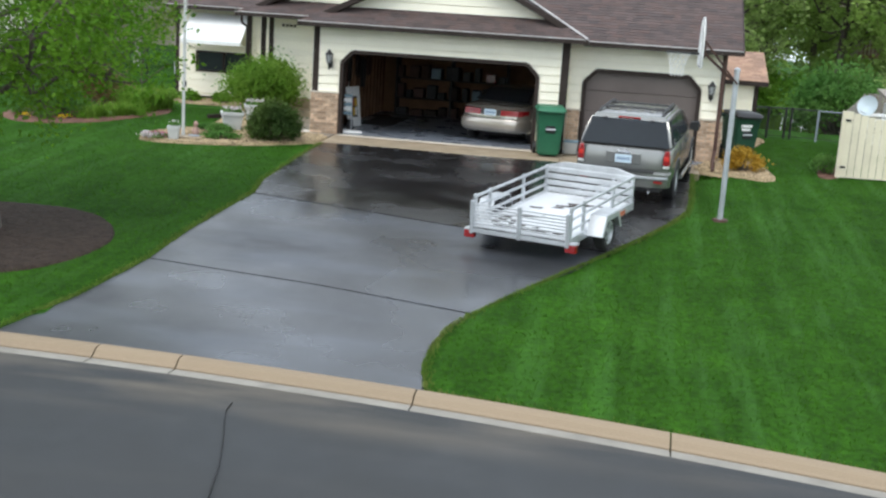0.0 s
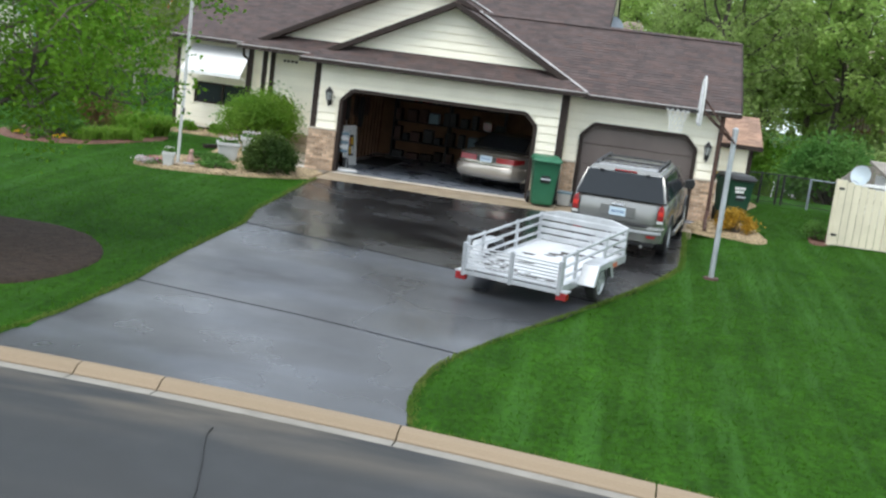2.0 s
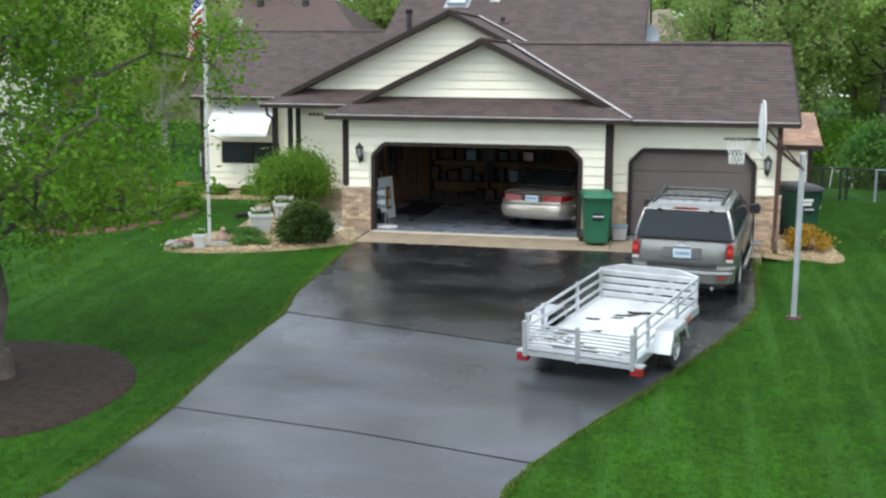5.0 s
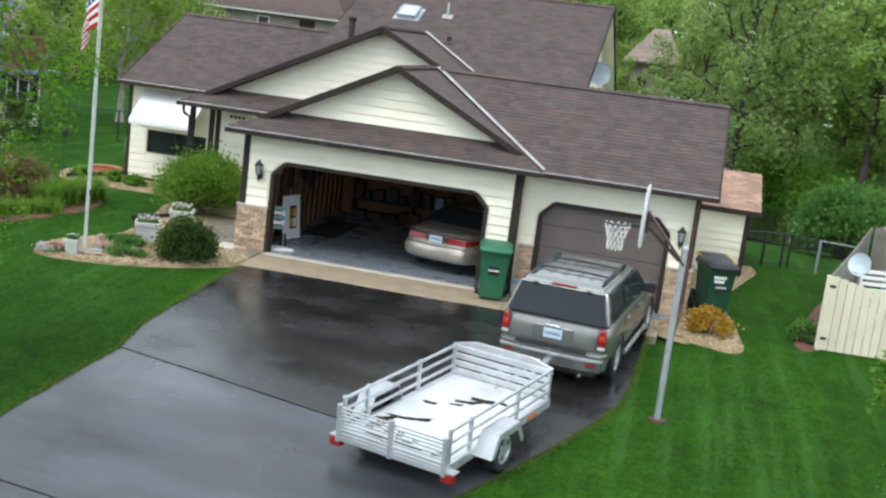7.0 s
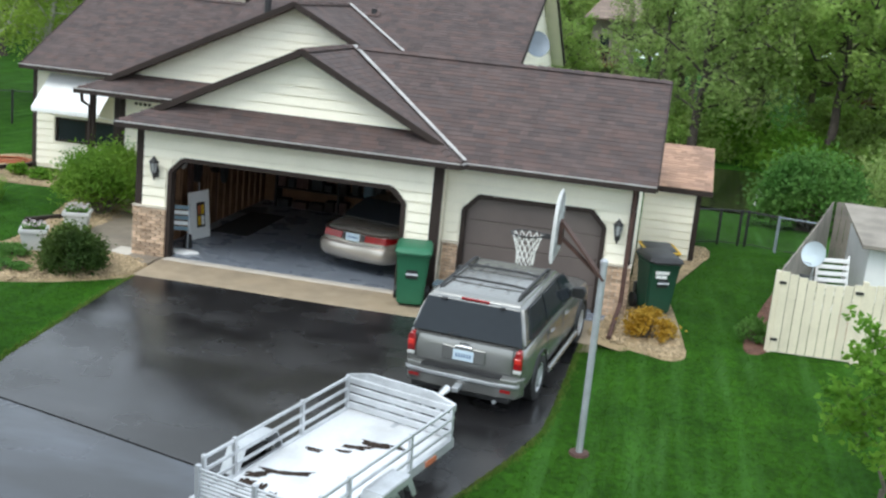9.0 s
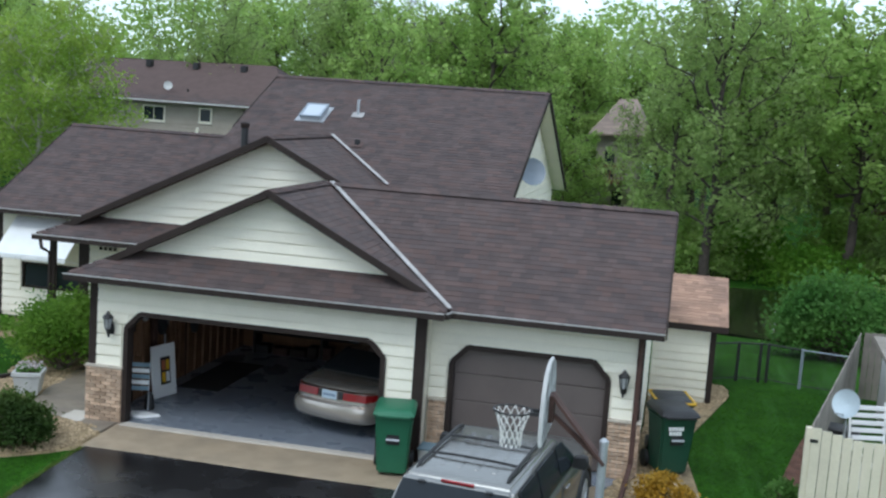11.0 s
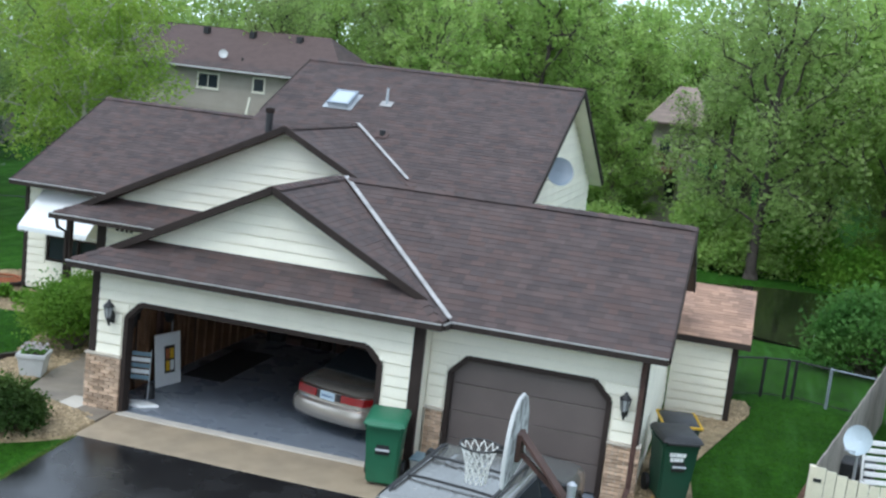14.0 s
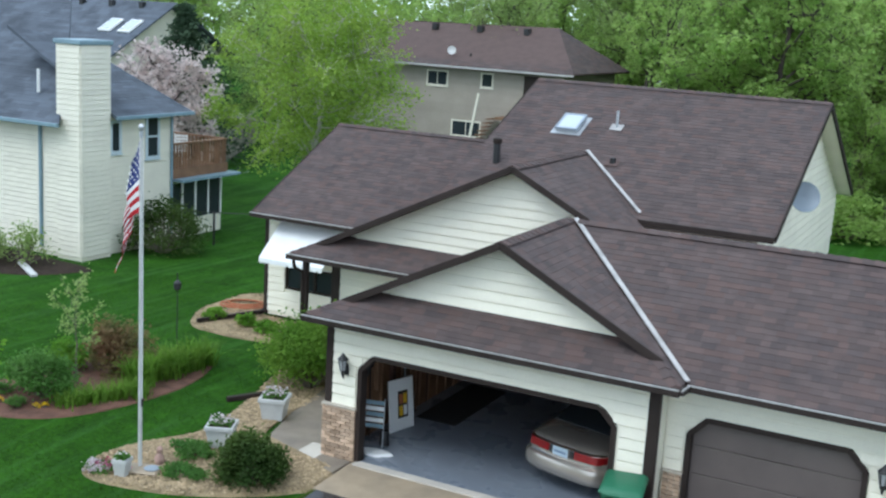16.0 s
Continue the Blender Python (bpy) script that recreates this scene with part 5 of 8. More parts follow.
part("side_marker", Geo().box(TW + 0.03, TW + 0.045, 2.35, 2.62, TF - 0.1, TF - 0.03), TERRACOTTA, trailer, "orange side reflector")
part("tongue", Geo().beam((-0.55, TL, 0.36), (0, TL + 1.15, 0.40), 0.07, 0.08).beam((0.55, TL, 0.36), (0, TL + 1.15, 0.40), 0.07, 0.08).beam((0, TL - 0.2, 0.36), (0, TL + 1.2, 0.40), 0.07, 0.08), GALVANISED, trailer)
part("coupler", Geo().tube([(0, TL + 1.1, 0.40), (0, TL + 1.32, 0.43)], [0.05, 0.08], 10), CHROME, trailer, smooth=True)
part("axle", Geo().tube([(-0.9, 1.19, 0.3), (0.9, 1.19, 0.3)], 0.03, 8), GALVANISED, trailer)
for x in (-TW, TW):
    part("ramp_strut", Geo().beam((x, 0.02, 0.42), (x, 0.5, 0.28), 0.03, 0.03), ALUMINIUM, trailer)
leaves = Geo()
for k, (cx, cy, rx_, ry_, turn) in enumerate(((0.16, 2.34, 0.26, 0.07, 14), (-0.02, 2.13, 0.2, 0.05, 24), (-0.12, 1.93, 0.1, 0.035, 20), (0.45, 2.42, 0.12, 0.03, 5), (-0.46, 1.74, 0.11, 0.05, 10), (-0.36, 1.02, 0.34, 0.045, 24), (-0.62, 0.8, 0.16, 0.07, 40),
                                              (-0.62, 0.5, 0.1, 0.13, 0), (-0.36, 0.5, 0.05, 0.16, 12), (-0.14, 0.42, 0.05, 0.14, 20), (0.06, 0.34, 0.1, 0.06, 30), (0.28, 0.24, 0.15, 0.035, 0), (0.58, 0.26, 0.1, 0.06, 40), (-0.2, 0.13, 0.4, 0.02, 0))):
    loop, ct, st = [], math.cos(radians(turn)), math.sin(radians(turn))
    for i in range(40):
        a = 2 * math.pi * i / 40
        q = 1 + 0.75 * noise.noise((math.cos(a) * 2.2 + k * 5, math.sin(a) * 2.2, 3)) + 0.35 * noise.noise((math.cos(a) * 7, math.sin(a) * 7 + k * 3, 8))
        u, v = rx_ * q * math.cos(a), ry_ * q * math.sin(a) + 0.25 * rx_ * math.cos(a) ** 2
        loop.append((min(TW - 0.06, max(0.06 - TW, cx + u * ct - v * st)), max(0.06, cy + u * st + v * ct)))
    leaves.extrude(loop, "z", TF + 0.002, TF + 0.008)
leafm = pose(5.66, -9.62, ground_z(5.66, -9.62) + 0.01, SLOPE + 0.6, 0, -17.3)
solo("leaf_litter", leaves, MULCH, "dark wet leaf litter smeared over the trailer bed", "leaf litter", leafm, kind="stuff")


# ---- wheeled carts ----
def cart(m, shell, lid_mat, label, marks):
    c = thing("trash_cart", label, "trash cart", m, "trash carts")
    body_ = Geo().loft([[(-w, -d0, z), (w, -d0, z), (w, d1, z), (-w, d1, z)] for w, d0, d1, z in ((0.22, 0.22, 0.24, 0.03), (0.235, 0.26, 0.26, 0.3), (0.27, 0.33, 0.30, 0.86), (0.29, 0.35, 0.32, 0.9), (0.29, 0.35, 0.32, 0.94))])
    part("bin_body", body_, shell, c, bevel=0.03, smooth=True, segments=2)
    lid = part("lid", Geo().loft([[(-w, -d0, z), (w, -d0, z), (w, d1, z + 0.02), (-w, d1, z + 0.02)] for w, d0, d1, z in ((0.31, 0.39, 0.34, 0.945), (0.31, 0.39, 0.34, 0.98), (0.26, 0.3, 0.3, 1.04))]), lid_mat, c, bevel=0.02, smooth=True)
    part("lid_lip", Geo().box(-0.24, 0.24, -0.42, -0.385, 0.93, 0.975), lid_mat, lid, bevel=0.01)
    part("handle", Geo().tube([(-0.26, 0.34, 0.92), (-0.26, 0.42, 0.95), (0.26, 0.42, 0.95), (0.26, 0.34, 0.92)], 0.018, 8), shell, c, smooth=True)
    part("catch_bar", Geo().tube([(-0.1, -0.325, 0.58), (0.1, -0.325, 0.58)], 0.02, 8), GALVANISED, c)
    # black block paints the shade of the hollow behind the catch bar
    part("recess", Geo().box(-0.1, 0.1, -0.305, -0.275, 0.5, 0.68), BLACK, c, bevel=0.01)
    for sx_ in (-1, 1):
        part("cart_wheel", Geo().tube([(sx_ * 0.24, 0.27, 0.13), (sx_ * 0.30, 0.27, 0.13)], 0.13, 18), BLACK, c, smooth=True)
    for k in range(marks):
        for q in range(5 - k):
            part("label_bar", Geo().box(-0.16 + 0.05 * q + 0.02 * k, -0.122 + 0.05 * q + 0.02 * k, -0.34 + 0.012 * k, -0.30, 0.74 - 0.075 * k, 0.795 - 0.075 * k), WHITE, c)
    return c


cart(pose(5.28, -0.6, -0.02, 0, 0, 10) @ Matrix.Scale(1.12, 4), BIN_GREEN, BIN_GREEN, "green wheeled trash cart standing on the apron by the pier", 0)
cart(pose(9.82, 1.25, 0.03, 0, 0, 22) @ Matrix.Scale(1.15, 4), BIN_DARK, BLACK, "dark green wheeled cart with black lid beside the garage", 2)
rc = cart(pose(9.8, 2.35, 0.0, 0, 0, 14) @ Matrix.Scale(1.1, 4), BIN_DARK, BLACK, "wheeled recycling cart with a yellow-edged lid beside the garage", 0)
part("lid_rim", Geo().tube([(-0.31, -0.39, 1.0), (0.31, -0.39, 1.0), (0.31, 0.34, 1.02), (-0.31, 0.34, 1.02), (-0.31, -0.39, 1.0)], 0.025, 6), YELLOW, rc, "yellow lid edge")

# ---- basketball hoop ----
HX0, HY0 = 9.02, -5.82
hoop = thing("basketball_hoop", "galvanised pole basketball hoop with faded fan backboard and white net", "basketball hoop", pose(HX0, HY0, ground_z(HX0, HY0)))
part("pole", Geo().tube([(0, 0, -0.1), (0, 0, 2.78)], 0.05, 14), GALVANISED, hoop, smooth=True)
part("pole_cap", Geo().tube([(0, 0, 2.78), (0, 0, 2.82), (0, 0, 2.85)], [0.058, 0.056, 0.02], 14), GALVANISED, hoop, smooth=True)
part("footing", Geo().tube([(0, 0, -0.1), (0, 0, 0.035)], [0.17, 0.14], 14), RUST, hoop, "rusty footing at the grass")
part("arm", Geo().beam((0.02, 0.05, 2.55), (-0.62, 0.05, 3.28), 0.03, 0.1, (0, 1, 0)).beam((0.02, -0.05, 2.55), (-0.62, -0.05, 3.28), 0.03, 0.1, (0, 1, 0)).beam((-0.05, 0, 2.6), (-0.60, 0, 3.05), 0.05, 0.05), RUST, hoop, "dark brown slanted arms")
fan = [(-0.55, 2.82), (0.55, 2.82), (0.57, 3.1), (0.5, 3.4), (0.34, 3.60), (0.12, 3.69), (-0.12, 3.69), (-0.34, 3.60), (-0.5, 3.4), (-0.57, 3.1)]
board = part("backboard", Geo().extrude(fan, "x", -0.70, -0.655), BOARD_WORN, hoop, "weathered grey fan backboard", bevel=0.01)
part("backboard_edge", Geo().tube([(-0.678, y, z) for y, z in fan + fan[:1]], 0.022, 6), PLANTER, board, smooth=True)
part("backboard_face", Geo().extrude([(y * 0.94, 3.2 + (z - 3.2) * 0.93) for y, z in fan], "x", -0.71, -0.704), WHITE, board, "white playing face")
part("bracket", Geo().box(-0.66, -0.6, -0.12, 0.12, 2.98, 3.3), RUST, hoop, bevel=0.006)
rimz = 3.05
rim_pts = [(-1.08 + 0.225 * math.cos(a), 0.225 * math.sin(a), rimz) for a in np.linspace(0, 2 * math.pi, 29)]
part("rim", Geo().tube(rim_pts, 0.012, 6, cap=False).beam((-0.88, 0.08, rimz), (-0.66, 0.08, rimz), 0.02, 0.04).beam((-0.88, -0.08, rimz), (-0.66, -0.08, rimz), 0.02, 0.04), BLACK, hoop, "dark steel rim", smooth=True)
net = Geo()
for k in range(12):
    for sgn in (-1, 1):
        pts = []
        for j in range(6):
            a = 2 * math.pi * (k + sgn * j * 0.5) / 12
            r = np.interp(j, [0, 1, 3, 5], [0.22, 0.18, 0.13, 0.12])
            pts.append((-1.08 + r * math.cos(a), r * math.sin(a), rimz - 0.085 * j))
        net.tube(pts, 0.007, 4)
part("net", net, NET, hoop, "white diamond net")

# ---- wall lanterns ----
def lantern(m, label):
    w = thing("wall_lantern", label, "wall lamp", m, "wall lanterns")
    part("back_plate", Geo().extrude([(-0.05, -0.12), (0.05, -0.12), (0.06, 0.0), (0.03, 0.1), (-0.03, 0.1), (-0.06, 0.0)], "y", -0.025, 0.0), BLACK, w, bevel=0.004)
    part("arm", Geo().tube([(0, -0.02, -0.05), (0, -0.10, -0.10), (0, -0.14, 0.0)], 0.012, 6), BLACK, w)
    part("glass_body", Geo().loft([[(r * math.cos(a), -0.14 + r * math.sin(a), z) for a in np.linspace(0, 2 * math.pi, 7)[:-1]] for r, z in ((0.05, 0.0), (0.085, 0.2))]), material("frosted lantern glass", (0.35, 0.36, 0.36), 0.2, 0.1, 5, 30, 0) if "frosted lantern glass" not in bpy.data.materials else bpy.data.materials["frosted lantern glass"], w)
    for k in range(6):
        a = 2 * math.pi * k / 6
        part("cage_bar", Geo().beam((0.053 * math.cos(a), -0.14 + 0.053 * math.sin(a), 0), (0.088 * math.cos(a), -0.14 + 0.088 * math.sin(a), 0.2), 0.012, 0.012), BLACK, w)
    part("cap", Geo().tube([(0, -0.14, 0.2), (0, -0.14, 0.21), (0, -0.14, 0.28), (0, -0.14, 0.33)], [0.10, 0.105, 0.04, 0.01], 10), BLACK, w, smooth=True)
    part("tail", Geo().tube([(0, -0.14, 0.0), (0, -0.14, -0.05), (0, -0.10, -0.16)], [0.05, 0.03, 0.015], 8), BLACK, w, smooth=True)
    return w


lantern(pose(-0.27, -0.028, 1.75), "black carriage lantern on the cream wall beside the wide garage opening")
lantern(pose(8.97, 0.572, 1.62), "black carriage lantern on the cream wall beside the single garage door")
lantern(pose(-1.35, 4.372, 2.15), "black carriage lantern on the porch wall")

# ---- flagpole ----
pole = thing("flagpole", "pale grey flagpole with limp flag in the gravel bed", "flagpole", pose(-3.13, -2.3, ground_z(-3.13, -2.3)))
part("mast", Geo().tube([(0, 0, -0.05), (0, 0, 3.2), (0, 0, 6.1)], [0.038, 0.032, 0.022], 12), PLANTER, pole, smooth=True)
part("finial", Geo().tube([(0, 0, 6.08), (0, 0, 6.12), (0, 0, 6.17), (0, 0, 6.21)], [0.02, 0.05, 0.05, 0.015], 12), ALUMINIUM, pole, smooth=True)
part("truck", Geo().tube([(0, 0, 5.98), (0, 0, 6.08)], 0.035, 10), GALVANISED, pole, smooth=True)
part("halyard", Geo().tube([(0.045, 0.0, 6.0), (0.05, 0.0, 3.0), (0.045, 0, 1.3)], 0.005, 4), WHITE, pole)
part("cleat", Geo().beam((0.045, 0, 1.2), (0.045, 0, 1.34), 0.03, 0.03), BLACK, pole)
flag = part("flag", Geo().tube([(-0.03, 0, 5.92), (-0.03, 0, 4.6)], 0.008, 5), FLAG_WHITE, pole, "limp red, white and blue striped flag")


def drape(u, v):
    """A limp flag: u along the cloth from hoist to fly, v down the hoist."""
    fold = math.sin(u * 15 + v * 2.2) * 0.05 * min(1, u * 4)
    x = -0.03 - 0.50 * (1 - math.exp(-2.2 * u)) * (0.55 + 0.45 * v) + fold * 0.5 - 0.05 * math.sin(u * 9)
    z = 5.92 - 1.22 * v * (1 - 0.3 * u) - 1.62 * u ** 1.1 + 0.25 * u * v * 0.4
    return (x, fold + 0.03 * math.sin(v * 7 + u * 4), z)


for k in range(13):
    v0, v1 = k / 13, (k + 1) / 13
    for nm, ua, ub, mt in ((("stripe", 0.4, 1.0, None), ("canton_band", 0.0, 0.4, FLAG_BLUE)) if k < 7 else (("stripe", 0.0, 1.0, None),)):
        n = 22
        g = Geo()
        for i in range(n + 1):
            u = ua + (ub - ua) * i / n
            p, q = drape(u, v0), drape(u, v1)
            g.v += [p, q, (p[0], p[1] + 0.004, p[2]), (q[0], q[1] + 0.004, q[2])]
        g.f = [(4 * i, 4 * i + 1, 4 * i + 5, 4 * i + 4) for i in range(n)] + [(4 * i + 2, 4 * i + 6, 4 * i + 7, 4 * i + 3) for i in range(n)]
        g.mi = [0] * len(g.f)
        part(nm, g, mt or (FLAG_RED if k % 2 == 0 else FLAG_WHITE), flag, smooth=True)
stars = Geo()
for i in range(6):
    for j in range(5):
        p = Vector(drape(0.035 + i * 0.062, 0.05 + j * 0.105))
        stars.add([p + Vector((0.02 * math.cos(k * 1.257 + 1.57), -0.012, 0.02 * math.sin(k * 1.257 + 1.57))) for k in range(5)], [(0, 1, 2, 3, 4)])
part("stars", stars, FLAG_WHITE, flag, kind="stuff")

# ---- fence enclosure, store shed in it ----
fence = thing("privacy_fence", "cream board privacy fence with a gate, weathered grey inside", "fence")
def fence_run(a, b, h0, h1, dip, mt, back):
    a, b = Vector((*a, 0)), Vector((*b, 0))
    n = max(1, int((b - a).length / 0.145))
    d = (b - a) / n
    nrm = Vector((-d.y, d.x, 0)).normalized()
    ang = math.degrees(math.atan2(d.y, d.x))
    for i in range(n):
        t = (i + 0.5) / n
        p = a + d * (i + 0.5)
        gz_ = ground_z(p.x, p.y)
        top = h0 + (h1 - h0) * t - dip * math.sin(math.pi * t)
        w = d.length / 2 - 0.006
        part("fence_board", Geo().box(-w, w, -0.011, 0.011, gz_ + 0.03, top + 0.012 * math.sin(i * 7.1), pose(p.x, p.y, 0, 0, 0, ang)), mt, fence)
    for z in (0.35, 1.1):
        part("rail", Geo().beam(a + nrm * back * 0.04 + Vector((0, 0, z)), b + nrm * back * 0.04 + Vector((0, 0, z)), 0.04, 0.09), FENCE_GREY, fence)
fence_run((11.98, -0.3), (13.42, -0.25), 1.55, 1.46, 0.11, FENCE, 1)
fence_run((13.5, -0.25), (15.6, -0.15), 1.46, 1.6, 0.0, FENCE, 1)
fence_run((12.0, -0.22), (14.12, 9.5), 1.55, 1.5, 0.03, FENCE_GREY, 1)
fence_run((14.2, 9.5), (17.6, 9.3), 1.5, 1.5, 0.0, FENCE_GREY, 1)
for x, y in ((11.95, -0.27), (13.46, -0.25)):
    part("post", Geo().box(x - 0.05, x + 0.05, y - 0.02, y + 0.08, -0.05, 1.52), FENCE, fence, bevel=0.006)
for z in (0.25, 1.32):
    part("hinge", Geo().box(11.97, 12.09, -0.325, -0.312, z - 0.025, z + 0.025), BLACK, fence, "black strap hinge")
part("latch", Geo().box(13.3, 13.44, -0.29, -0.265, 1.28, 1.33), BLACK, fence)
store = thing("garden_store", "low grey store with a worn shingle roof inside the fence", "shed")
part("wall", Geo().box(14.3, 16.8, 4.6, 7.5, -0.05, 1.35), WHITE, store, "pale panelled wall")
part("roof", Geo().add([(14.1, 4.3, 1.38), (17.0, 4.3, 1.38), (17.0, 7.7, 1.75), (14.1, 7.7, 1.75), (14.1, 4.3, 1.30), (17.0, 4.3, 1.30), (17.0, 7.7, 1.67), (14.1, 7.7, 1.67)],
                       [(0, 1, 2, 3), (7, 6, 5, 4), (0, 4, 5, 1), (1, 5, 6, 2), (2, 6, 7, 3), (3, 7, 4, 0)]), FENCE_GREY, store, "weathered roof sheet")
part("door", Geo().box(14.9, 15.7, 4.56, 4.598, 0.0, 1.3), PLANTER, store, "pale grey door", bevel=0.006)
dish2 = thing("satellite_dish", "pale satellite dish on a pipe inside the fence", "satellite dish", pose(12.75, 1.5, 0.22))
part("mast", Geo().tube([(0, 0, -0.27), (0, 0, 1.2)], 0.025, 8), GALVANISED, dish2)
def dish_bowl(c, way, r, depth=0.09):
    way = Vector(way).normalized()
    a = way.orthogonal().normalized()
    b = way.cross(a)
    g = Geo()
    rings = [(0.02, 0), (0.5, 0.25), (0.8, 0.64), (1.0, 1.0), (0.98, 1.12), (0.5, 0.35), (0.02, 0.1)]
    for s, h in rings[:4] + [(1.0, 0.88), (0.8, 0.5), (0.5, 0.1), (0.02, -0.15)]:
        g.v += [tuple(Vector(c) + (a * math.cos(t) + b * math.sin(t)) * r * s + way * depth * h) for t in np.linspace(0, 2 * math.pi, 25)[:-1]]
    g.f = [(i * 24 + j, i * 24 + (j + 1) % 24, (i + 1) * 24 + (j + 1) % 24, (i + 1) * 24 + j) for i in range(7) for j in range(24)]
    g.mi = [0] * len(g.f)
    return g
part("bowl", dish_bowl((0, -0.06, 1.35), (-0.55, -0.8, 0.25), 0.25), PALE_TRIM, dish2, smooth=True)
part("feed_arm", Geo().beam((0, -0.05, 1.15), (-0.25, -0.4, 1.25), 0.02, 0.02), GALVANISED, dish2)
chair = thing("garden_chair", "white slatted plastic garden chair stored inside the fence", "chair", pose(13.35, 2.1, 0.0, 0, 0, 15))
for k in range(6):
    part("slat", Geo().box(-0.3, 0.3, 0.2 + 0.03 * k, 0.23 + 0.03 * k, 0.62 + 0.13 * k, 0.70 + 0.13 * k), WHITE, chair, bevel=0.006)
for x in (-0.32, 0.32):
    part("leg", Geo().beam((x, 0.15, 0), (x, 0.4, 1.42), 0.04, 0.04), WHITE, chair, bevel=0.005)
    part("armrest", Geo().box(x - 0.03, x + 0.03, -0.35, 0.25, 0.6, 0.64), WHITE, chair, bevel=0.006)
    part("leg", Geo().beam((x, -0.3, 0), (x, -0.3, 0.6), 0.04, 0.04), WHITE, chair)
part("seat", Geo().box(-0.3, 0.3, -0.35, 0.2, 0.40, 0.44), WHITE, chair, bevel=0.01)
solo("storage_box", Geo().box(-0.25, 0.25, -0.2, 0.2, 0, 0.75), TERRACOTTA, "orange red crate inside the fence", "crate", pose(13.6, 1.2, 0.0, 0, 0, 10), bevel=0.02)
solo("storage_box", Geo().box(-0.3, 0.3, -0.25, 0.25, 0, 0.8), BLACK, "dark lidded box inside the fence", "box", pose(12.95, 2.9, 0.0, 0, 0, -12), bevel=0.03)

# ---- chain-link fence and gate by the pond ----
link = thing("chain_link_fence", "low black chain-link fence with a walk gate across the side yard", "fence")
gx = [(10.7, 9.6), (11.38, 10.1), (11.93, 10.25), (12.12, 10.3), (12.9, 10.0), (14.1, 9.7)]
for i, (x, y) in enumerate(gx[:-1]):
    z = ground_z(x, y)
    part("post", Geo().tube([(x, y, z - 0.05), (x, y, z + 1.0)], 0.038, 8), BLACK if i < 4 else DISH_GREY, link)
for (xa, ya), (xb, yb) in zip(gx, gx[1:]):
    part("rail", Geo().tube([(xa, ya, ground_z(xa, ya) + 0.97), (xb, yb, ground_z(xb, yb) + 0.97)], 0.022, 6), BLACK if xa < 12.5 else DISH_GREY, link)
    part("rail", Geo().tube([(xa, ya, ground_z(xa, ya) + 0.08), (xb, yb, ground_z(xb, yb) + 0.08)], 0.012, 6), BLACK, link)
    wires, n = Geo(), int(math.hypot(xb - xa, yb - ya) / 0.09)
    for k in range(-13, n):
        for s in (0, 1):
            pts = []
            for h in (0, 13):
                t = (k + h) / n if s == 0 else (k + 13 - h) / n
                pts.append((t, h * 0.87 / 13 + 0.09))
            (ta, ha), (tb, hb) = pts
            lo, hi = (max(0, min(ta, tb)), min(1, max(ta, tb)))
            if hi - lo > 1e-3:
                def hh(t):
                    return ha + (hb - ha) * (t - ta) / (tb - ta)
                wires.beam((xa + (xb - xa) * lo, ya + (yb - ya) * lo, ground_z(xa, ya) + hh(lo)), (xa + (xb - xa) * hi, ya + (yb - ya) * hi, ground_z(xa, ya) + hh(hi)), 0.004, 0.004)
    part("wire_mesh", wires, BLACK, link, kind="stuff")

# ---- side shed on the house ----
shed = thing("side_shed", "cream sided lean-to shed with tan shingle roof behind the garage", "shed")
sw = part("wall", Geo().box(9.3, 10.66, 7.06, 10.2, -0.1, 1.74), SIDING, shed)
board_wall(sw, SIDING, lambda z: [(9.3, 10.58)], 0.05, 1.7, "x", 7.06, -1)
part("corner_board", Geo().box(10.56, 10.69, 7.02, 7.1, -0.1, 1.72), TRIM, shed, bevel=0.004)
roof_plane(shed, [(9.1, 6.82, 1.74), (10.92, 6.82, 1.74), (10.92, 9.2, 2.52), (9.1, 9.2, 2.52)], SHINGLES_TAN, thick=0.08)
roof_plane(shed, [(10.92, 11.4, 1.74), (9.1, 11.4, 1.74), (9.1, 9.2, 2.52), (10.92, 9.2, 2.52)], SHINGLES_TAN, thick=0.08)
part("fascia", Geo().box(9.1, 10.93, 6.79, 6.83, 1.60, 1.73), TRIM, shed)

# ---- roof fittings ----
def on_main(y):
    return MZ - sm * (MY - y)
sky = thing("skylight", "white framed flat skylight on the main roof", "skylight", pose(0.30, 9.1, on_main(9.1), math.degrees(math.atan(sm)), 0, 0))
part("curb", Geo().box(-0.27, 0.27, -0.36, 0.36, 0.0, 0.12), GALVANISED, sky, bevel=0.01)
part("frame", Geo().box(-0.29, 0.29, -0.38, -0.32, 0.1, 0.15).box(-0.29, 0.29, 0.32, 0.38, 0.1, 0.15).box(-0.29, -0.23, -0.32, 0.32, 0.1, 0.15).box(0.23, 0.29, -0.32, 0.32, 0.1, 0.15), DISH_GREY, sky, bevel=0.005)
part("pane", Geo().box(-0.23, 0.23, -0.32, 0.32, 0.12, 0.14), material("skylight glass", (0.45, 0.5, 0.55), 0.06, 0.05, 2, 10, 0, spec=0.9), sky)
part("flashing", Geo().box(-0.38, 0.38, -0.46, 0.44, 0.018, 0.03), GALVANISED, sky)
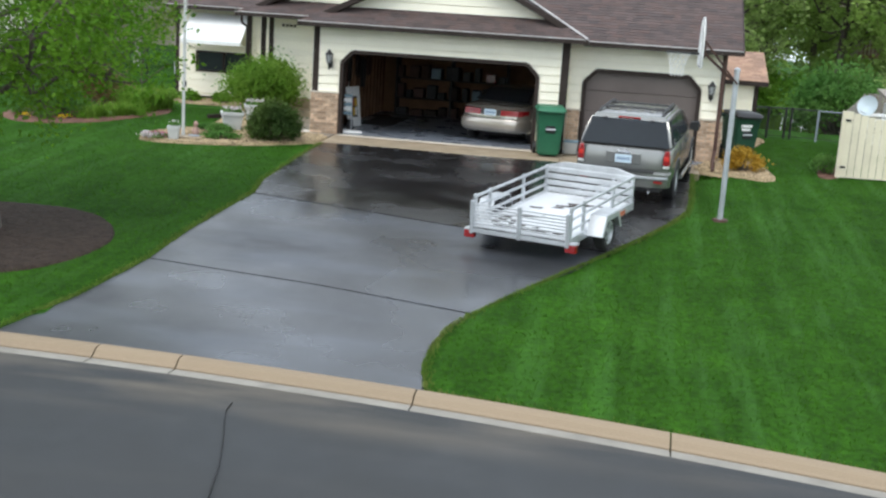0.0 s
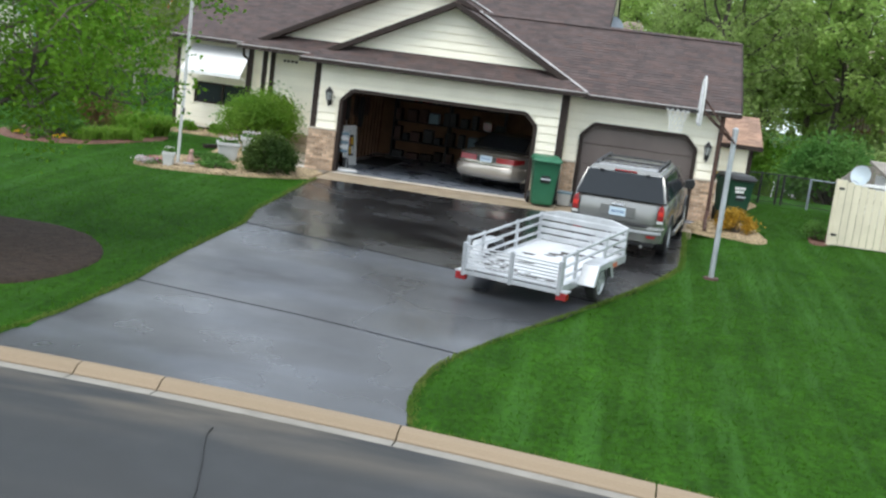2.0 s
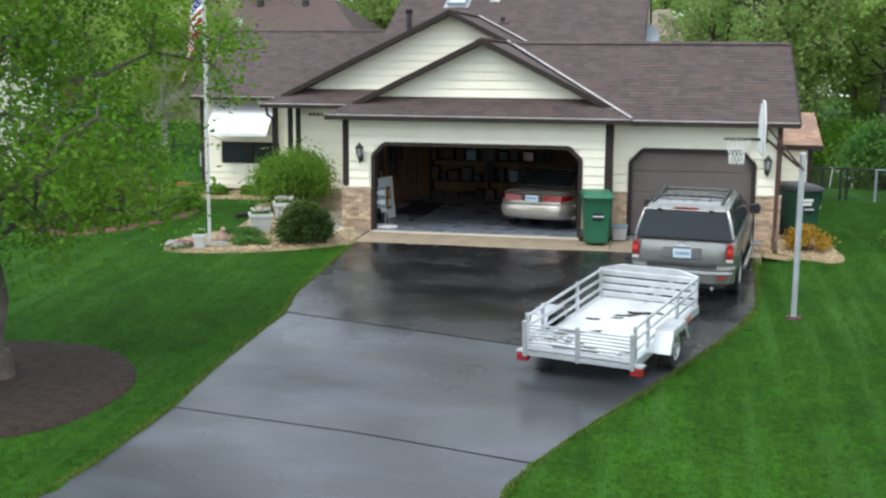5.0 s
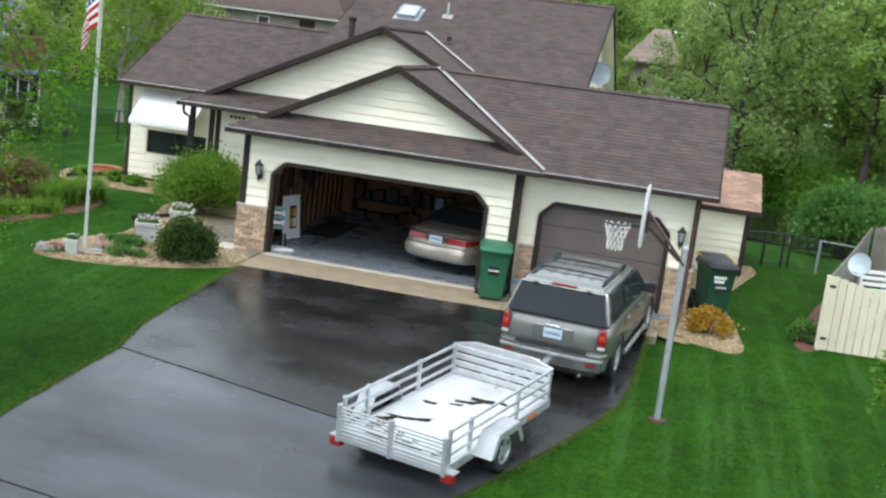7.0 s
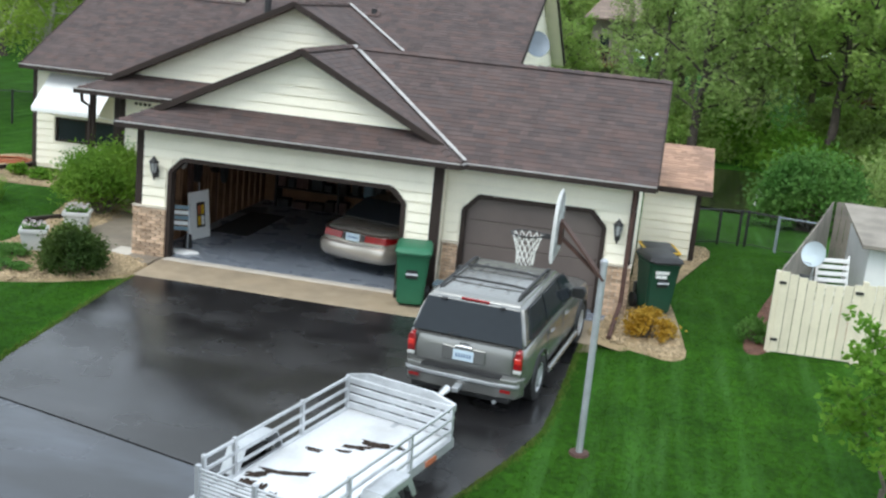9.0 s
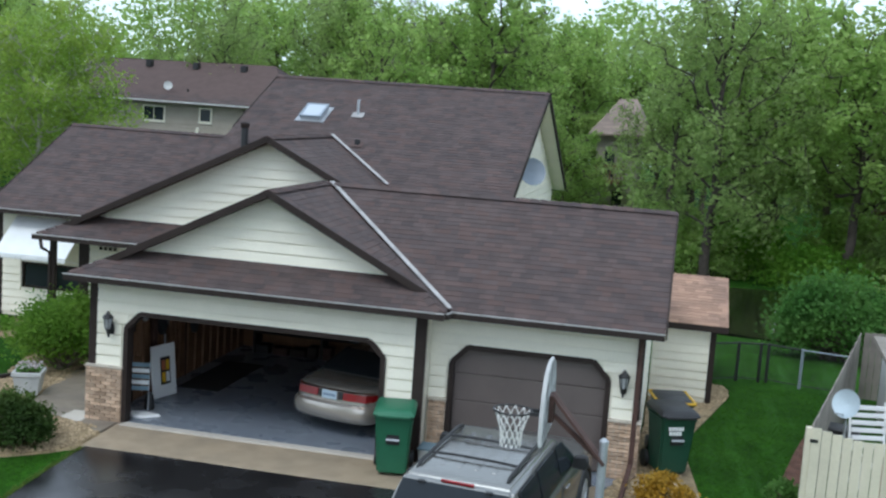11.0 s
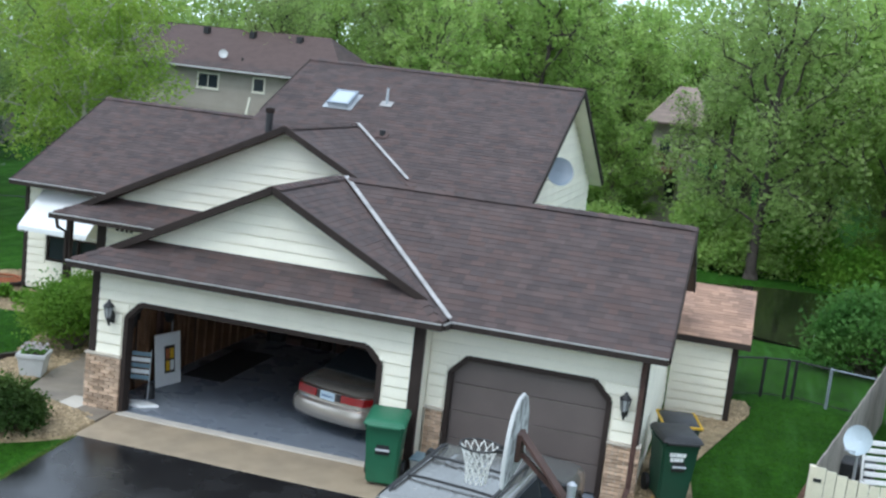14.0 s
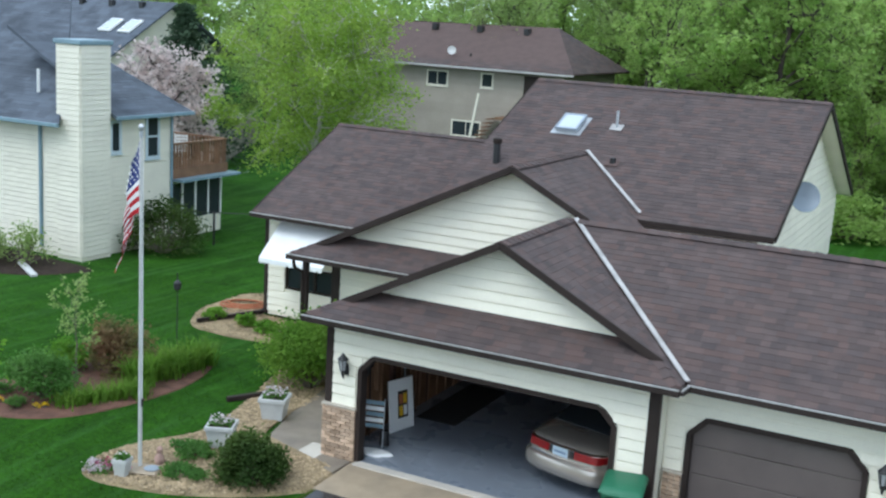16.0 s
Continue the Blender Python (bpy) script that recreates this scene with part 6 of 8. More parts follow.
for x, y, h, r, lb in ((1.42, 9.2, 0.42, 0.035, "thin plumbing vent pipe with pale flashing on the roof"), (1.88, 7.72, 0.14, 0.07, "short black roof vent on the main roof")):
    v = thing("vent_pipe", lb, "roof vent", pose(x, y, on_main(y)))
    part("pipe", Geo().tube([(0, 0, -0.05), (0, 0, h)], r, 10), BLACK if r > 0.05 else GALVANISED, v, smooth=True)
    part("flashing", Geo().box(-0.15, 0.15, -0.14, 0.14, 0.02, 0.035, pose(0, 0, 0, math.degrees(math.atan(sm)), 0, 0)), SHINGLES if r > 0.05 else VALLEY, v)
flue = thing("flue_pipe", "dark metal flue pipe with a cap on the wing roof", "chimney pipe", pose(-0.82, 7.25, 4.4))
part("pipe", Geo().tube([(0, 0, -1.3), (0, 0, 0.92)], 0.085, 14), BLACK, flue, smooth=True)
part("cap", Geo().tube([(0, 0, 0.90), (0, 0, 0.93), (0, 0, 1.02), (0, 0, 1.05)], [0.085, 0.11, 0.11, 0.06], 14), TRIM, flue, smooth=True)
part("collar", Geo().tube([(0, 0, 0.0), (0, 0, 0.05)], [0.2, 0.1], 14), VALLEY, flue, smooth=True)
dish = thing("satellite_dish", "grey satellite dish on the main gable wall", "satellite dish", pose(5.63, 8.75, 4.55))
part("bowl", dish_bowl((0.4, -0.15, 0.16), (0.5, -0.85, 0.3), 0.34, 0.1), DISH_GREY, dish, "grey dish bowl", smooth=True)
part("mount", Geo().tube([(0.0, 0.1, 0.1), (0.3, 0.05, 0.15), (0.38, -0.05, 0.14)], 0.025, 8), GALVANISED, dish)
for k in range(3):
    part("strut", Geo().beam((0.0, 0.05 + 0.12 * k, -0.12), (0.35, -0.05, 0.02), 0.02, 0.02), GALVANISED, dish)

# ---- inside the garage ----
board_ = thing("picture_board", "white panel with a framed picture leaning on the garage wall", "panel", pose(-0.16, 1.55, 0.02, 0, -6, -14))
part("panel", Geo().box(-0.02, 0.02, -0.02, 0.68, 0.0, 1.05), WHITE, board_, bevel=0.006)
part("picture", Geo().box(0.021, 0.03, 0.22, 0.5, 0.25, 0.80), BLACK, board_, "dark framed picture")
for k in range(4):
    part("picture_patch", Geo().box(0.031, 0.034, 0.25 + 0.12 * (k % 2), 0.35 + 0.12 * (k % 2), 0.30 + 0.24 * (k // 2), 0.50 + 0.24 * (k // 2)), (YELLOW, WHITE, TERRACOTTA, YELLOW)[k], board_)
fold = thing("folding_chair", "blue and white webbed folding lawn chair leaning by the opening", "chair", pose(-0.08, 0.66, 0.01, 0, 0, 15))
for x in (-0.22, 0.22):
    part("frame_tube", Geo().tube([(x, 0, 0), (x, 0.08, 1.0)], 0.013, 6), GALVANISED, fold)
for k in range(5):
    part("web_band", Geo().box(-0.21, 0.21, 0.03 + 0.012 * k, 0.045 + 0.012 * k, 0.42 + 0.11 * k, 0.50 + 0.11 * k), (BLUE_TRIM, WHITE)[k % 2], fold)
solo("white_rags", Geo().loft([[(r * math.cos(a) * (1 + 0.3 * math.sin(3 * a)), r * 0.6 * math.sin(a), z) for a in np.linspace(0, 2 * math.pi, 15)[:-1]] for r, z in ((0.3, 0.006), (0.27, 0.05), (0.12, 0.07))]), WHITE, "heap of white cloth on the garage floor", "cloth", pose(0.12, 0.5, 0.004), smooth=True)
solo("work_boot", Geo().tube([(0, 0, 0), (0, 0, 0.16), (0, 0, 0.28)], [0.1, 0.09, 0.07], 10), BLACK, "dark bucket by the garage wall", "bucket", pose(0.02, 1.0, 0.006), smooth=True).name = "bucket"
bench = thing("storage_shelf", "loaded steel shelf along the garage back wall", "shelf", pose(1.2, 6.6, 0.004))
for z in (0.5, 1.1, 1.7):
    part("shelf_board", Geo().box(-1.2, 2.2, -0.25, 0.25, z, z + 0.03), TRIM, bench)
for x in (-1.18, 0.5, 2.18):
    part("upright", Geo().box(x - 0.02, x + 0.02, -0.25, 0.25, 0, 2.1), BLACK, bench)
rnd = random.Random(8)
for z in (0.535, 1.135, 1.735, 0.0):
    x = 0.05
    while x < 3.2:
        w, h = rnd.uniform(0.15, 0.4), rnd.uniform(0.18, 0.42)
        solo("storage_box", Geo().box(-w / 2, w / 2, -0.18, 0.18, 0, h), rnd.choice((TAIL_RED, TRIM, RUST, BLACK, BLACK, BLUE_TRIM, BLACK, RUST, BLACK, TRIM)), "box or tub standing on the garage shelf", "storage box", pose(x + w / 2, 6.6, z + 0.004), bevel=0.015, group="garage storage")
        x += w + rnd.uniform(0.03, 0.2)
solo("floor_mat", Geo().box(-0.45, 0.45, -1.3, 1.3, 0, 0.015), RUBBER, "black rubber mat on the garage floor", "mat", pose(0.25, 4.0, 0.005))
for k, (y, h) in enumerate(((0.8, 1.2), (1.2, 1.4), (2.6, 1.3), (3.1, 1.5), (3.6, 1.2))):
    solo("garden_tool", Geo().tube([(0, 0, 0), (0, 0, h)], 0.016, 6).box(-0.02, 0.02, -0.1, 0.1, h, h + 0.22), (DECK, TRIM, GALVANISED)[k % 3], "long-handled garden tool leaning on the garage wall", "garden tool", pose(-0.44, y, 0.006, 0, -1.5, 0), group="garden tools")
for k, (y, z, w, h, mt_) in enumerate(((0.55, 1.45, 0.16, 0.5, TRIM), (0.95, 1.6, 0.28, 0.62, BLACK), (1.35, 1.35, 0.12, 0.9, DECK), (1.62, 1.75, 0.3, 0.4, PLANTER), (2.0, 1.3, 0.2, 0.95, RUST), (2.35, 1.5, 0.34, 0.7, BLACK),
                                      (2.85, 1.4, 0.22, 0.8, DECK), (3.3, 1.55, 0.4, 0.6, TRIM), (3.9, 1.35, 0.3, 0.9, BLACK), (4.6, 1.5, 0.5, 0.6, RUST))):
    prof = [(y + w * 0.5 * math.cos(a) * (1 + 0.2 * math.sin(2 * a + k)), z + h * 0.5 * math.sin(a)) for a in np.linspace(0, 2 * math.pi, 11)[:-1]]
    solo("hung_gear", Geo().extrude(prof, "x", -0.463, -0.40 + 0.02 * (k % 3)), mt_, "dim tool or bag hung on the garage wall", "hung gear", bevel=0.012, group="hung gear")
tub = thing("plastic_tub", "clear white plastic tub by the brick pier", "tub", pose(5.78, 0.0, 0.0))
part("tub_body", Geo().loft([[(-w, -d, z), (w, -d, z), (w, d, z), (-w, d, z)] for w, d, z in ((0.14, 0.16, 0.0), (0.17, 0.2, 0.28))]), PLANTER, tub, bevel=0.015)
part("lid", Geo().box(-0.18, 0.18, -0.21, 0.21, 0.28, 0.32), BLUE_TRIM, tub, bevel=0.01)


# ---- plants ----
def leaf_mesh(name, pts, size, mt, seed, aspect=0.6, droop=0.0):
    """Many small pointed leaves, one at each place, turned at random."""
    r = np.random.RandomState(seed)
    n = len(pts)
    a = r.normal(size=(n, 3))
    a[:, 2] = a[:, 2] * 0.6 - droop
    a /= np.linalg.norm(a, axis=1)[:, None]
    b = np.cross(a, r.normal(size=(n, 3)))
    b /= np.linalg.norm(b, axis=1)[:, None] + 1e-9
    s = size * (0.6 + 0.8 * r.rand(n))[:, None]
    p = np.asarray(pts)
    v = np.stack([p - a * s, p + b * s * aspect, p + a * s, p - b * s * aspect], 1).reshape(-1, 3)
    me = bpy.data.meshes.new(name)
    me.vertices.add(4 * n)
    me.vertices.foreach_set("co", v.ravel())
    me.loops.add(4 * n)
    me.loops.foreach_set("vertex_index", np.arange(4 * n))
    me.polygons.add(n)
    me.polygons.foreach_set("loop_start", np.arange(n) * 4)
    me.update(calc_edges=True)
    me.materials.append(mt)
    return me


def limb(geo, a, b, r0, r1, rnd, sag=0.0, n=5, sides=6, bend=0.05):
    a, b = Vector(a), Vector(b)
    side = (b - a).length * bend
    pts = []
    for i in range(n + 1):
        t = i / n
        p = a.lerp(b, t) + Vector((rnd.gauss(0, side), rnd.gauss(0, side), rnd.gauss(0, side) + sag * math.sin(math.pi * t))) * (0 < i < n)
        pts.append(p)
    geo.tube(pts, [r0 + (r1 - r0) * i / n for i in range(n + 1)], sides)
    return pts


def tree(name, label, m, h, crown, low, trunk_r, leaves, size, leaf_mat, bark, seed, limbs=14, spread=0.42, trunk_to=0.72, lean=(0, 0), droop=0.0, twig=5, aspect=0.6):
    """Tapered trunk, limbs with twigs, and a crown of small leaves gathered on the twigs."""
    rnd, r = random.Random(seed), np.random.RandomState(seed)
    t = thing(name, label, "tree", m)
    wood = Geo()
    top = Vector((lean[0], lean[1], h * trunk_to))
    spine = limb(wood, (0, 0, -0.15), top, trunk_r, trunk_r * 0.3, rnd, 0, 8, 10, 0.011)
    wood.tube([(0, 0, -0.15), (0, 0, 0.05), (0, 0, 0.4)], [trunk_r * 1.7, trunk_r * 1.3, trunk_r * 1.0], 10)
    ends = []
    for i in range(limbs):
        f = low / h + (trunk_to - low / h) * (i + 0.3 * rnd.random()) / limbs
        base = spine[min(len(spine) - 1, max(1, int(round(f / trunk_to * (len(spine) - 1)))))]
        a = i * 2.4 + rnd.uniform(-0.4, 0.4)
        zt = low + (h - low) * ((i + 0.7) / limbs) ** 0.9
        k = (zt - low) / max(0.1, h - low)
        reach = crown * (math.sqrt(max(0.05, 1 - (2 * k - 0.85) ** 2 / 1.4))) * rnd.uniform(0.75, 1.05)
        end = Vector((base.x + reach * math.cos(a), base.y + reach * math.sin(a), max(base.z + 0.1 * h * rnd.random(), zt)))
        pts = limb(wood, base, end, trunk_r * 0.27, trunk_r * 0.07, rnd, 0.05 * h * rnd.random(), 6, 6)
        for p in pts[2:]:
            for _ in range(twig):
                d = Vector((rnd.gauss(0, 1), rnd.gauss(0, 1), rnd.gauss(0.1, 0.8))).normalized() * crown * rnd.uniform(0.15, spread)
                wood.tube([p, p + d * 0.55 + Vector((0, 0, 0.02 * h)), p + d], [trunk_r * 0.09, trunk_r * 0.06, trunk_r * 0.02], 4, cap=False)
                ends.append((p + d * 0.3, p + d))
    part("trunk", wood, bark, t, smooth=True)
    e = np.array([[*p, *q] for p, q in ends])
    pick = r.randint(0, len(e), leaves)
    f = r.rand(leaves, 1) * 1.1
    pts = e[pick, :3] * (1 - f) + e[pick, 3:] * f + r.normal(size=(leaves, 3)) * crown * 0.055
    pts[:, 2] -= droop * r.rand(leaves) ** 2 * crown
    pts = pts[pts[:, 2] > 0.25]
    cr = new("crown", leaf_mesh("crown", pts, size, leaf_mat, seed, aspect, droop))
    cr.parent = t
    return t


def shrub(name, label, m, rx, ry, h, leaves, size, mt, seed, bark=None, fill=0.75, category="shrub", aspect=0.6, lumps=26, base=0.18):
    """A mounded shrub: many stems and leaves in uneven clumps near its surface."""
    rnd, r = random.Random(seed), np.random.RandomState(seed)
    t = thing(name, label, category, m)
    wood, cs = Geo(), []
    for i in range(lumps):
        a, k = rnd.random() * 6.28, rnd.random()
        el = math.asin(k * 0.98)
        q = rnd.uniform(fill, 1.0)
        c = Vector((rx * math.cos(a) * math.cos(el) * q, ry * math.sin(a) * math.cos(el) * q, h * (base + (0.92 - base) * k * q)))
        cs.append(c)
        wood.tube([(rnd.gauss(0, 0.06 * rx), rnd.gauss(0, 0.06 * ry), -0.03), (c.x * 0.5, c.y * 0.5, c.z * 0.55), tuple(c)], [0.02 * h + 0.006, 0.012 * h + 0.004, 0.004], 5, cap=False)
    part("branchwork", wood, bark or BARK, t)
    c = np.array([tuple(v) for v in cs])
    pick = r.randint(0, len(c), leaves)
    pts = c[pick] + r.normal(size=(leaves, 3)) * np.array([rx, ry, h * 0.55]) * 0.2
    pts[:, 2] = np.abs(pts[:, 2]) + 0.02
    cr = new("foliage", leaf_mesh("foliage", pts, size, mt, seed, aspect))
    cr.parent = t
    return t


def clump(name, label, m, n, length, width, mt, seed, category="plant", spread=0.12):
    """A clump of arching strap leaves."""
    rnd = random.Random(seed)
    g = Geo()
    for _ in range(n):
        a, bx, by = rnd.random() * 6.28, rnd.gauss(0, spread), rnd.gauss(0, spread)
        L, o = length * rnd.uniform(0.6, 1.1), rnd.uniform(0.25, 0.8)
        d = Vector((math.cos(a), math.sin(a), 0))
        s = Vector((-d.y, d.x, 0)) * width / 2
        pts = [Vector((bx, by, 0)) + d * L * o * t * t + Vector((0, 0, L * (t - 0.55 * o * t * t))) for t in (0, 0.35, 0.7, 1.0)]
        for i in range(3):
            w0, w1 = (1 - 0.25 * i), (1 - 0.25 * (i + 1) - (0.2 if i == 2 else 0))
            g.add([pts[i] - s * w0, pts[i] + s * w0, pts[i + 1] + s * w1, pts[i + 1] - s * w1], [(0, 1, 2, 3)])
    return solo(name, g, mt, label, category, m, smooth=True)


def at(x, y, dz=0.0, rz=0):
    return pose(x, y, ground_z(x, y) + dz, 0, 0, rz)


tree("maple_tree", "young maple with fresh green leaves in a mulch ring", at(-2.78, -11.0, 0.03), 7.4, 3.45, 1.9, 0.17, 42000, 0.044, LEAF_A, BARK_MAPLE, 11, limbs=17, spread=0.34, twig=4)
tree("birch_tree", "tall lime green birch behind the side lawn", at(-15.6, 22.0), 9.2, 3.9, 1.9, 0.16, 27000, 0.075, LEAF_LIME, BARK_PALE, 12, limbs=20, spread=0.36)
tree("crabapple_tree", "pale pink blossoming crabapple beyond the deck", at(-23.3, 21.5), 6.2, 2.6, 1.5, 0.2, 11000, 0.10, BLOSSOM, BARK_DARK, 13, limbs=16)
tree("sapling", "thin lime green sapling in the island bed", at(-7.1, 0.15, 0.03), 2.5, 0.62, 0.9, 0.02, 700, 0.035, LEAF_C, BARK, 14, limbs=9, twig=3)
tree("lawn_tree", "small staked tree with bright green leaves on the lawn", at(13.0, -6.2), 2.7, 1.0, 0.75, 0.035, 3200, 0.06, LEAF_B, BARK, 15, limbs=11, twig=4)
shrub("dark_shrub", "dark green and bare-twigged shrub at the lawn edge", at(12.75, -8.05), 0.62, 0.6, 0.85, 2600, 0.05, LEAF_D, 16)
shrub("blue_shrub", "small blue green shrub at the lawn edge", at(12.2, -11.2), 0.35, 0.35, 0.45, 900, 0.04, LEAF_SHRUB, 17)
shrub("round_shrub", "large rounded bright green shrub by the walk", at(-3.05, 3.1, 0.03), 0.96, 0.94, 1.56, 24000, 0.036, LEAF_ROUND, 18, lumps=130, base=0.32, fill=0.6)
shrub("yew_shrub", "low dark green yew shrub in the gravel bed", at(-1.08, -1.75, 0.03), 0.54, 0.52, 0.86, 9500, 0.034, LEAF_SHRUB, 19, lumps=60)
shrub("barberry_shrub", "golden yellow barberry shrub in river gravel", at(9.8, -0.55, 0.03), 0.42, 0.4, 0.5, 2200, 0.035, LEAF_GOLD, 20, lumps=30)
shrub("fence_shrub", "small green shrub in the mulch by the board fence", at(11.72, 0.25, 0.03), 0.26, 0.3, 0.42, 1100, 0.035, LEAF_D, 35)
shrub("juniper", "creeping juniper on the gravel", at(-2.75, -1.35, 0.03), 0.42, 0.34, 0.2, 1600, 0.03, LEAF_D, 21)
shrub("juniper", "creeping juniper on the gravel", at(-2.25, -2.15, 0.03), 0.4, 0.26, 0.16, 1400, 0.03, LEAF_D, 22)
shrub("side_shrub", "big dark green shrub behind the chain-link fence", at(14.3, 15.2), 1.5, 1.4, 2.5, 11000, 0.075, LEAF_D, 23, lumps=80)
shrub("side_shrub", "feathery grey green shrub behind the fence", at(19.0, 19.5), 2.3, 2.0, 3.8, 10000, 0.08, LEAF_C, 24, lumps=70)
shrub("neighbour_shrub", "wide dark shrub against the neighbour's wall", at(-15.0, 12.0), 1.4, 1.0, 1.7, 6000, 0.05, LEAF_SHRUB, 25, lumps=40)
shrub("red_shrub", "reddish spring shrub in the island bed", at(-7.0, 1.35, 0.03), 0.68, 0.62, 1.12, 5200, 0.04, LEAF_RED, 26, lumps=44)
shrub("island_shrub", "green shrub with reddish shoots in the island bed", at(-7.2, -0.75, 0.03), 0.66, 0.6, 0.95, 5000, 0.038, LEAF_D, 27, lumps=44)
shrub("island_shrub", "feathery green perennial in the island bed", at(-7.9, 0.7, 0.03), 0.4, 0.4, 0.75, 1500, 0.04, LEAF_B, 28)
shrub("mound_plant", "small grey green mound plant at the bed edge", at(-7.95, -1.1, 0.03), 0.2, 0.2, 0.2, 600, 0.025, LEAF_D, 29, category="plant")
shrub("mound_plant", "small grey green mound plant at the bed edge", at(-7.15, -1.45, 0.03), 0.2, 0.2, 0.2, 600, 0.025, LEAF_D, 30, category="plant")
for k, (x, y) in enumerate(((-7.6, -1.45), (-6.75, -1.3), (-6.6, -1.2), (-7.7, -1.5))):
    shrub("pansies", "yellow pansies at the bed edge", at(x, y, 0.03), 0.08, 0.07, 0.1, 60, 0.022, PETAL_YELLOW, 31 + k, category="flowers")
for k in range(10):
    clump("daylily", "clump of bright green strap leaves in the island bed", at(-6.05 + 0.12 * math.sin(k * 2.1) + 0.02 * k, 0.75 + 0.24 * k, 0.03), 110, 0.86, 0.045, LEAF_ROUND, 40 + k)
for k in range(9):
    clump("iris", "upright green iris leaves in the island bed", at(-6.35 + 0.11 * k + 0.08 * math.sin(k * 3), -0.9 + 0.16 * k, 0.03), 70, 0.5, 0.03, LEAF_ROUND, 60 + k, spread=0.12)
for k, (x, y) in enumerate(((-8.2, 6.2), (-7.2, 6.2), (-6.4, 6.0), (-5.5, 6.2))):
    shrub("hosta", "small green hosta in the corner gravel bed", at(x, y, 0.03), 0.28, 0.25, 0.3, 500, 0.05, LEAF_B, 80 + k, category="plant")
for k, (x, y) in enumerate(((-16.6, 7.6), (-17.6, 6.9), (-18.4, 7.4))):
    shrub("twiggy_shrub", "half-bare twiggy shrub in the neighbour's bed", at(x, y), 0.7, 0.6, 1.3, 900, 0.05, LEAF_C, 84 + k)
bed("mulch_bed", smooth_loop([(-15.3, 8.6), (-14.9, 7.6), (-16.0, 6.4), (-19.0, 5.6), (-22.0, 6.4), (-22.0, 8.6)]), MULCH, "bare mulch bed at the neighbour's wall", "mulch bed")

# spruce: whorls of drooping boughs
def spruce(m, h, r, seed, label):
    rnd = random.Random(seed)
    t = thing("spruce_tree", label, "tree", m)
    part("trunk", Geo().tube([(0, 0, -0.1), (0, 0, h)], [0.2, 0.02], 8), BARK_DARK, t)
    pts = []
    z = 0.8
    while z < h:
        reach = r * (1 - z / h) + 0.12
        for k in range(13):
            a = rnd.random() * 6.28
            for j in range(34):
                s = (j + rnd.random()) / 34
                pts.append((reach * s * math.cos(a) + rnd.gauss(0, 0.12), reach * s * math.sin(a) + rnd.gauss(0, 0.12), z - 0.3 * reach * s + rnd.gauss(0, 0.08)))
        z += 0.28
    c = new("crown", leaf_mesh("crown", np.array(pts), 0.14, NEEDLES, seed, 0.35))
    c.parent = t


spruce(at(-28.3, 29.0), 8.3, 5.0, 5, "dark blue green spruce behind the blossom tree")
spruce(at(-25.0, 62.0), 11.0, 2.4, 6, "dark pine beyond the back neighbour's roof")

# ---- woods behind ----
kinds = []
for k, (h, cr, lf, bk, dr) in enumerate(((13.0, 4.0, LEAF_WOOD, BARK_DARK, 0.0), (14.5, 4.4, LEAF_C, BARK_DARK, 0.25), (12.0, 4.2, LEAF_WOOD, BARK, 0.0), (11.0, 3.8, LEAF_C, BARK_DARK, 0.0), (15.0, 4.0, LEAF_WOOD, BARK_DARK, 0.0))):
    kinds.append(tree("wood_tree", ("tall green tree in the woods behind the houses", "tall pale willow in the woods by the pond", "tall leafy tree in the woods behind the houses", "pale green spreading tree in the woods", "tall narrow poplar in the woods")[k],
                      at(*((17.5, 36.5), (11.0, 35.5), (-4.0, 44.0), (27.0, 36.0), (-1.0, 42.5))[k]), h, cr, (4.0, 2.0, 3.5, 1.2, 4.5)[k], 0.27, 10500, (0.14, 0.125, 0.14, 0.13, 0.135)[k], lf, bk, 100 + k, limbs=19, spread=0.36, droop=dr, twig=4))
    kinds[-1]["group"] = "woods"
for x, y, k, s in ((-12.5, 58, 0, 1.02), (-8.0, 61, 2, 1.12), (-4.5, 57, 0, 1.06), (-0.5, 62, 2, 1.15), (2.0, 57, 0, 0.98), (3.1, 44.5, 2, 0.56), (8.1, 46.5, 1, 0.66), (4.3, 47.0, 2, 0.36), (-16, 64, 4, 0.98), (5.5, 68, 0, 1.0)):
    c = copy_thing(kinds[k], at(x, y, -0.15, x * 97))
    c.scale = (s, s, s)
for k, (x, y) in enumerate([(-9.3, 47.0), (-8.2, 46.0), (-2.8, 46.0), (-0.3, 46.0), (0.4, 47.5), (-11.0, 52.0), (-9.9, 52.5), (-9.0, 52.0), (-4.1, 52.0), (9.0, 45.0), (9.9, 47.0), (11.4, 46.0), (12.6, 40.5)]):
    tree("wood_tree", "slender dark-trunked tree with sparse spring leaves", at(x, y, -0.15), 11.5 + k % 4, 2.3, 6.5, 0.21, 1700, 0.13, LEAF_WOOD, BARK_DARK, 140 + k, limbs=9, spread=0.3, twig=3)["group"] = "woods"
rnd = random.Random(21)
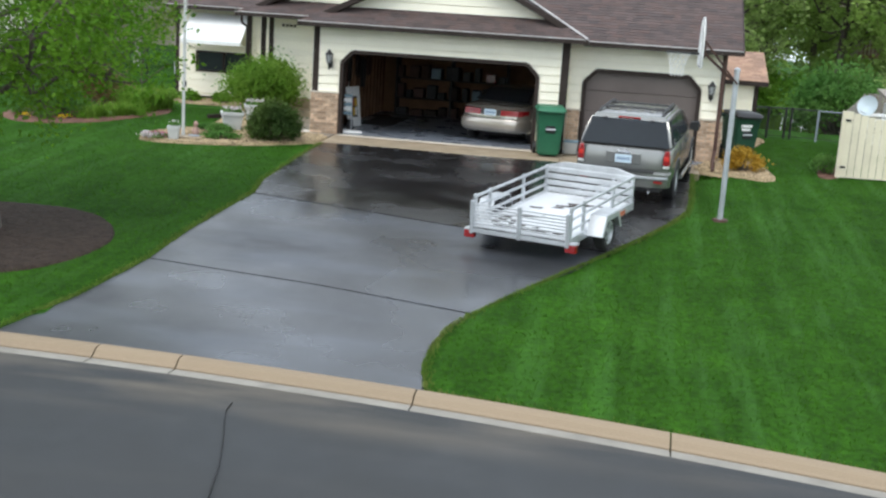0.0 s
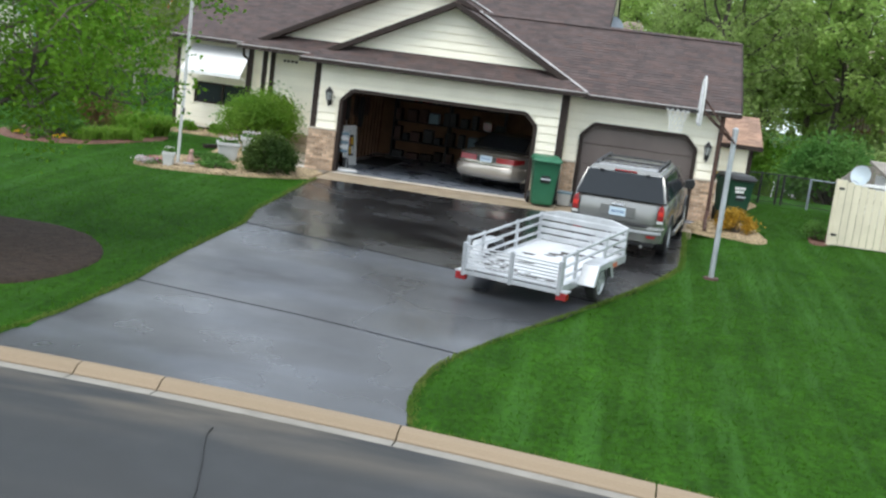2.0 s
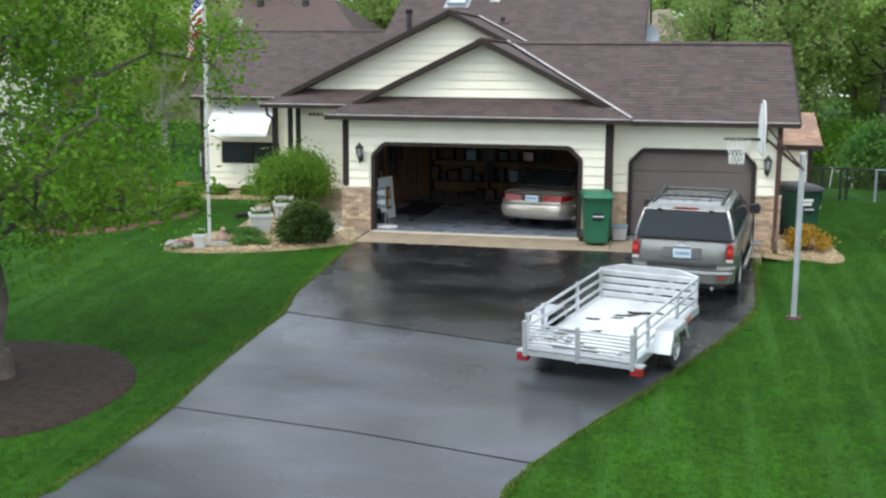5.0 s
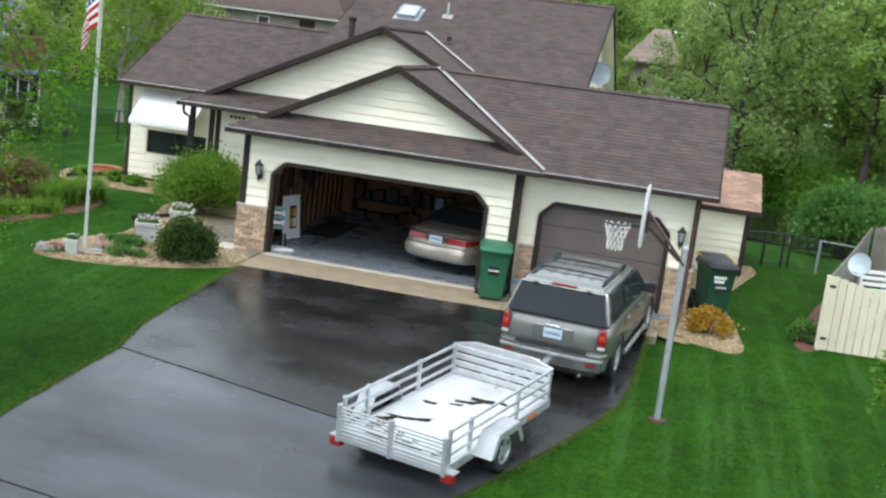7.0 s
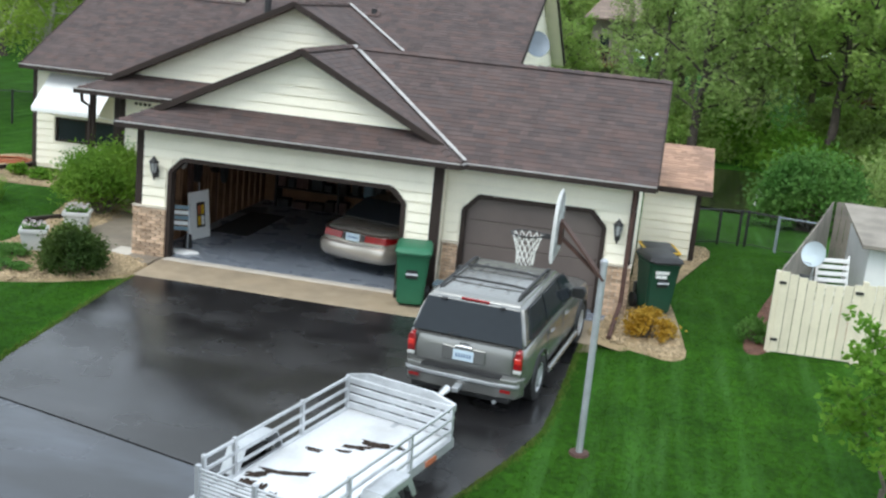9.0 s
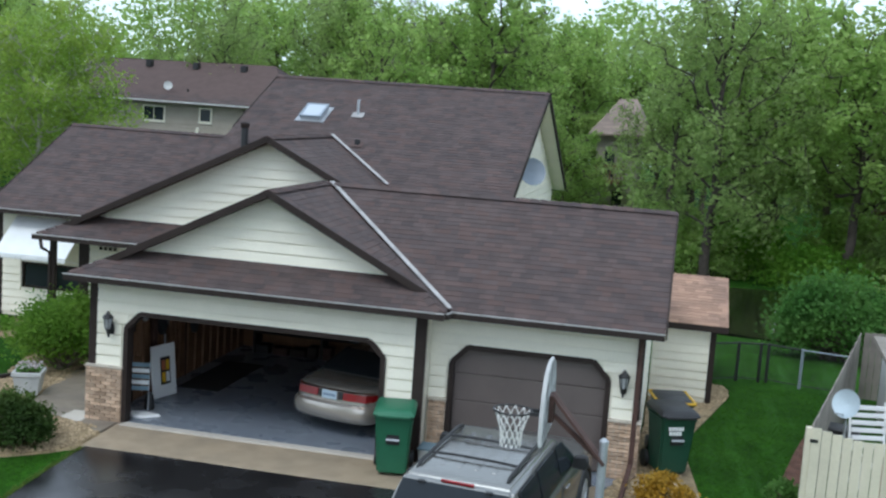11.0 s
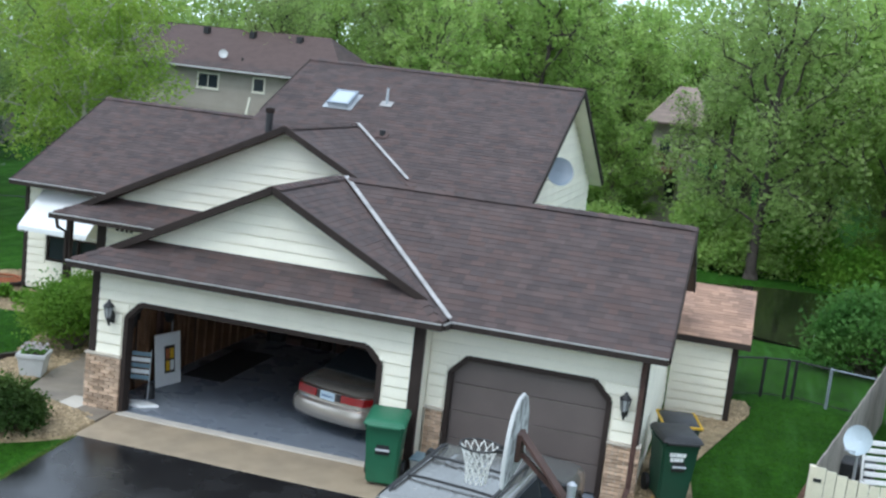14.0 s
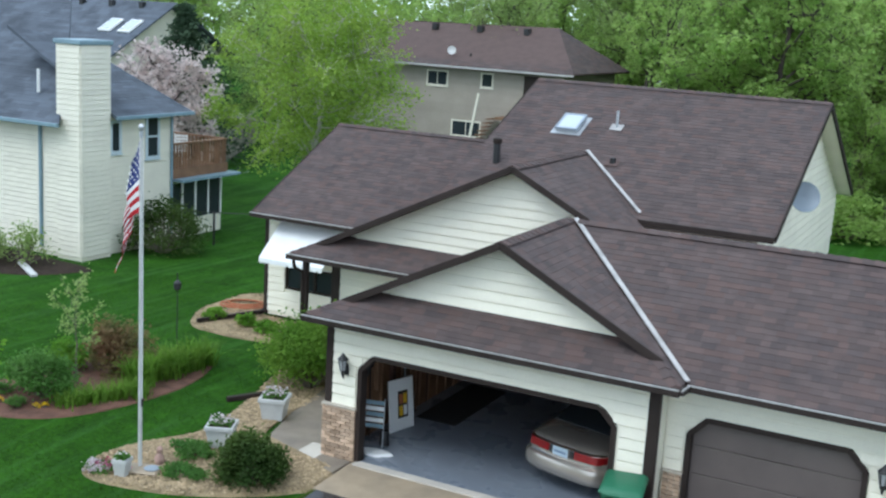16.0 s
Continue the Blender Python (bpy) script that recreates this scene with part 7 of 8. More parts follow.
spots = [(21.5, 36), (32, 33), (33, 28), (23, 41), (14, 40), (36, 37), (24.5, 34.5), (34, 22.5), (39, 26), (16.5, 45), (26, 44), (35, 44), (40, 32),
         (-9, 57), (-2, 52), (0.0, 60), (9.5, 60), (15, 55), (21, 52), (29, 52), (38, 50), (-15, 60), (-22, 64), (-30, 58), (-38, 52), (-46, 46), (-33, 44), (-41, 62), (-52, 56),
         (-27, 74), (-12, 74), (2, 74), (16, 72), (30, 66), (44, 42), (46, 56), (-60, 44), (-48, 36), (-20, 50), (-28, 38), (-7.5, 66), (11, 70), (24, 74), (40, 70), (-36, 76), (-52, 72)]
for i, (x, y) in enumerate(spots):
    k = rnd.choice((0, 1, 2, 4, 0, 2)) if y > 36 else rnd.choice((0, 2, 1, 4, 3))
    s = rnd.uniform(0.72, 1.0) if y < 48 else rnd.uniform(0.75, 1.05)
    c = copy_thing(kinds[k], at(x + rnd.uniform(-1, 1), y + rnd.uniform(-1, 1), -0.15, rnd.random() * 360))
    c.scale = (s, s, s * rnd.uniform(0.9, 1.08))
# far woods that close the view
fr = np.random.RandomState(9)
fx = fr.uniform(-120, 110, 2600)
fc = np.c_[fx, 84 + 10 * fr.rand(2600), fr.rand(2600) ** 0.8 * (14.5 + 2.5 * np.sin(fx * 0.13) + 1.5 * np.sin(fx * 0.41))]
fp = fc[fr.randint(0, 2600, 150000)] + fr.normal(size=(150000, 3)) * np.array([1.3, 1.0, 0.9])
tagged(new("far_woods", leaf_mesh("far_woods", fp, 0.26, LEAF_WOOD, 10)), "hazy green far woods beyond the back yards", "woods", kind="stuff")
# bushy floor of the woods
under = []
for i in range(4):
    under.append(shrub("underbrush", "tangled green underbrush at the pond's edge", at((10.5, 16.0, 21.0, 27.0)[i], (37.0, 36.0, 36.5, 35.0)[i], -0.1), 2.2, 1.6, 2.2, 5000, 0.11, (LEAF_WOOD, LEAF_B, LEAF_WOOD, LEAF_C)[i], 120 + i, lumps=40))
for i, (x, y) in enumerate(((3.0, 39), (13, 41), (19, 42), (32, 33), (36, 30), (30, 41), (0, 47), (-6, 50), (-12, 53), (40, 38), (9.5, 49), (12.5, 47), (-36, 40), (-42, 38), (-30, 52), (24.5, 36), (38, 27), (33, 21), (9.0, 38.5), (20.5, 38))):
    c = copy_thing(under[i % 4], at(x, y, -0.1, i * 77))
    c.scale = (1.2 + 0.3 * math.sin(i), 1.2, 1.0 + 0.5 * math.sin(i * 2.2) ** 2)
solo("water", Geo().extrude(smooth_loop([(8.0, 25.5), (11.5, 21.5), (18.0, 20.6), (27.0, 22.5), (30.0, 27.0), (25.0, 32.0), (16.0, 33.5), (9.5, 31.5)]), "z", -1.9, -0.98), POND, "dark still pond water under the trees", "pond", kind="structure")
heron = thing("wire_trellis", "white wire frame standing at the pond's edge", "garden frame", at(13.2, 22.2))
for k in range(5):
    part("bar", Geo().beam((0.12 * k, 0, 0.9 - 0.08 * k), (0.9 + 0.05 * k, 0.2, 0.5 - 0.05 * k), 0.02, 0.02), WHITE, heron)
part("leg", Geo().beam((0, 0, 0), (0.1, 0, 0.9), 0.03, 0.03), WHITE, heron)
part("leg", Geo().beam((0.9, 0.2, 0), (0.9, 0.2, 0.5), 0.03, 0.03), WHITE, heron)

# ---- small garden things ----
def planter(m, w, h, label, flowers):
    p = thing("planter", label, "planter", m, "planters")
    part("pot", Geo().loft([[(-s, -s, z), (s, -s, z), (s, s, z), (-s, s, z)] for s, z in ((w * 0.36, 0.0), (w * 0.46, h - 0.07))]), PLANTER, p, bevel=0.01)
    part("rim", Geo().box(-w / 2, w / 2, -w / 2, -w / 2 + 0.05, h - 0.08, h).box(-w / 2, w / 2, w / 2 - 0.05, w / 2, h - 0.08, h).box(-w / 2, -w / 2 + 0.05, -w / 2 + 0.05, w / 2 - 0.05, h - 0.08, h).box(w / 2 - 0.05, w / 2, -w / 2 + 0.05, w / 2 - 0.05, h - 0.08, h), PLANTER, p, bevel=0.006)
    part("soil", Geo().box(-w * 0.44, w * 0.44, -w * 0.44, w * 0.44, h - 0.1, h - 0.03), MULCH, p)
    r = np.random.RandomState(int(w * 100))
    for nm, cnt, mt, z0 in (("leaves", 160, LEAF_D, 0.0), ("flowers", flowers, PETAL_WHITE, 0.06)):
        q = np.c_[r.uniform(-w * 0.4, w * 0.4, cnt), r.uniform(-w * 0.4, w * 0.4, cnt), h + z0 + 0.07 * r.rand(cnt)]
        o = new(nm, leaf_mesh(nm, q, 0.035, mt, 3))
        o.parent = p


planter(at(-2.52, 0.95, 0.03, 20), 0.56, 0.46, "square pale planter of white flowers beside the walk", 70)
planter(at(-2.5, -0.78, 0.03, 25), 0.54, 0.44, "square pale planter of small flowers on the gravel", 60)
planter(at(-3.2, -2.68, 0.03, 15), 0.28, 0.32, "small pale pot at the flagpole's foot", 10)
shrub("petunias", "white and pink petunias at the bed edge", at(-3.72, -2.75, 0.03), 0.28, 0.2, 0.14, 420, 0.028, PETAL_WHITE, 90, category="flowers")
shrub("petunias", "crimson and pink petunias at the bed edge", at(-3.55, -2.62, 0.03), 0.3, 0.22, 0.15, 260, 0.026, PETAL_RED, 91, category="flowers")
shrub("bedding_plants", "low green bedding plants among the petunias", at(-3.62, -2.68, 0.03), 0.32, 0.24, 0.1, 500, 0.03, LEAF_D, 92, category="plant")
solo("garden_ornament", Geo().tube([(0, 0, 0), (0.01, 0, 0.05), (0, 0, 0.13), (0, 0.01, 0.2), (0, 0, 0.23), (0.015, 0, 0.29), (0.01, 0, 0.34)], [0.07, 0.09, 0.085, 0.05, 0.045, 0.06, 0.02], 12), STATUE, "small pinkish stone garden ornament in the gravel", "ornament", at(-2.95, -2.0, 0.03), smooth=True)
solo("bird_bath", Geo().tube([(0, 0, 0), (0, 0, 0.04), (0, 0, 0.06)], [0.08, 0.13, 0.14], 14), DISH_GREY, "low grey blue dish lying in the gravel", "dish", at(-2.86, -2.3, 0.03), smooth=True)
solo("flag_base_stone", Geo().box(-0.3, 0.3, -0.22, 0.22, 0, 0.04), CONCRETE, "flat stone slab at the flagpole's foot", "stone slab", at(-3.0, -2.35, 0.035, 20), bevel=0.02)
hose = Geo()
for k in range(3):
    hose.tube([((0.42 - 0.07 * k) * math.cos(a) * 1.6, (0.42 - 0.07 * k) * math.sin(a), 0.03 + 0.03 * k) for a in np.linspace(0, 6.28, 30)], 0.022, 6, cap=False)
solo("garden_hose", hose, TERRACOTTA, "coiled orange garden hose on the gravel", "hose", at(-8.5, 7.9, 0.04, 30), smooth=True)
solo("bed_edging", Geo().beam((-8.3, 5.6, 0.02), (-7.55, 7.3, 0.02), 0.09, 0.1).beam((-7.55, 7.3, 0.02), (-7.6, 7.9, 0.02), 0.09, 0.1), TRIM, "dark timber edging of the corner bed", "bed edging")
solo("bed_edging", Geo().beam((-3.9, 1.2, 0.04), (-3.3, 2.2, 0.05), 0.1, 0.1), TRIM, "dark timber edging by the round shrub", "bed edging")
feeder = thing("bird_feeder", "thin pole bird feeder behind the flagpole", "bird feeder", at(-7.2, 3.5))
part("pole", Geo().tube([(0, 0, 0), (0, 0, 1.9)], 0.012, 6), BLACK, feeder)
part("feeder", Geo().tube([(0, 0, 1.45), (0, 0, 1.5), (0, 0, 1.65), (0, 0, 1.72)], [0.02, 0.09, 0.09, 0.02], 10), BLACK, feeder)
condenser = solo("meter_box", Geo().box(-0.12, 0.12, -0.2, 0.2, 0.6, 1.1), GALVANISED, "grey meter box on the wing's end wall", "meter box", pose(-7.56, 7.9, 0), bevel=0.02)

# river stones on the gravel beds
def stones(name, outline, n, seed, label):
    r = random.Random(seed)
    g = Geo()
    xs_, ys_ = [p[0] for p in outline], [p[1] for p in outline]
    while n:
        x, y = r.uniform(min(xs_), max(xs_)), r.uniform(min(ys_), max(ys_))
        if not inside(x, y, outline):
            continue
        n -= 1
        s, t = r.uniform(0.022, 0.05), r.random() * 3
        z = ground_z(x, y) + 0.04
        c, q = math.cos(t) * s, math.sin(t) * s
        g.add([(x + c, y + q, z), (x - q * 0.7, y + c * 0.7, z), (x - c, y - q, z), (x + q * 0.7, y - c * 0.7, z), (x, y, z + s * 0.6), (x, y, z - s)],
              [(0, 1, 4), (1, 2, 4), (2, 3, 4), (3, 0, 4), (1, 0, 5), (2, 1, 5), (3, 2, 5), (0, 3, 5)])
    solo(name, g, STONE, label, "gravel", kind="stuff")


stones("river_stones", BED_FLAG, 5200, 1, "loose tan river stones in the front bed")
stones("river_stones", BED_SIDE, 3600, 2, "loose tan river stones beside the garage")
stones("river_stones", BED_HOSE, 1400, 3, "loose tan river stones at the house corner")

# ---- grass blades ----
def blades(name, pts, hgt, wid, mt, seed, label):
    r = np.random.RandomState(seed)
    n = len(pts)
    p = np.asarray(pts)
    a = r.rand(n) * 6.28
    d = np.c_[np.cos(a), np.sin(a), np.zeros(n)] * wid * (0.6 + 0.8 * r.rand(n))[:, None]
    top = p + np.c_[r.normal(size=(n, 2)) * hgt * 0.45, hgt * (0.5 + 0.8 * r.rand(n))]
    v = np.stack([p - d, p + d, top], 1).reshape(-1, 3)
    me = bpy.data.meshes.new(name)
    me.vertices.add(3 * n)
    me.vertices.foreach_set("co", v.ravel())
    me.loops.add(3 * n)
    me.loops.foreach_set("vertex_index", np.arange(3 * n))
    me.polygons.add(n)
    me.polygons.foreach_set("loop_start", np.arange(n) * 3)
    me.update(calc_edges=True)
    me.materials.append(mt)
    return tagged(new(name, me), label, "grass", kind="stuff")


BEDS = [BED_TREE, BED_FLAG, BED_SIDE, BED_ISLAND, BED_HOSE]


def in_loop(x, y, poly):
    c = np.zeros(len(x), bool)
    for (xa, ya), (xb, yb) in zip(poly, poly[1:] + poly[:1]):
        if ya != yb:
            c ^= ((ya > y) != (yb > y)) & (x < (xb - xa) * (y - ya) / (yb - ya) + xa)
    return c


r = np.random.RandomState(2)
gx_, gy_ = r.uniform(-13, 17, 230000), r.uniform(-17.3, 9.5, 230000)
curb = np.where(gx_ < 0, -15.74, np.where(gx_ < 14, -15.74 - 0.0108 * gx_ ** 2, -17.86 - 0.3 * (gx_ - 14)))
keep = gy_ > curb + 0.70
keep &= ~((gy_ > -15.6) & (gy_ < -1.2) & (gx_ > np.interp(gy_, *zip(*DRIVE_LEFT)) - 0.01) & (gx_ < np.interp(gy_, *zip(*DRIVE_RIGHT)) + 0.01))
keep &= ~((gx_ > -0.75) & (gx_ < 9.3) & (gy_ > -1.4)) & ~((gx_ > -7.5) & (gx_ < 9.3) & (gy_ > 4.3)) & ~((gx_ > -2.9) & (gx_ < -0.6) & (gy_ > -0.7))
for b in BEDS:
    keep &= ~in_loop(gx_, gy_, b)
gx_, gy_ = gx_[keep], gy_[keep]
d_ = np.clip(-gy_, 0, 15.4)
gz_ = np.where(gy_ < 0, -(0.053 * d_ + 0.00095 * d_ * d_), -0.015 * gy_) - 0.004
pts = np.c_[gx_, gy_, gz_]
blades("lawn_grass", pts, 0.034, 0.008, BLADE, 3, "short mown green grass blades")
pts = []
for y in np.arange(-15.2, -1.4, 0.004):
    for e, s in ((drive_left(y), -1), (drive_right(y), 1)):
        x = e + s * abs(r.normal(0, 0.06))
        pts.append((x, y + r.normal(0, 0.01), ground_z(x, y)))
for x in np.arange(-13, 16, 0.003):
    if not -0.3 < x < 5.25:
        y = street_edge(x) + 0.70 + abs(r.normal(0, 0.07))
        pts.append((x, y, ground_z(x, y) - 0.01))
blades("edge_grass", pts, 0.045, 0.008, DRY_BLADE, 4, "longer straw-tinged grass along the paved edges")

# ---- neighbouring houses ----
def plain_window(parent, x0, x1, z0, z1, axis, plane, out, frame_mat, cross=True):
    """A framed window on a wall: frame, sill, panes."""
    def bx(a, b, c, d, o0, o1):
        lo, hi = sorted((plane + out * o0, plane + out * o1))
        return (a, b, lo, hi, c, d) if axis == "x" else (lo, hi, a, b, c, d)
    t = 0.09
    fr = Geo()
    for a, b, c, d in ((x0 - t, x1 + t, z1, z1 + t), (x0 - t, x1 + t, z0 - t, z0), (x0 - t, x0, z0, z1), (x1, x1 + t, z0, z1)):
        fr.box(*bx(a, b, c, d, 0.0, 0.075))
    w = part("window", fr, frame_mat, parent, "framed window")
    mid = (x0 + x1) / 2
    halves = ((x0, mid - 0.02), (mid + 0.02, x1)) if cross else ((x0, x1),)
    for a, b in halves:
        part("pane", Geo().box(*bx(a, b, z0, z1, 0.03, 0.045)), WINDOW_GLASS, w)
    if cross:
        part("mullion", Geo().box(*bx(mid - 0.02, mid + 0.02, z0, z1, 0.0, 0.065)), frame_mat, w)
    part("sill", Geo().box(*bx(x0 - 0.12, x1 + 0.12, z0 - 0.14, z0 - t - 0.004, 0.0, 0.1)), frame_mat, w)


nb = thing("neighbour_house", "pale sided two-storey house with blue trim, tall chimney and deck", "house")
nw = part("wall", Geo().box(-27.0, -16.0, 9.6, 13.6, -0.2, 4.45), SIDING_FAR, nb)
board_wall(nw, SIDING_FAR, lambda z: [(9.62, 13.55)], 0.0, 4.4, "y", -16.0, 1, 0.16, True, 0.008)
board_wall(nw, SIDING_FAR, lambda z: [(-24.0, -16.02)], 0.0, 4.3, "x", 9.6, -1, 0.16, True, 0.008)
fw = part("wall", Geo().box(-26.0, -16.77, 9.2, 9.58, -0.2, 4.3), SIDING_FAR, nb)
board_wall(fw, SIDING_FAR, lambda z: [(-25.9, -16.8)], 0.0, 4.25, "x", 9.2, -1, 0.16, True, 0.008)
ch = part("chimney", Geo().box(-16.75, -15.75, 9.05, 10.35, -0.2, 6.65), SIDING_FAR, nb, "tall sided chimney")
board_wall(ch, SIDING_FAR, lambda z: [(9.07, 10.33)], 0.0, 6.6, "y", -15.75, 1, 0.16, True, 0.008)
board_wall(ch, SIDING_FAR, lambda z: [(-16.73, -15.77)], 0.0, 6.6, "x", 9.05, -1, 0.16, True, 0.008)
part("chimney_cap", Geo().box(-16.82, -15.68, 8.98, 10.42, 6.65, 6.8), BLUE_TRIM, ch, bevel=0.02)
part("downspout", Geo().tube([(-17.55, 9.12, 4.2), (-17.55, 9.12, 0.1)], 0.06, 8), BLUE_TRIM, nb)
part("downspout", Geo().tube([(-15.93, 13.5, 4.3), (-15.93, 13.5, 0.1)], 0.05, 8), BLUE_TRIM, nb)
roof_plane(nb, [(-15.55, 10.36, 4.42), (-15.55, 14.1, 4.42), (-19.5, 12.5, 6.6), (-20.3, 10.36, 7.04)], SHINGLES_BLUE, rise=0.17, tab=0.5)
roof_plane(nb, [(-27.0, 8.7, 4.22), (-16.3, 8.7, 4.22), (-18.0, 10.8, 5.5), (-22.0, 15.0, 8.6), (-27.0, 15.0, 8.6)], SHINGLES_BLUE, rise=0.17, tab=0.5)
roof_plane(nb, [(-15.55, 14.1, 4.42), (-27.0, 14.1, 4.42), (-27.0, 12.5, 6.6), (-19.5, 12.5, 6.6)], SHINGLES_BLUE, rise=0.17, tab=0.5)
part("gutter", Geo().box(-15.58, -15.46, 10.38, 14.15, 4.30, 4.42), BLUE_TRIM, nb, bevel=0.01)
part("gutter", Geo().box(-27.0, -16.3, 8.6, 8.71, 4.1, 4.22), BLUE_TRIM, nb, bevel=0.01)
plain_window(nb, 10.62, 10.95, 3.25, 4.15, "y", -16.0, 1, PALE_TRIM, False)
plain_window(nb, 12.3, 12.8, 2.95, 4.3, "y", -16.0, 1, PALE_TRIM, False)
part("window_rail", Geo().box(-15.96, -15.93, 12.3, 12.8, 3.58, 3.64), PALE_TRIM, nb)
vent = part("roof_vent", Geo().tube([(-18.2, 9.7, 5.0), (-18.2, 9.7, 5.75)], 0.05, 8), WHITE, nb)
deck = part("deck", Geo().box(-19.0, -16.1, 13.65, 16.7, 2.15, 2.3), DECK, nb, "brown stained raised deck")
for k in range(20):
    y = 13.7 + k * 0.157
    part("baluster", Geo().box(-16.16, -16.11, y, y + 0.06, 2.3, 3.2), DECK, deck)
for k in range(16):
    x = -18.9 + k * 0.18
    part("baluster", Geo().box(x, x + 0.06, 16.62, 16.68, 2.3, 3.2), DECK, deck)
part("deck_rail", Geo().box(-16.2, -16.06, 13.62, 16.72, 3.2, 3.26).box(-19.0, -16.2, 16.6, 16.72, 3.2, 3.26), DECK, deck)
part("deck_fascia", Geo().box(-16.09, -16.03, 13.62, 16.75, 2.0, 2.35), DECK, deck)
part("canopy", Geo().box(-17.5, -15.6, 13.7, 17.0, 1.93, 2.02), BLUE_TRIM, nb, "blue porch canopy under the deck")
sun_ = part("sunroom", Geo().box(-18.9, -16.2, 13.7, 16.6, -0.2, 0.45).box(-18.9, -16.2, 13.7, 16.6, 1.8, 1.92), SIDING_FAR, nb, "glazed sunroom below the deck")
for k in range(5):
    y = 13.7 + k * 0.725
    part("frame_post", Geo().box(-16.28, -16.2, y - 0.04, y + 0.04, 0.455, 1.795), WHITE, sun_)
for k in range(4):
    y = 13.74 + k * 0.725
    part("pane", Geo().box(-16.25, -16.23, y + 0.01, y + 0.635, 0.455, 1.795), WINDOW_GLASS, sun_)
for k in range(2):
    dc = thing("deck_chair", "white slatted chair on the neighbour's deck", "chair", pose(-17.3, 14.5 + 1.0 * k, 2.3, 0, 0, 20), "deck chairs")
    for j in range(5):
        part("slat", Geo().box(-0.25, 0.25, 0.2, 0.23, 0.5 + 0.11 * j, 0.57 + 0.11 * j), WHITE, dc)
    part("seat", Geo().box(-0.25, 0.25, -0.25, 0.2, 0.42, 0.46), WHITE, dc)
    for x, y in ((-0.23, -0.23), (0.23, -0.23), (-0.23, 0.2), (0.23, 0.2)):
        part("leg", Geo().box(x - 0.02, x + 0.02, y - 0.02, y + 0.02, 0, 0.42 if y < 0 else 1.05), WHITE, dc)
splash = solo("splash_block", Geo().beam((-16.6, 7.4, 0.0), (-15.2, 6.6, -0.05), 0.2, 0.06), PLANTER, "pale downspout leader on the neighbour's lawn", "downspout leader")

far = thing("far_house", "far house with a slate roof and two skylights", "house")
part("wall", Geo().box(-50, -36.2, 32, 40, -0.3, 4.9), SIDING_FAR, far)
roof_plane(far, [(-50.5, 31.4, 4.9), (-35.6, 31.4, 4.9), (-35.6, 37.0, 8.0), (-50.5, 37.0, 8.0)], SHINGLES_BLUE, rise=0.3, tab=0.9)
roof_plane(far, [(-35.6, 42.6, 4.9), (-50.5, 42.6, 4.9), (-50.5, 37.0, 8.0), (-35.6, 37.0, 8.0)], SHINGLES_BLUE, rise=0.3, tab=0.9)
part("gable", Geo().extrude([(32.0, 4.85), (42.0, 4.85), (37.0, 7.7)], "x", -36.4, -36.2), SIDING_FAR, far)
for k in range(2):
    m = pose(-38.2 + 1.5 * k, 34.2, 4.9 + 0.5536 * 2.8 + 0.03, math.degrees(math.atan(0.5536)), 0, 0)
    sl = part("skylight", Geo().box(-0.45, 0.45, -0.7, 0.7, 0, 0.12, m), WHITE, far, bevel=0.02)
    part("pane", Geo().box(-0.36, 0.36, -0.6, 0.6, 0.125, 0.14, m), bpy.data.materials["skylight glass"], sl)
for k in range(5):
    part("ridge_vent", Geo().box(-47.5 + 2.4 * k, -47.2 + 2.4 * k, 36.2, 36.5, 7.5, 7.95), BLACK, far)

bh = thing("back_house", "taupe sided two-storey house with brown roof behind the yard", "house")
bw = part("wall", Geo().box(-27.0, -12.9, 43.0, 51.5, -1.3, 5.4), SIDING_TAUPE, bh)
board_wall(bw, SIDING_TAUPE, lambda z: [(-26.95, -12.95)], -1.0, 5.35, "x", 43.0, -1, 0.22, True, 0.01)
roof_plane(bh, [(-27.6, 42.4, 5.3), (-12.25, 42.4, 5.42), (-15.3, 47.4, 7.85), (-27.6, 47.4, 7.7)], SHINGLES, rise=0.22, tab=0.6)
roof_plane(bh, [(-12.25, 42.4, 5.42), (-12.25, 52.4, 5.42), (-15.3, 47.4, 7.85)], SHINGLES, rise=0.22, tab=0.6)
roof_plane(bh, [(-12.25, 52.4, 5.42), (-27.6, 52.4, 5.3), (-27.6, 47.4, 7.7), (-15.3, 47.4, 7.85)], SHINGLES, rise=0.22, tab=0.6)
part("gutter", Geo().box(-27.6, -12.2, 42.27, 42.39, 5.26, 5.36), GUTTER, bh, "pale gutter")
plain_window(bh, -21.6, -20.35, 4.2, 4.95, "x", 43.0, -1, SIDING_FAR)
plain_window(bh, -18.05, -17.42, 4.3, 5.0, "x", 43.0, -1, SIDING_FAR, False)
plain_window(bh, -19.8, -18.05, 1.35, 2.15, "x", 43.0, -1, SIDING_FAR)
part("back_door", Geo().box(-15.4, -14.4, 42.93, 42.99, 3.0, 5.1), TRIM, bh, "dark back door")
stair = part("stair", Geo().box(-16.6, -14.2, 41.8, 42.9, 2.55, 2.7), DECK, bh, "wooden landing and stair")
for k in range(13):
    part("tread", Geo().box(-17.0 - 0.16 * k - 0.2, -17.0 - 0.16 * k + 0.14, 41.9, 42.85, 2.5 - 0.24 * k, 2.55 - 0.24 * k), DECK, stair)
for y in (41.85,):
    part("handrail", Geo().beam((-17.7, y, 3.95), (-18.1, y, 1.5), 0.08, 0.14), SIDING_FAR, stair)
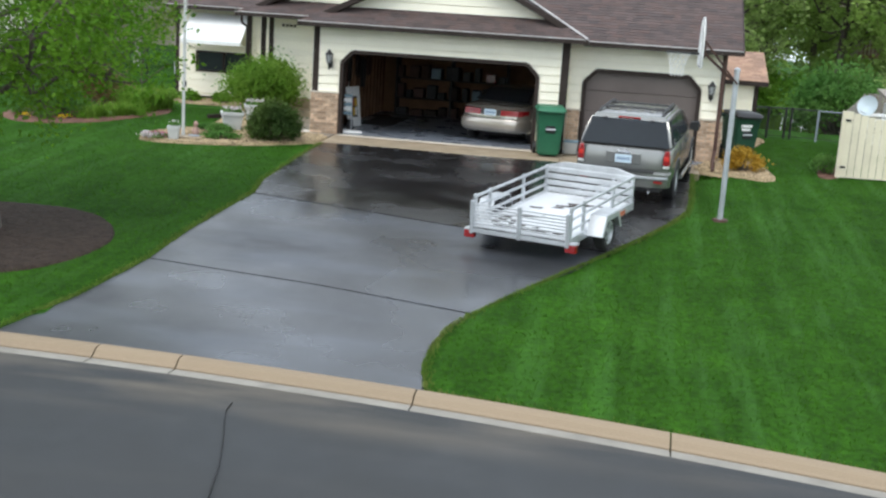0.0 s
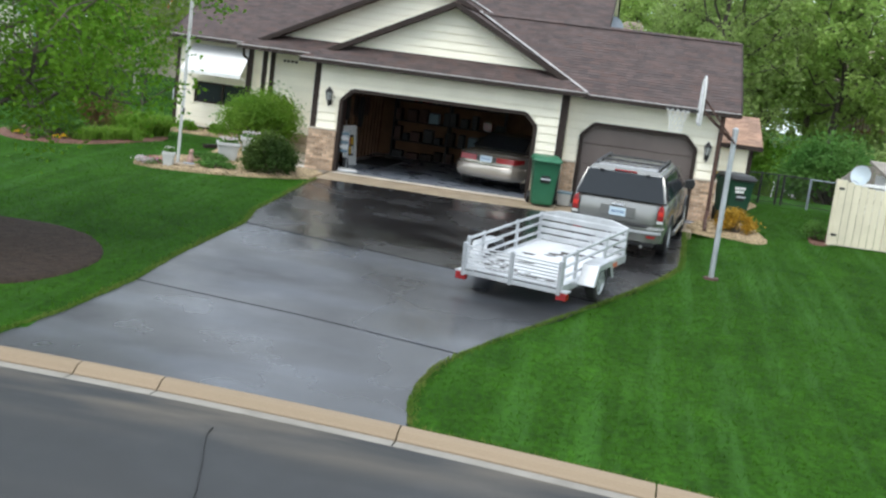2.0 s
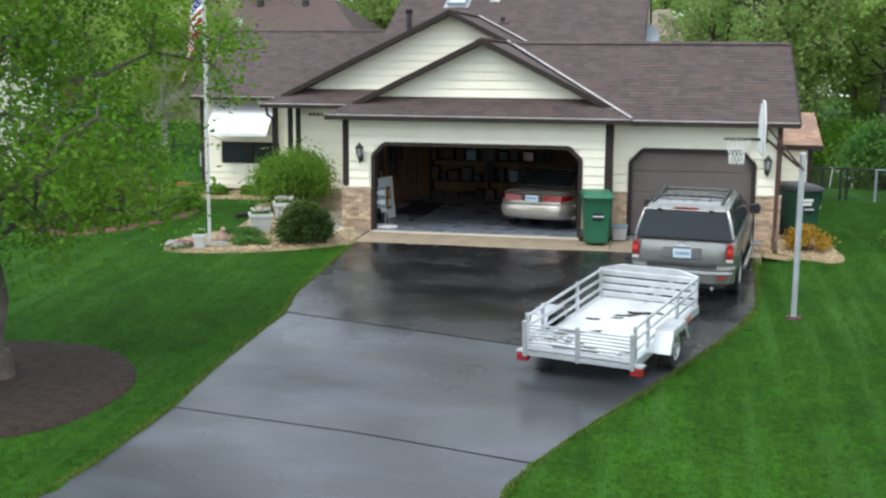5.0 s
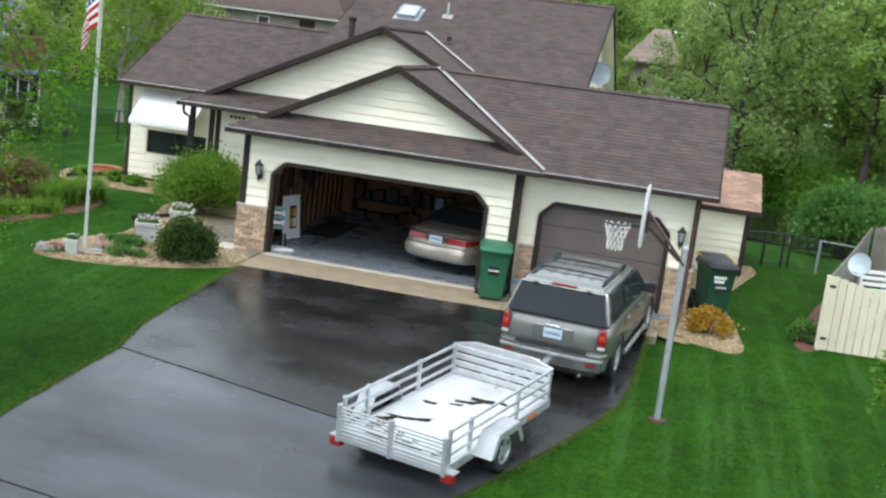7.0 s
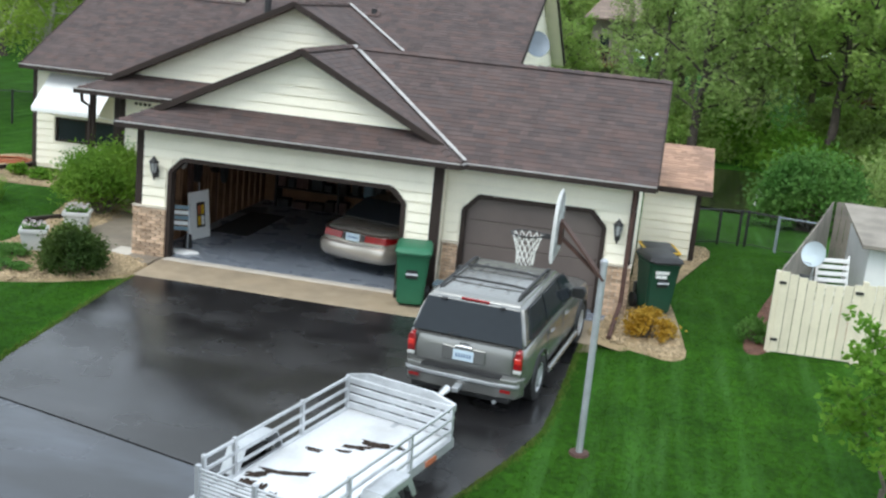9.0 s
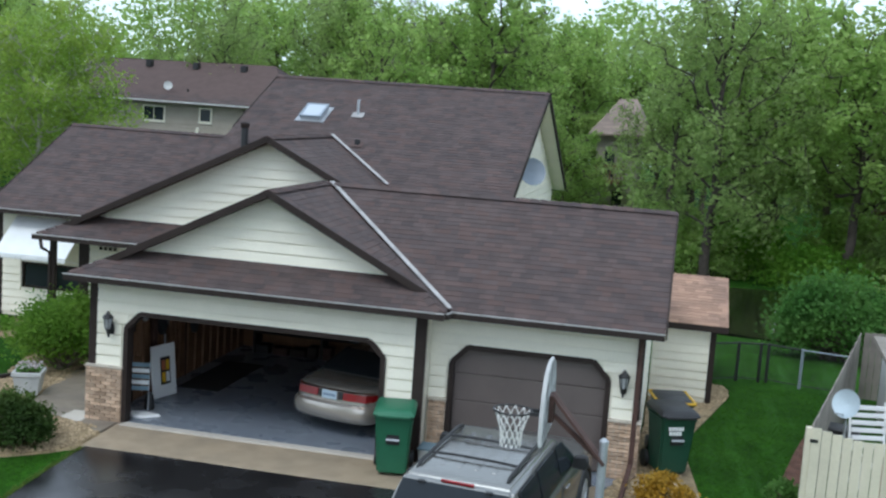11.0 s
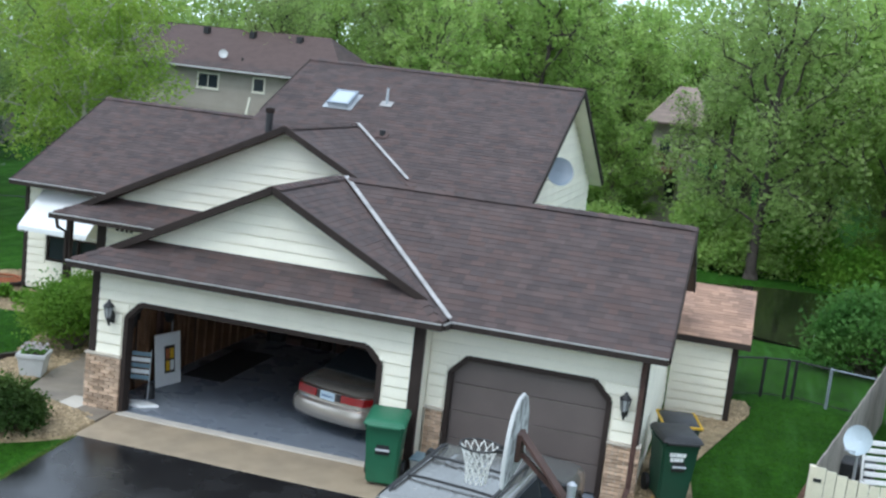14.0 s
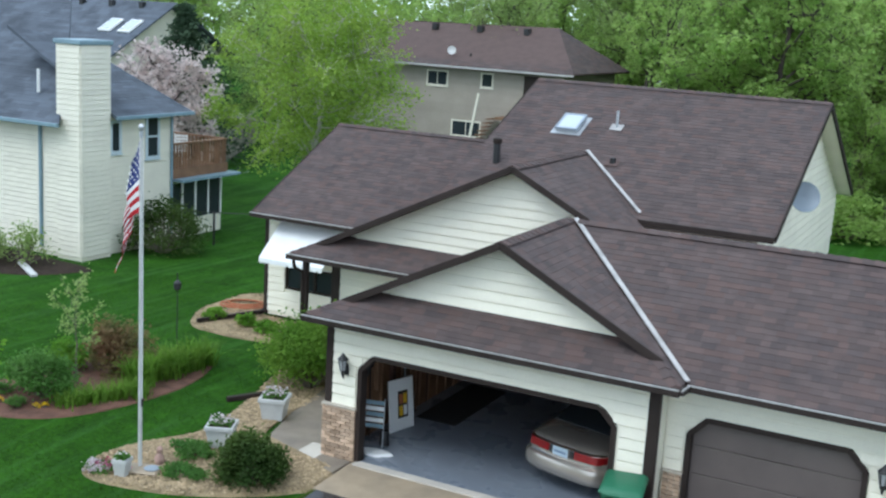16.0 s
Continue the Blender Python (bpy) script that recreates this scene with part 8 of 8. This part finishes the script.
bd = part("satellite_dish", dish_bowl((-20.3, 43.3, 6.2), (0.3, -0.9, 0.3), 0.26), PLANTER, bh, "small pale roof dish", smooth=True)
for k in range(3):
    part("roof_vent", Geo().box(-23.3 + 3.1 * k, -22.95 + 3.1 * k, 46.3, 46.7, 7.3, 7.72), BLACK, bh, bevel=0.02)
part("vent_pipe", Geo().tube([(-19.2, 43.6, 5.5), (-19.2, 43.6, 6.1)], 0.06, 8), BLACK, bh)

rh = thing("hillside_house", "tan house with rose brown roof and wooden balcony among the trees", "house")
part("wall", Geo().box(4.4, 6.85, 50.2, 58, -1.4, 5.2), SIDING_TAUPE, rh)
roof_plane(rh, [(3.85, 58.5, 5.15), (3.85, 49.6, 5.15), (5.35, 53.5, 7.35)], SHINGLES_ROSE, rise=0.25, tab=0.7)
roof_plane(rh, [(3.85, 49.6, 5.15), (7.5, 49.6, 5.25), (6.4, 53.5, 7.4), (5.35, 53.5, 7.35)], SHINGLES_ROSE, rise=0.25, tab=0.7)
roof_plane(rh, [(7.5, 49.6, 5.25), (7.5, 58.5, 5.25), (6.4, 53.5, 7.4)], SHINGLES_ROSE, rise=0.25, tab=0.7)
bal = part("balcony", Geo().box(4.5, 6.3, 48.6, 50.15, 2.3, 2.45), DECK, rh, "orange brown wooden balcony")
for k in range(9):
    part("baluster", Geo().box(4.52 + k * 0.21, 4.6 + k * 0.21, 48.62, 48.7, 2.45, 3.3), DECK, bal)
part("handrail", Geo().box(4.5, 6.3, 48.58, 48.74, 3.3, 3.4), DECK, bal)
plain_window(rh, 5.5, 6.1, 0.5, 1.8, "x", 50.2, -1, SIDING_TAUPE, False)
plain_window(rh, 4.9, 5.5, 2.6, 4.2, "x", 50.2, -1, SIDING_TAUPE, False)

rb = thing("brown_house", "brown house with wooden balcony behind the trees", "house")
part("wall", Geo().box(19.5, 30.0, 47.0, 55.0, -1.4, 4.6), SIDING_TAUPE, rb)
roof_plane(rb, [(18.8, 46.3, 4.5), (30.6, 46.3, 4.5), (30.6, 51.0, 7.2), (18.8, 51.0, 7.2)], SHINGLES_ROSE, rise=0.25, tab=0.7)
roof_plane(rb, [(30.6, 55.7, 4.5), (18.8, 55.7, 4.5), (18.8, 51.0, 7.2), (30.6, 51.0, 7.2)], SHINGLES_ROSE, rise=0.25, tab=0.7)
plain_window(rb, 20.5, 22.0, 0.2, 1.8, "x", 47.0, -1, SIDING_FAR)
bal = part("balcony", Geo().box(20.0, 23.0, 45.6, 46.95, 1.95, 2.1), DECK, rb, "wooden balcony")
for k in range(14):
    part("baluster", Geo().box(20.05 + k * 0.22, 20.12 + k * 0.22, 45.62, 45.69, 2.1, 2.95), DECK, bal)

# board fence between the back yards, far chain-link corner
bf = thing("back_fence", "weathered grey board fence between the back yards", "fence")
for k in range(70):
    x, y = -26.4 - 0.085 * k, 29.0 + 0.17 * k
    part("fence_board", Geo().box(-0.09, 0.09, -0.012, 0.012, -0.4, 1.45, pose(x, y, 0, 0, 0, 116.6)), FENCE_GREY, bf)
lf = thing("side_fence", "low black chain-link fence beside the neighbour's sunroom", "fence")
lp = [(-16.2, 13.2), (-14.6, 14.2), (-13.0, 15.2), (-12.2, 15.6), (-10.4, 15.0)]
for (xa, ya), (xb, yb) in zip(lp, lp[1:]):
    part("post", Geo().tube([(xb, yb, -0.3), (xb, yb, 1.0)], 0.04, 8), BLACK, lf)
    part("rail", Geo().tube([(xa, ya, 0.95), (xb, yb, 0.95)], 0.018, 6), BLACK, lf)
tower = solo("radio_mast", Geo().tube([(0, 0, 0), (0, 0, 42)], 0.16, 6).tube([(1.0, 0, 0), (1.0, 0, 36)], 0.1, 6), GALVANISED, "thin grey radio mast far beyond the trees", "mast", pose(-62, 150, -1))
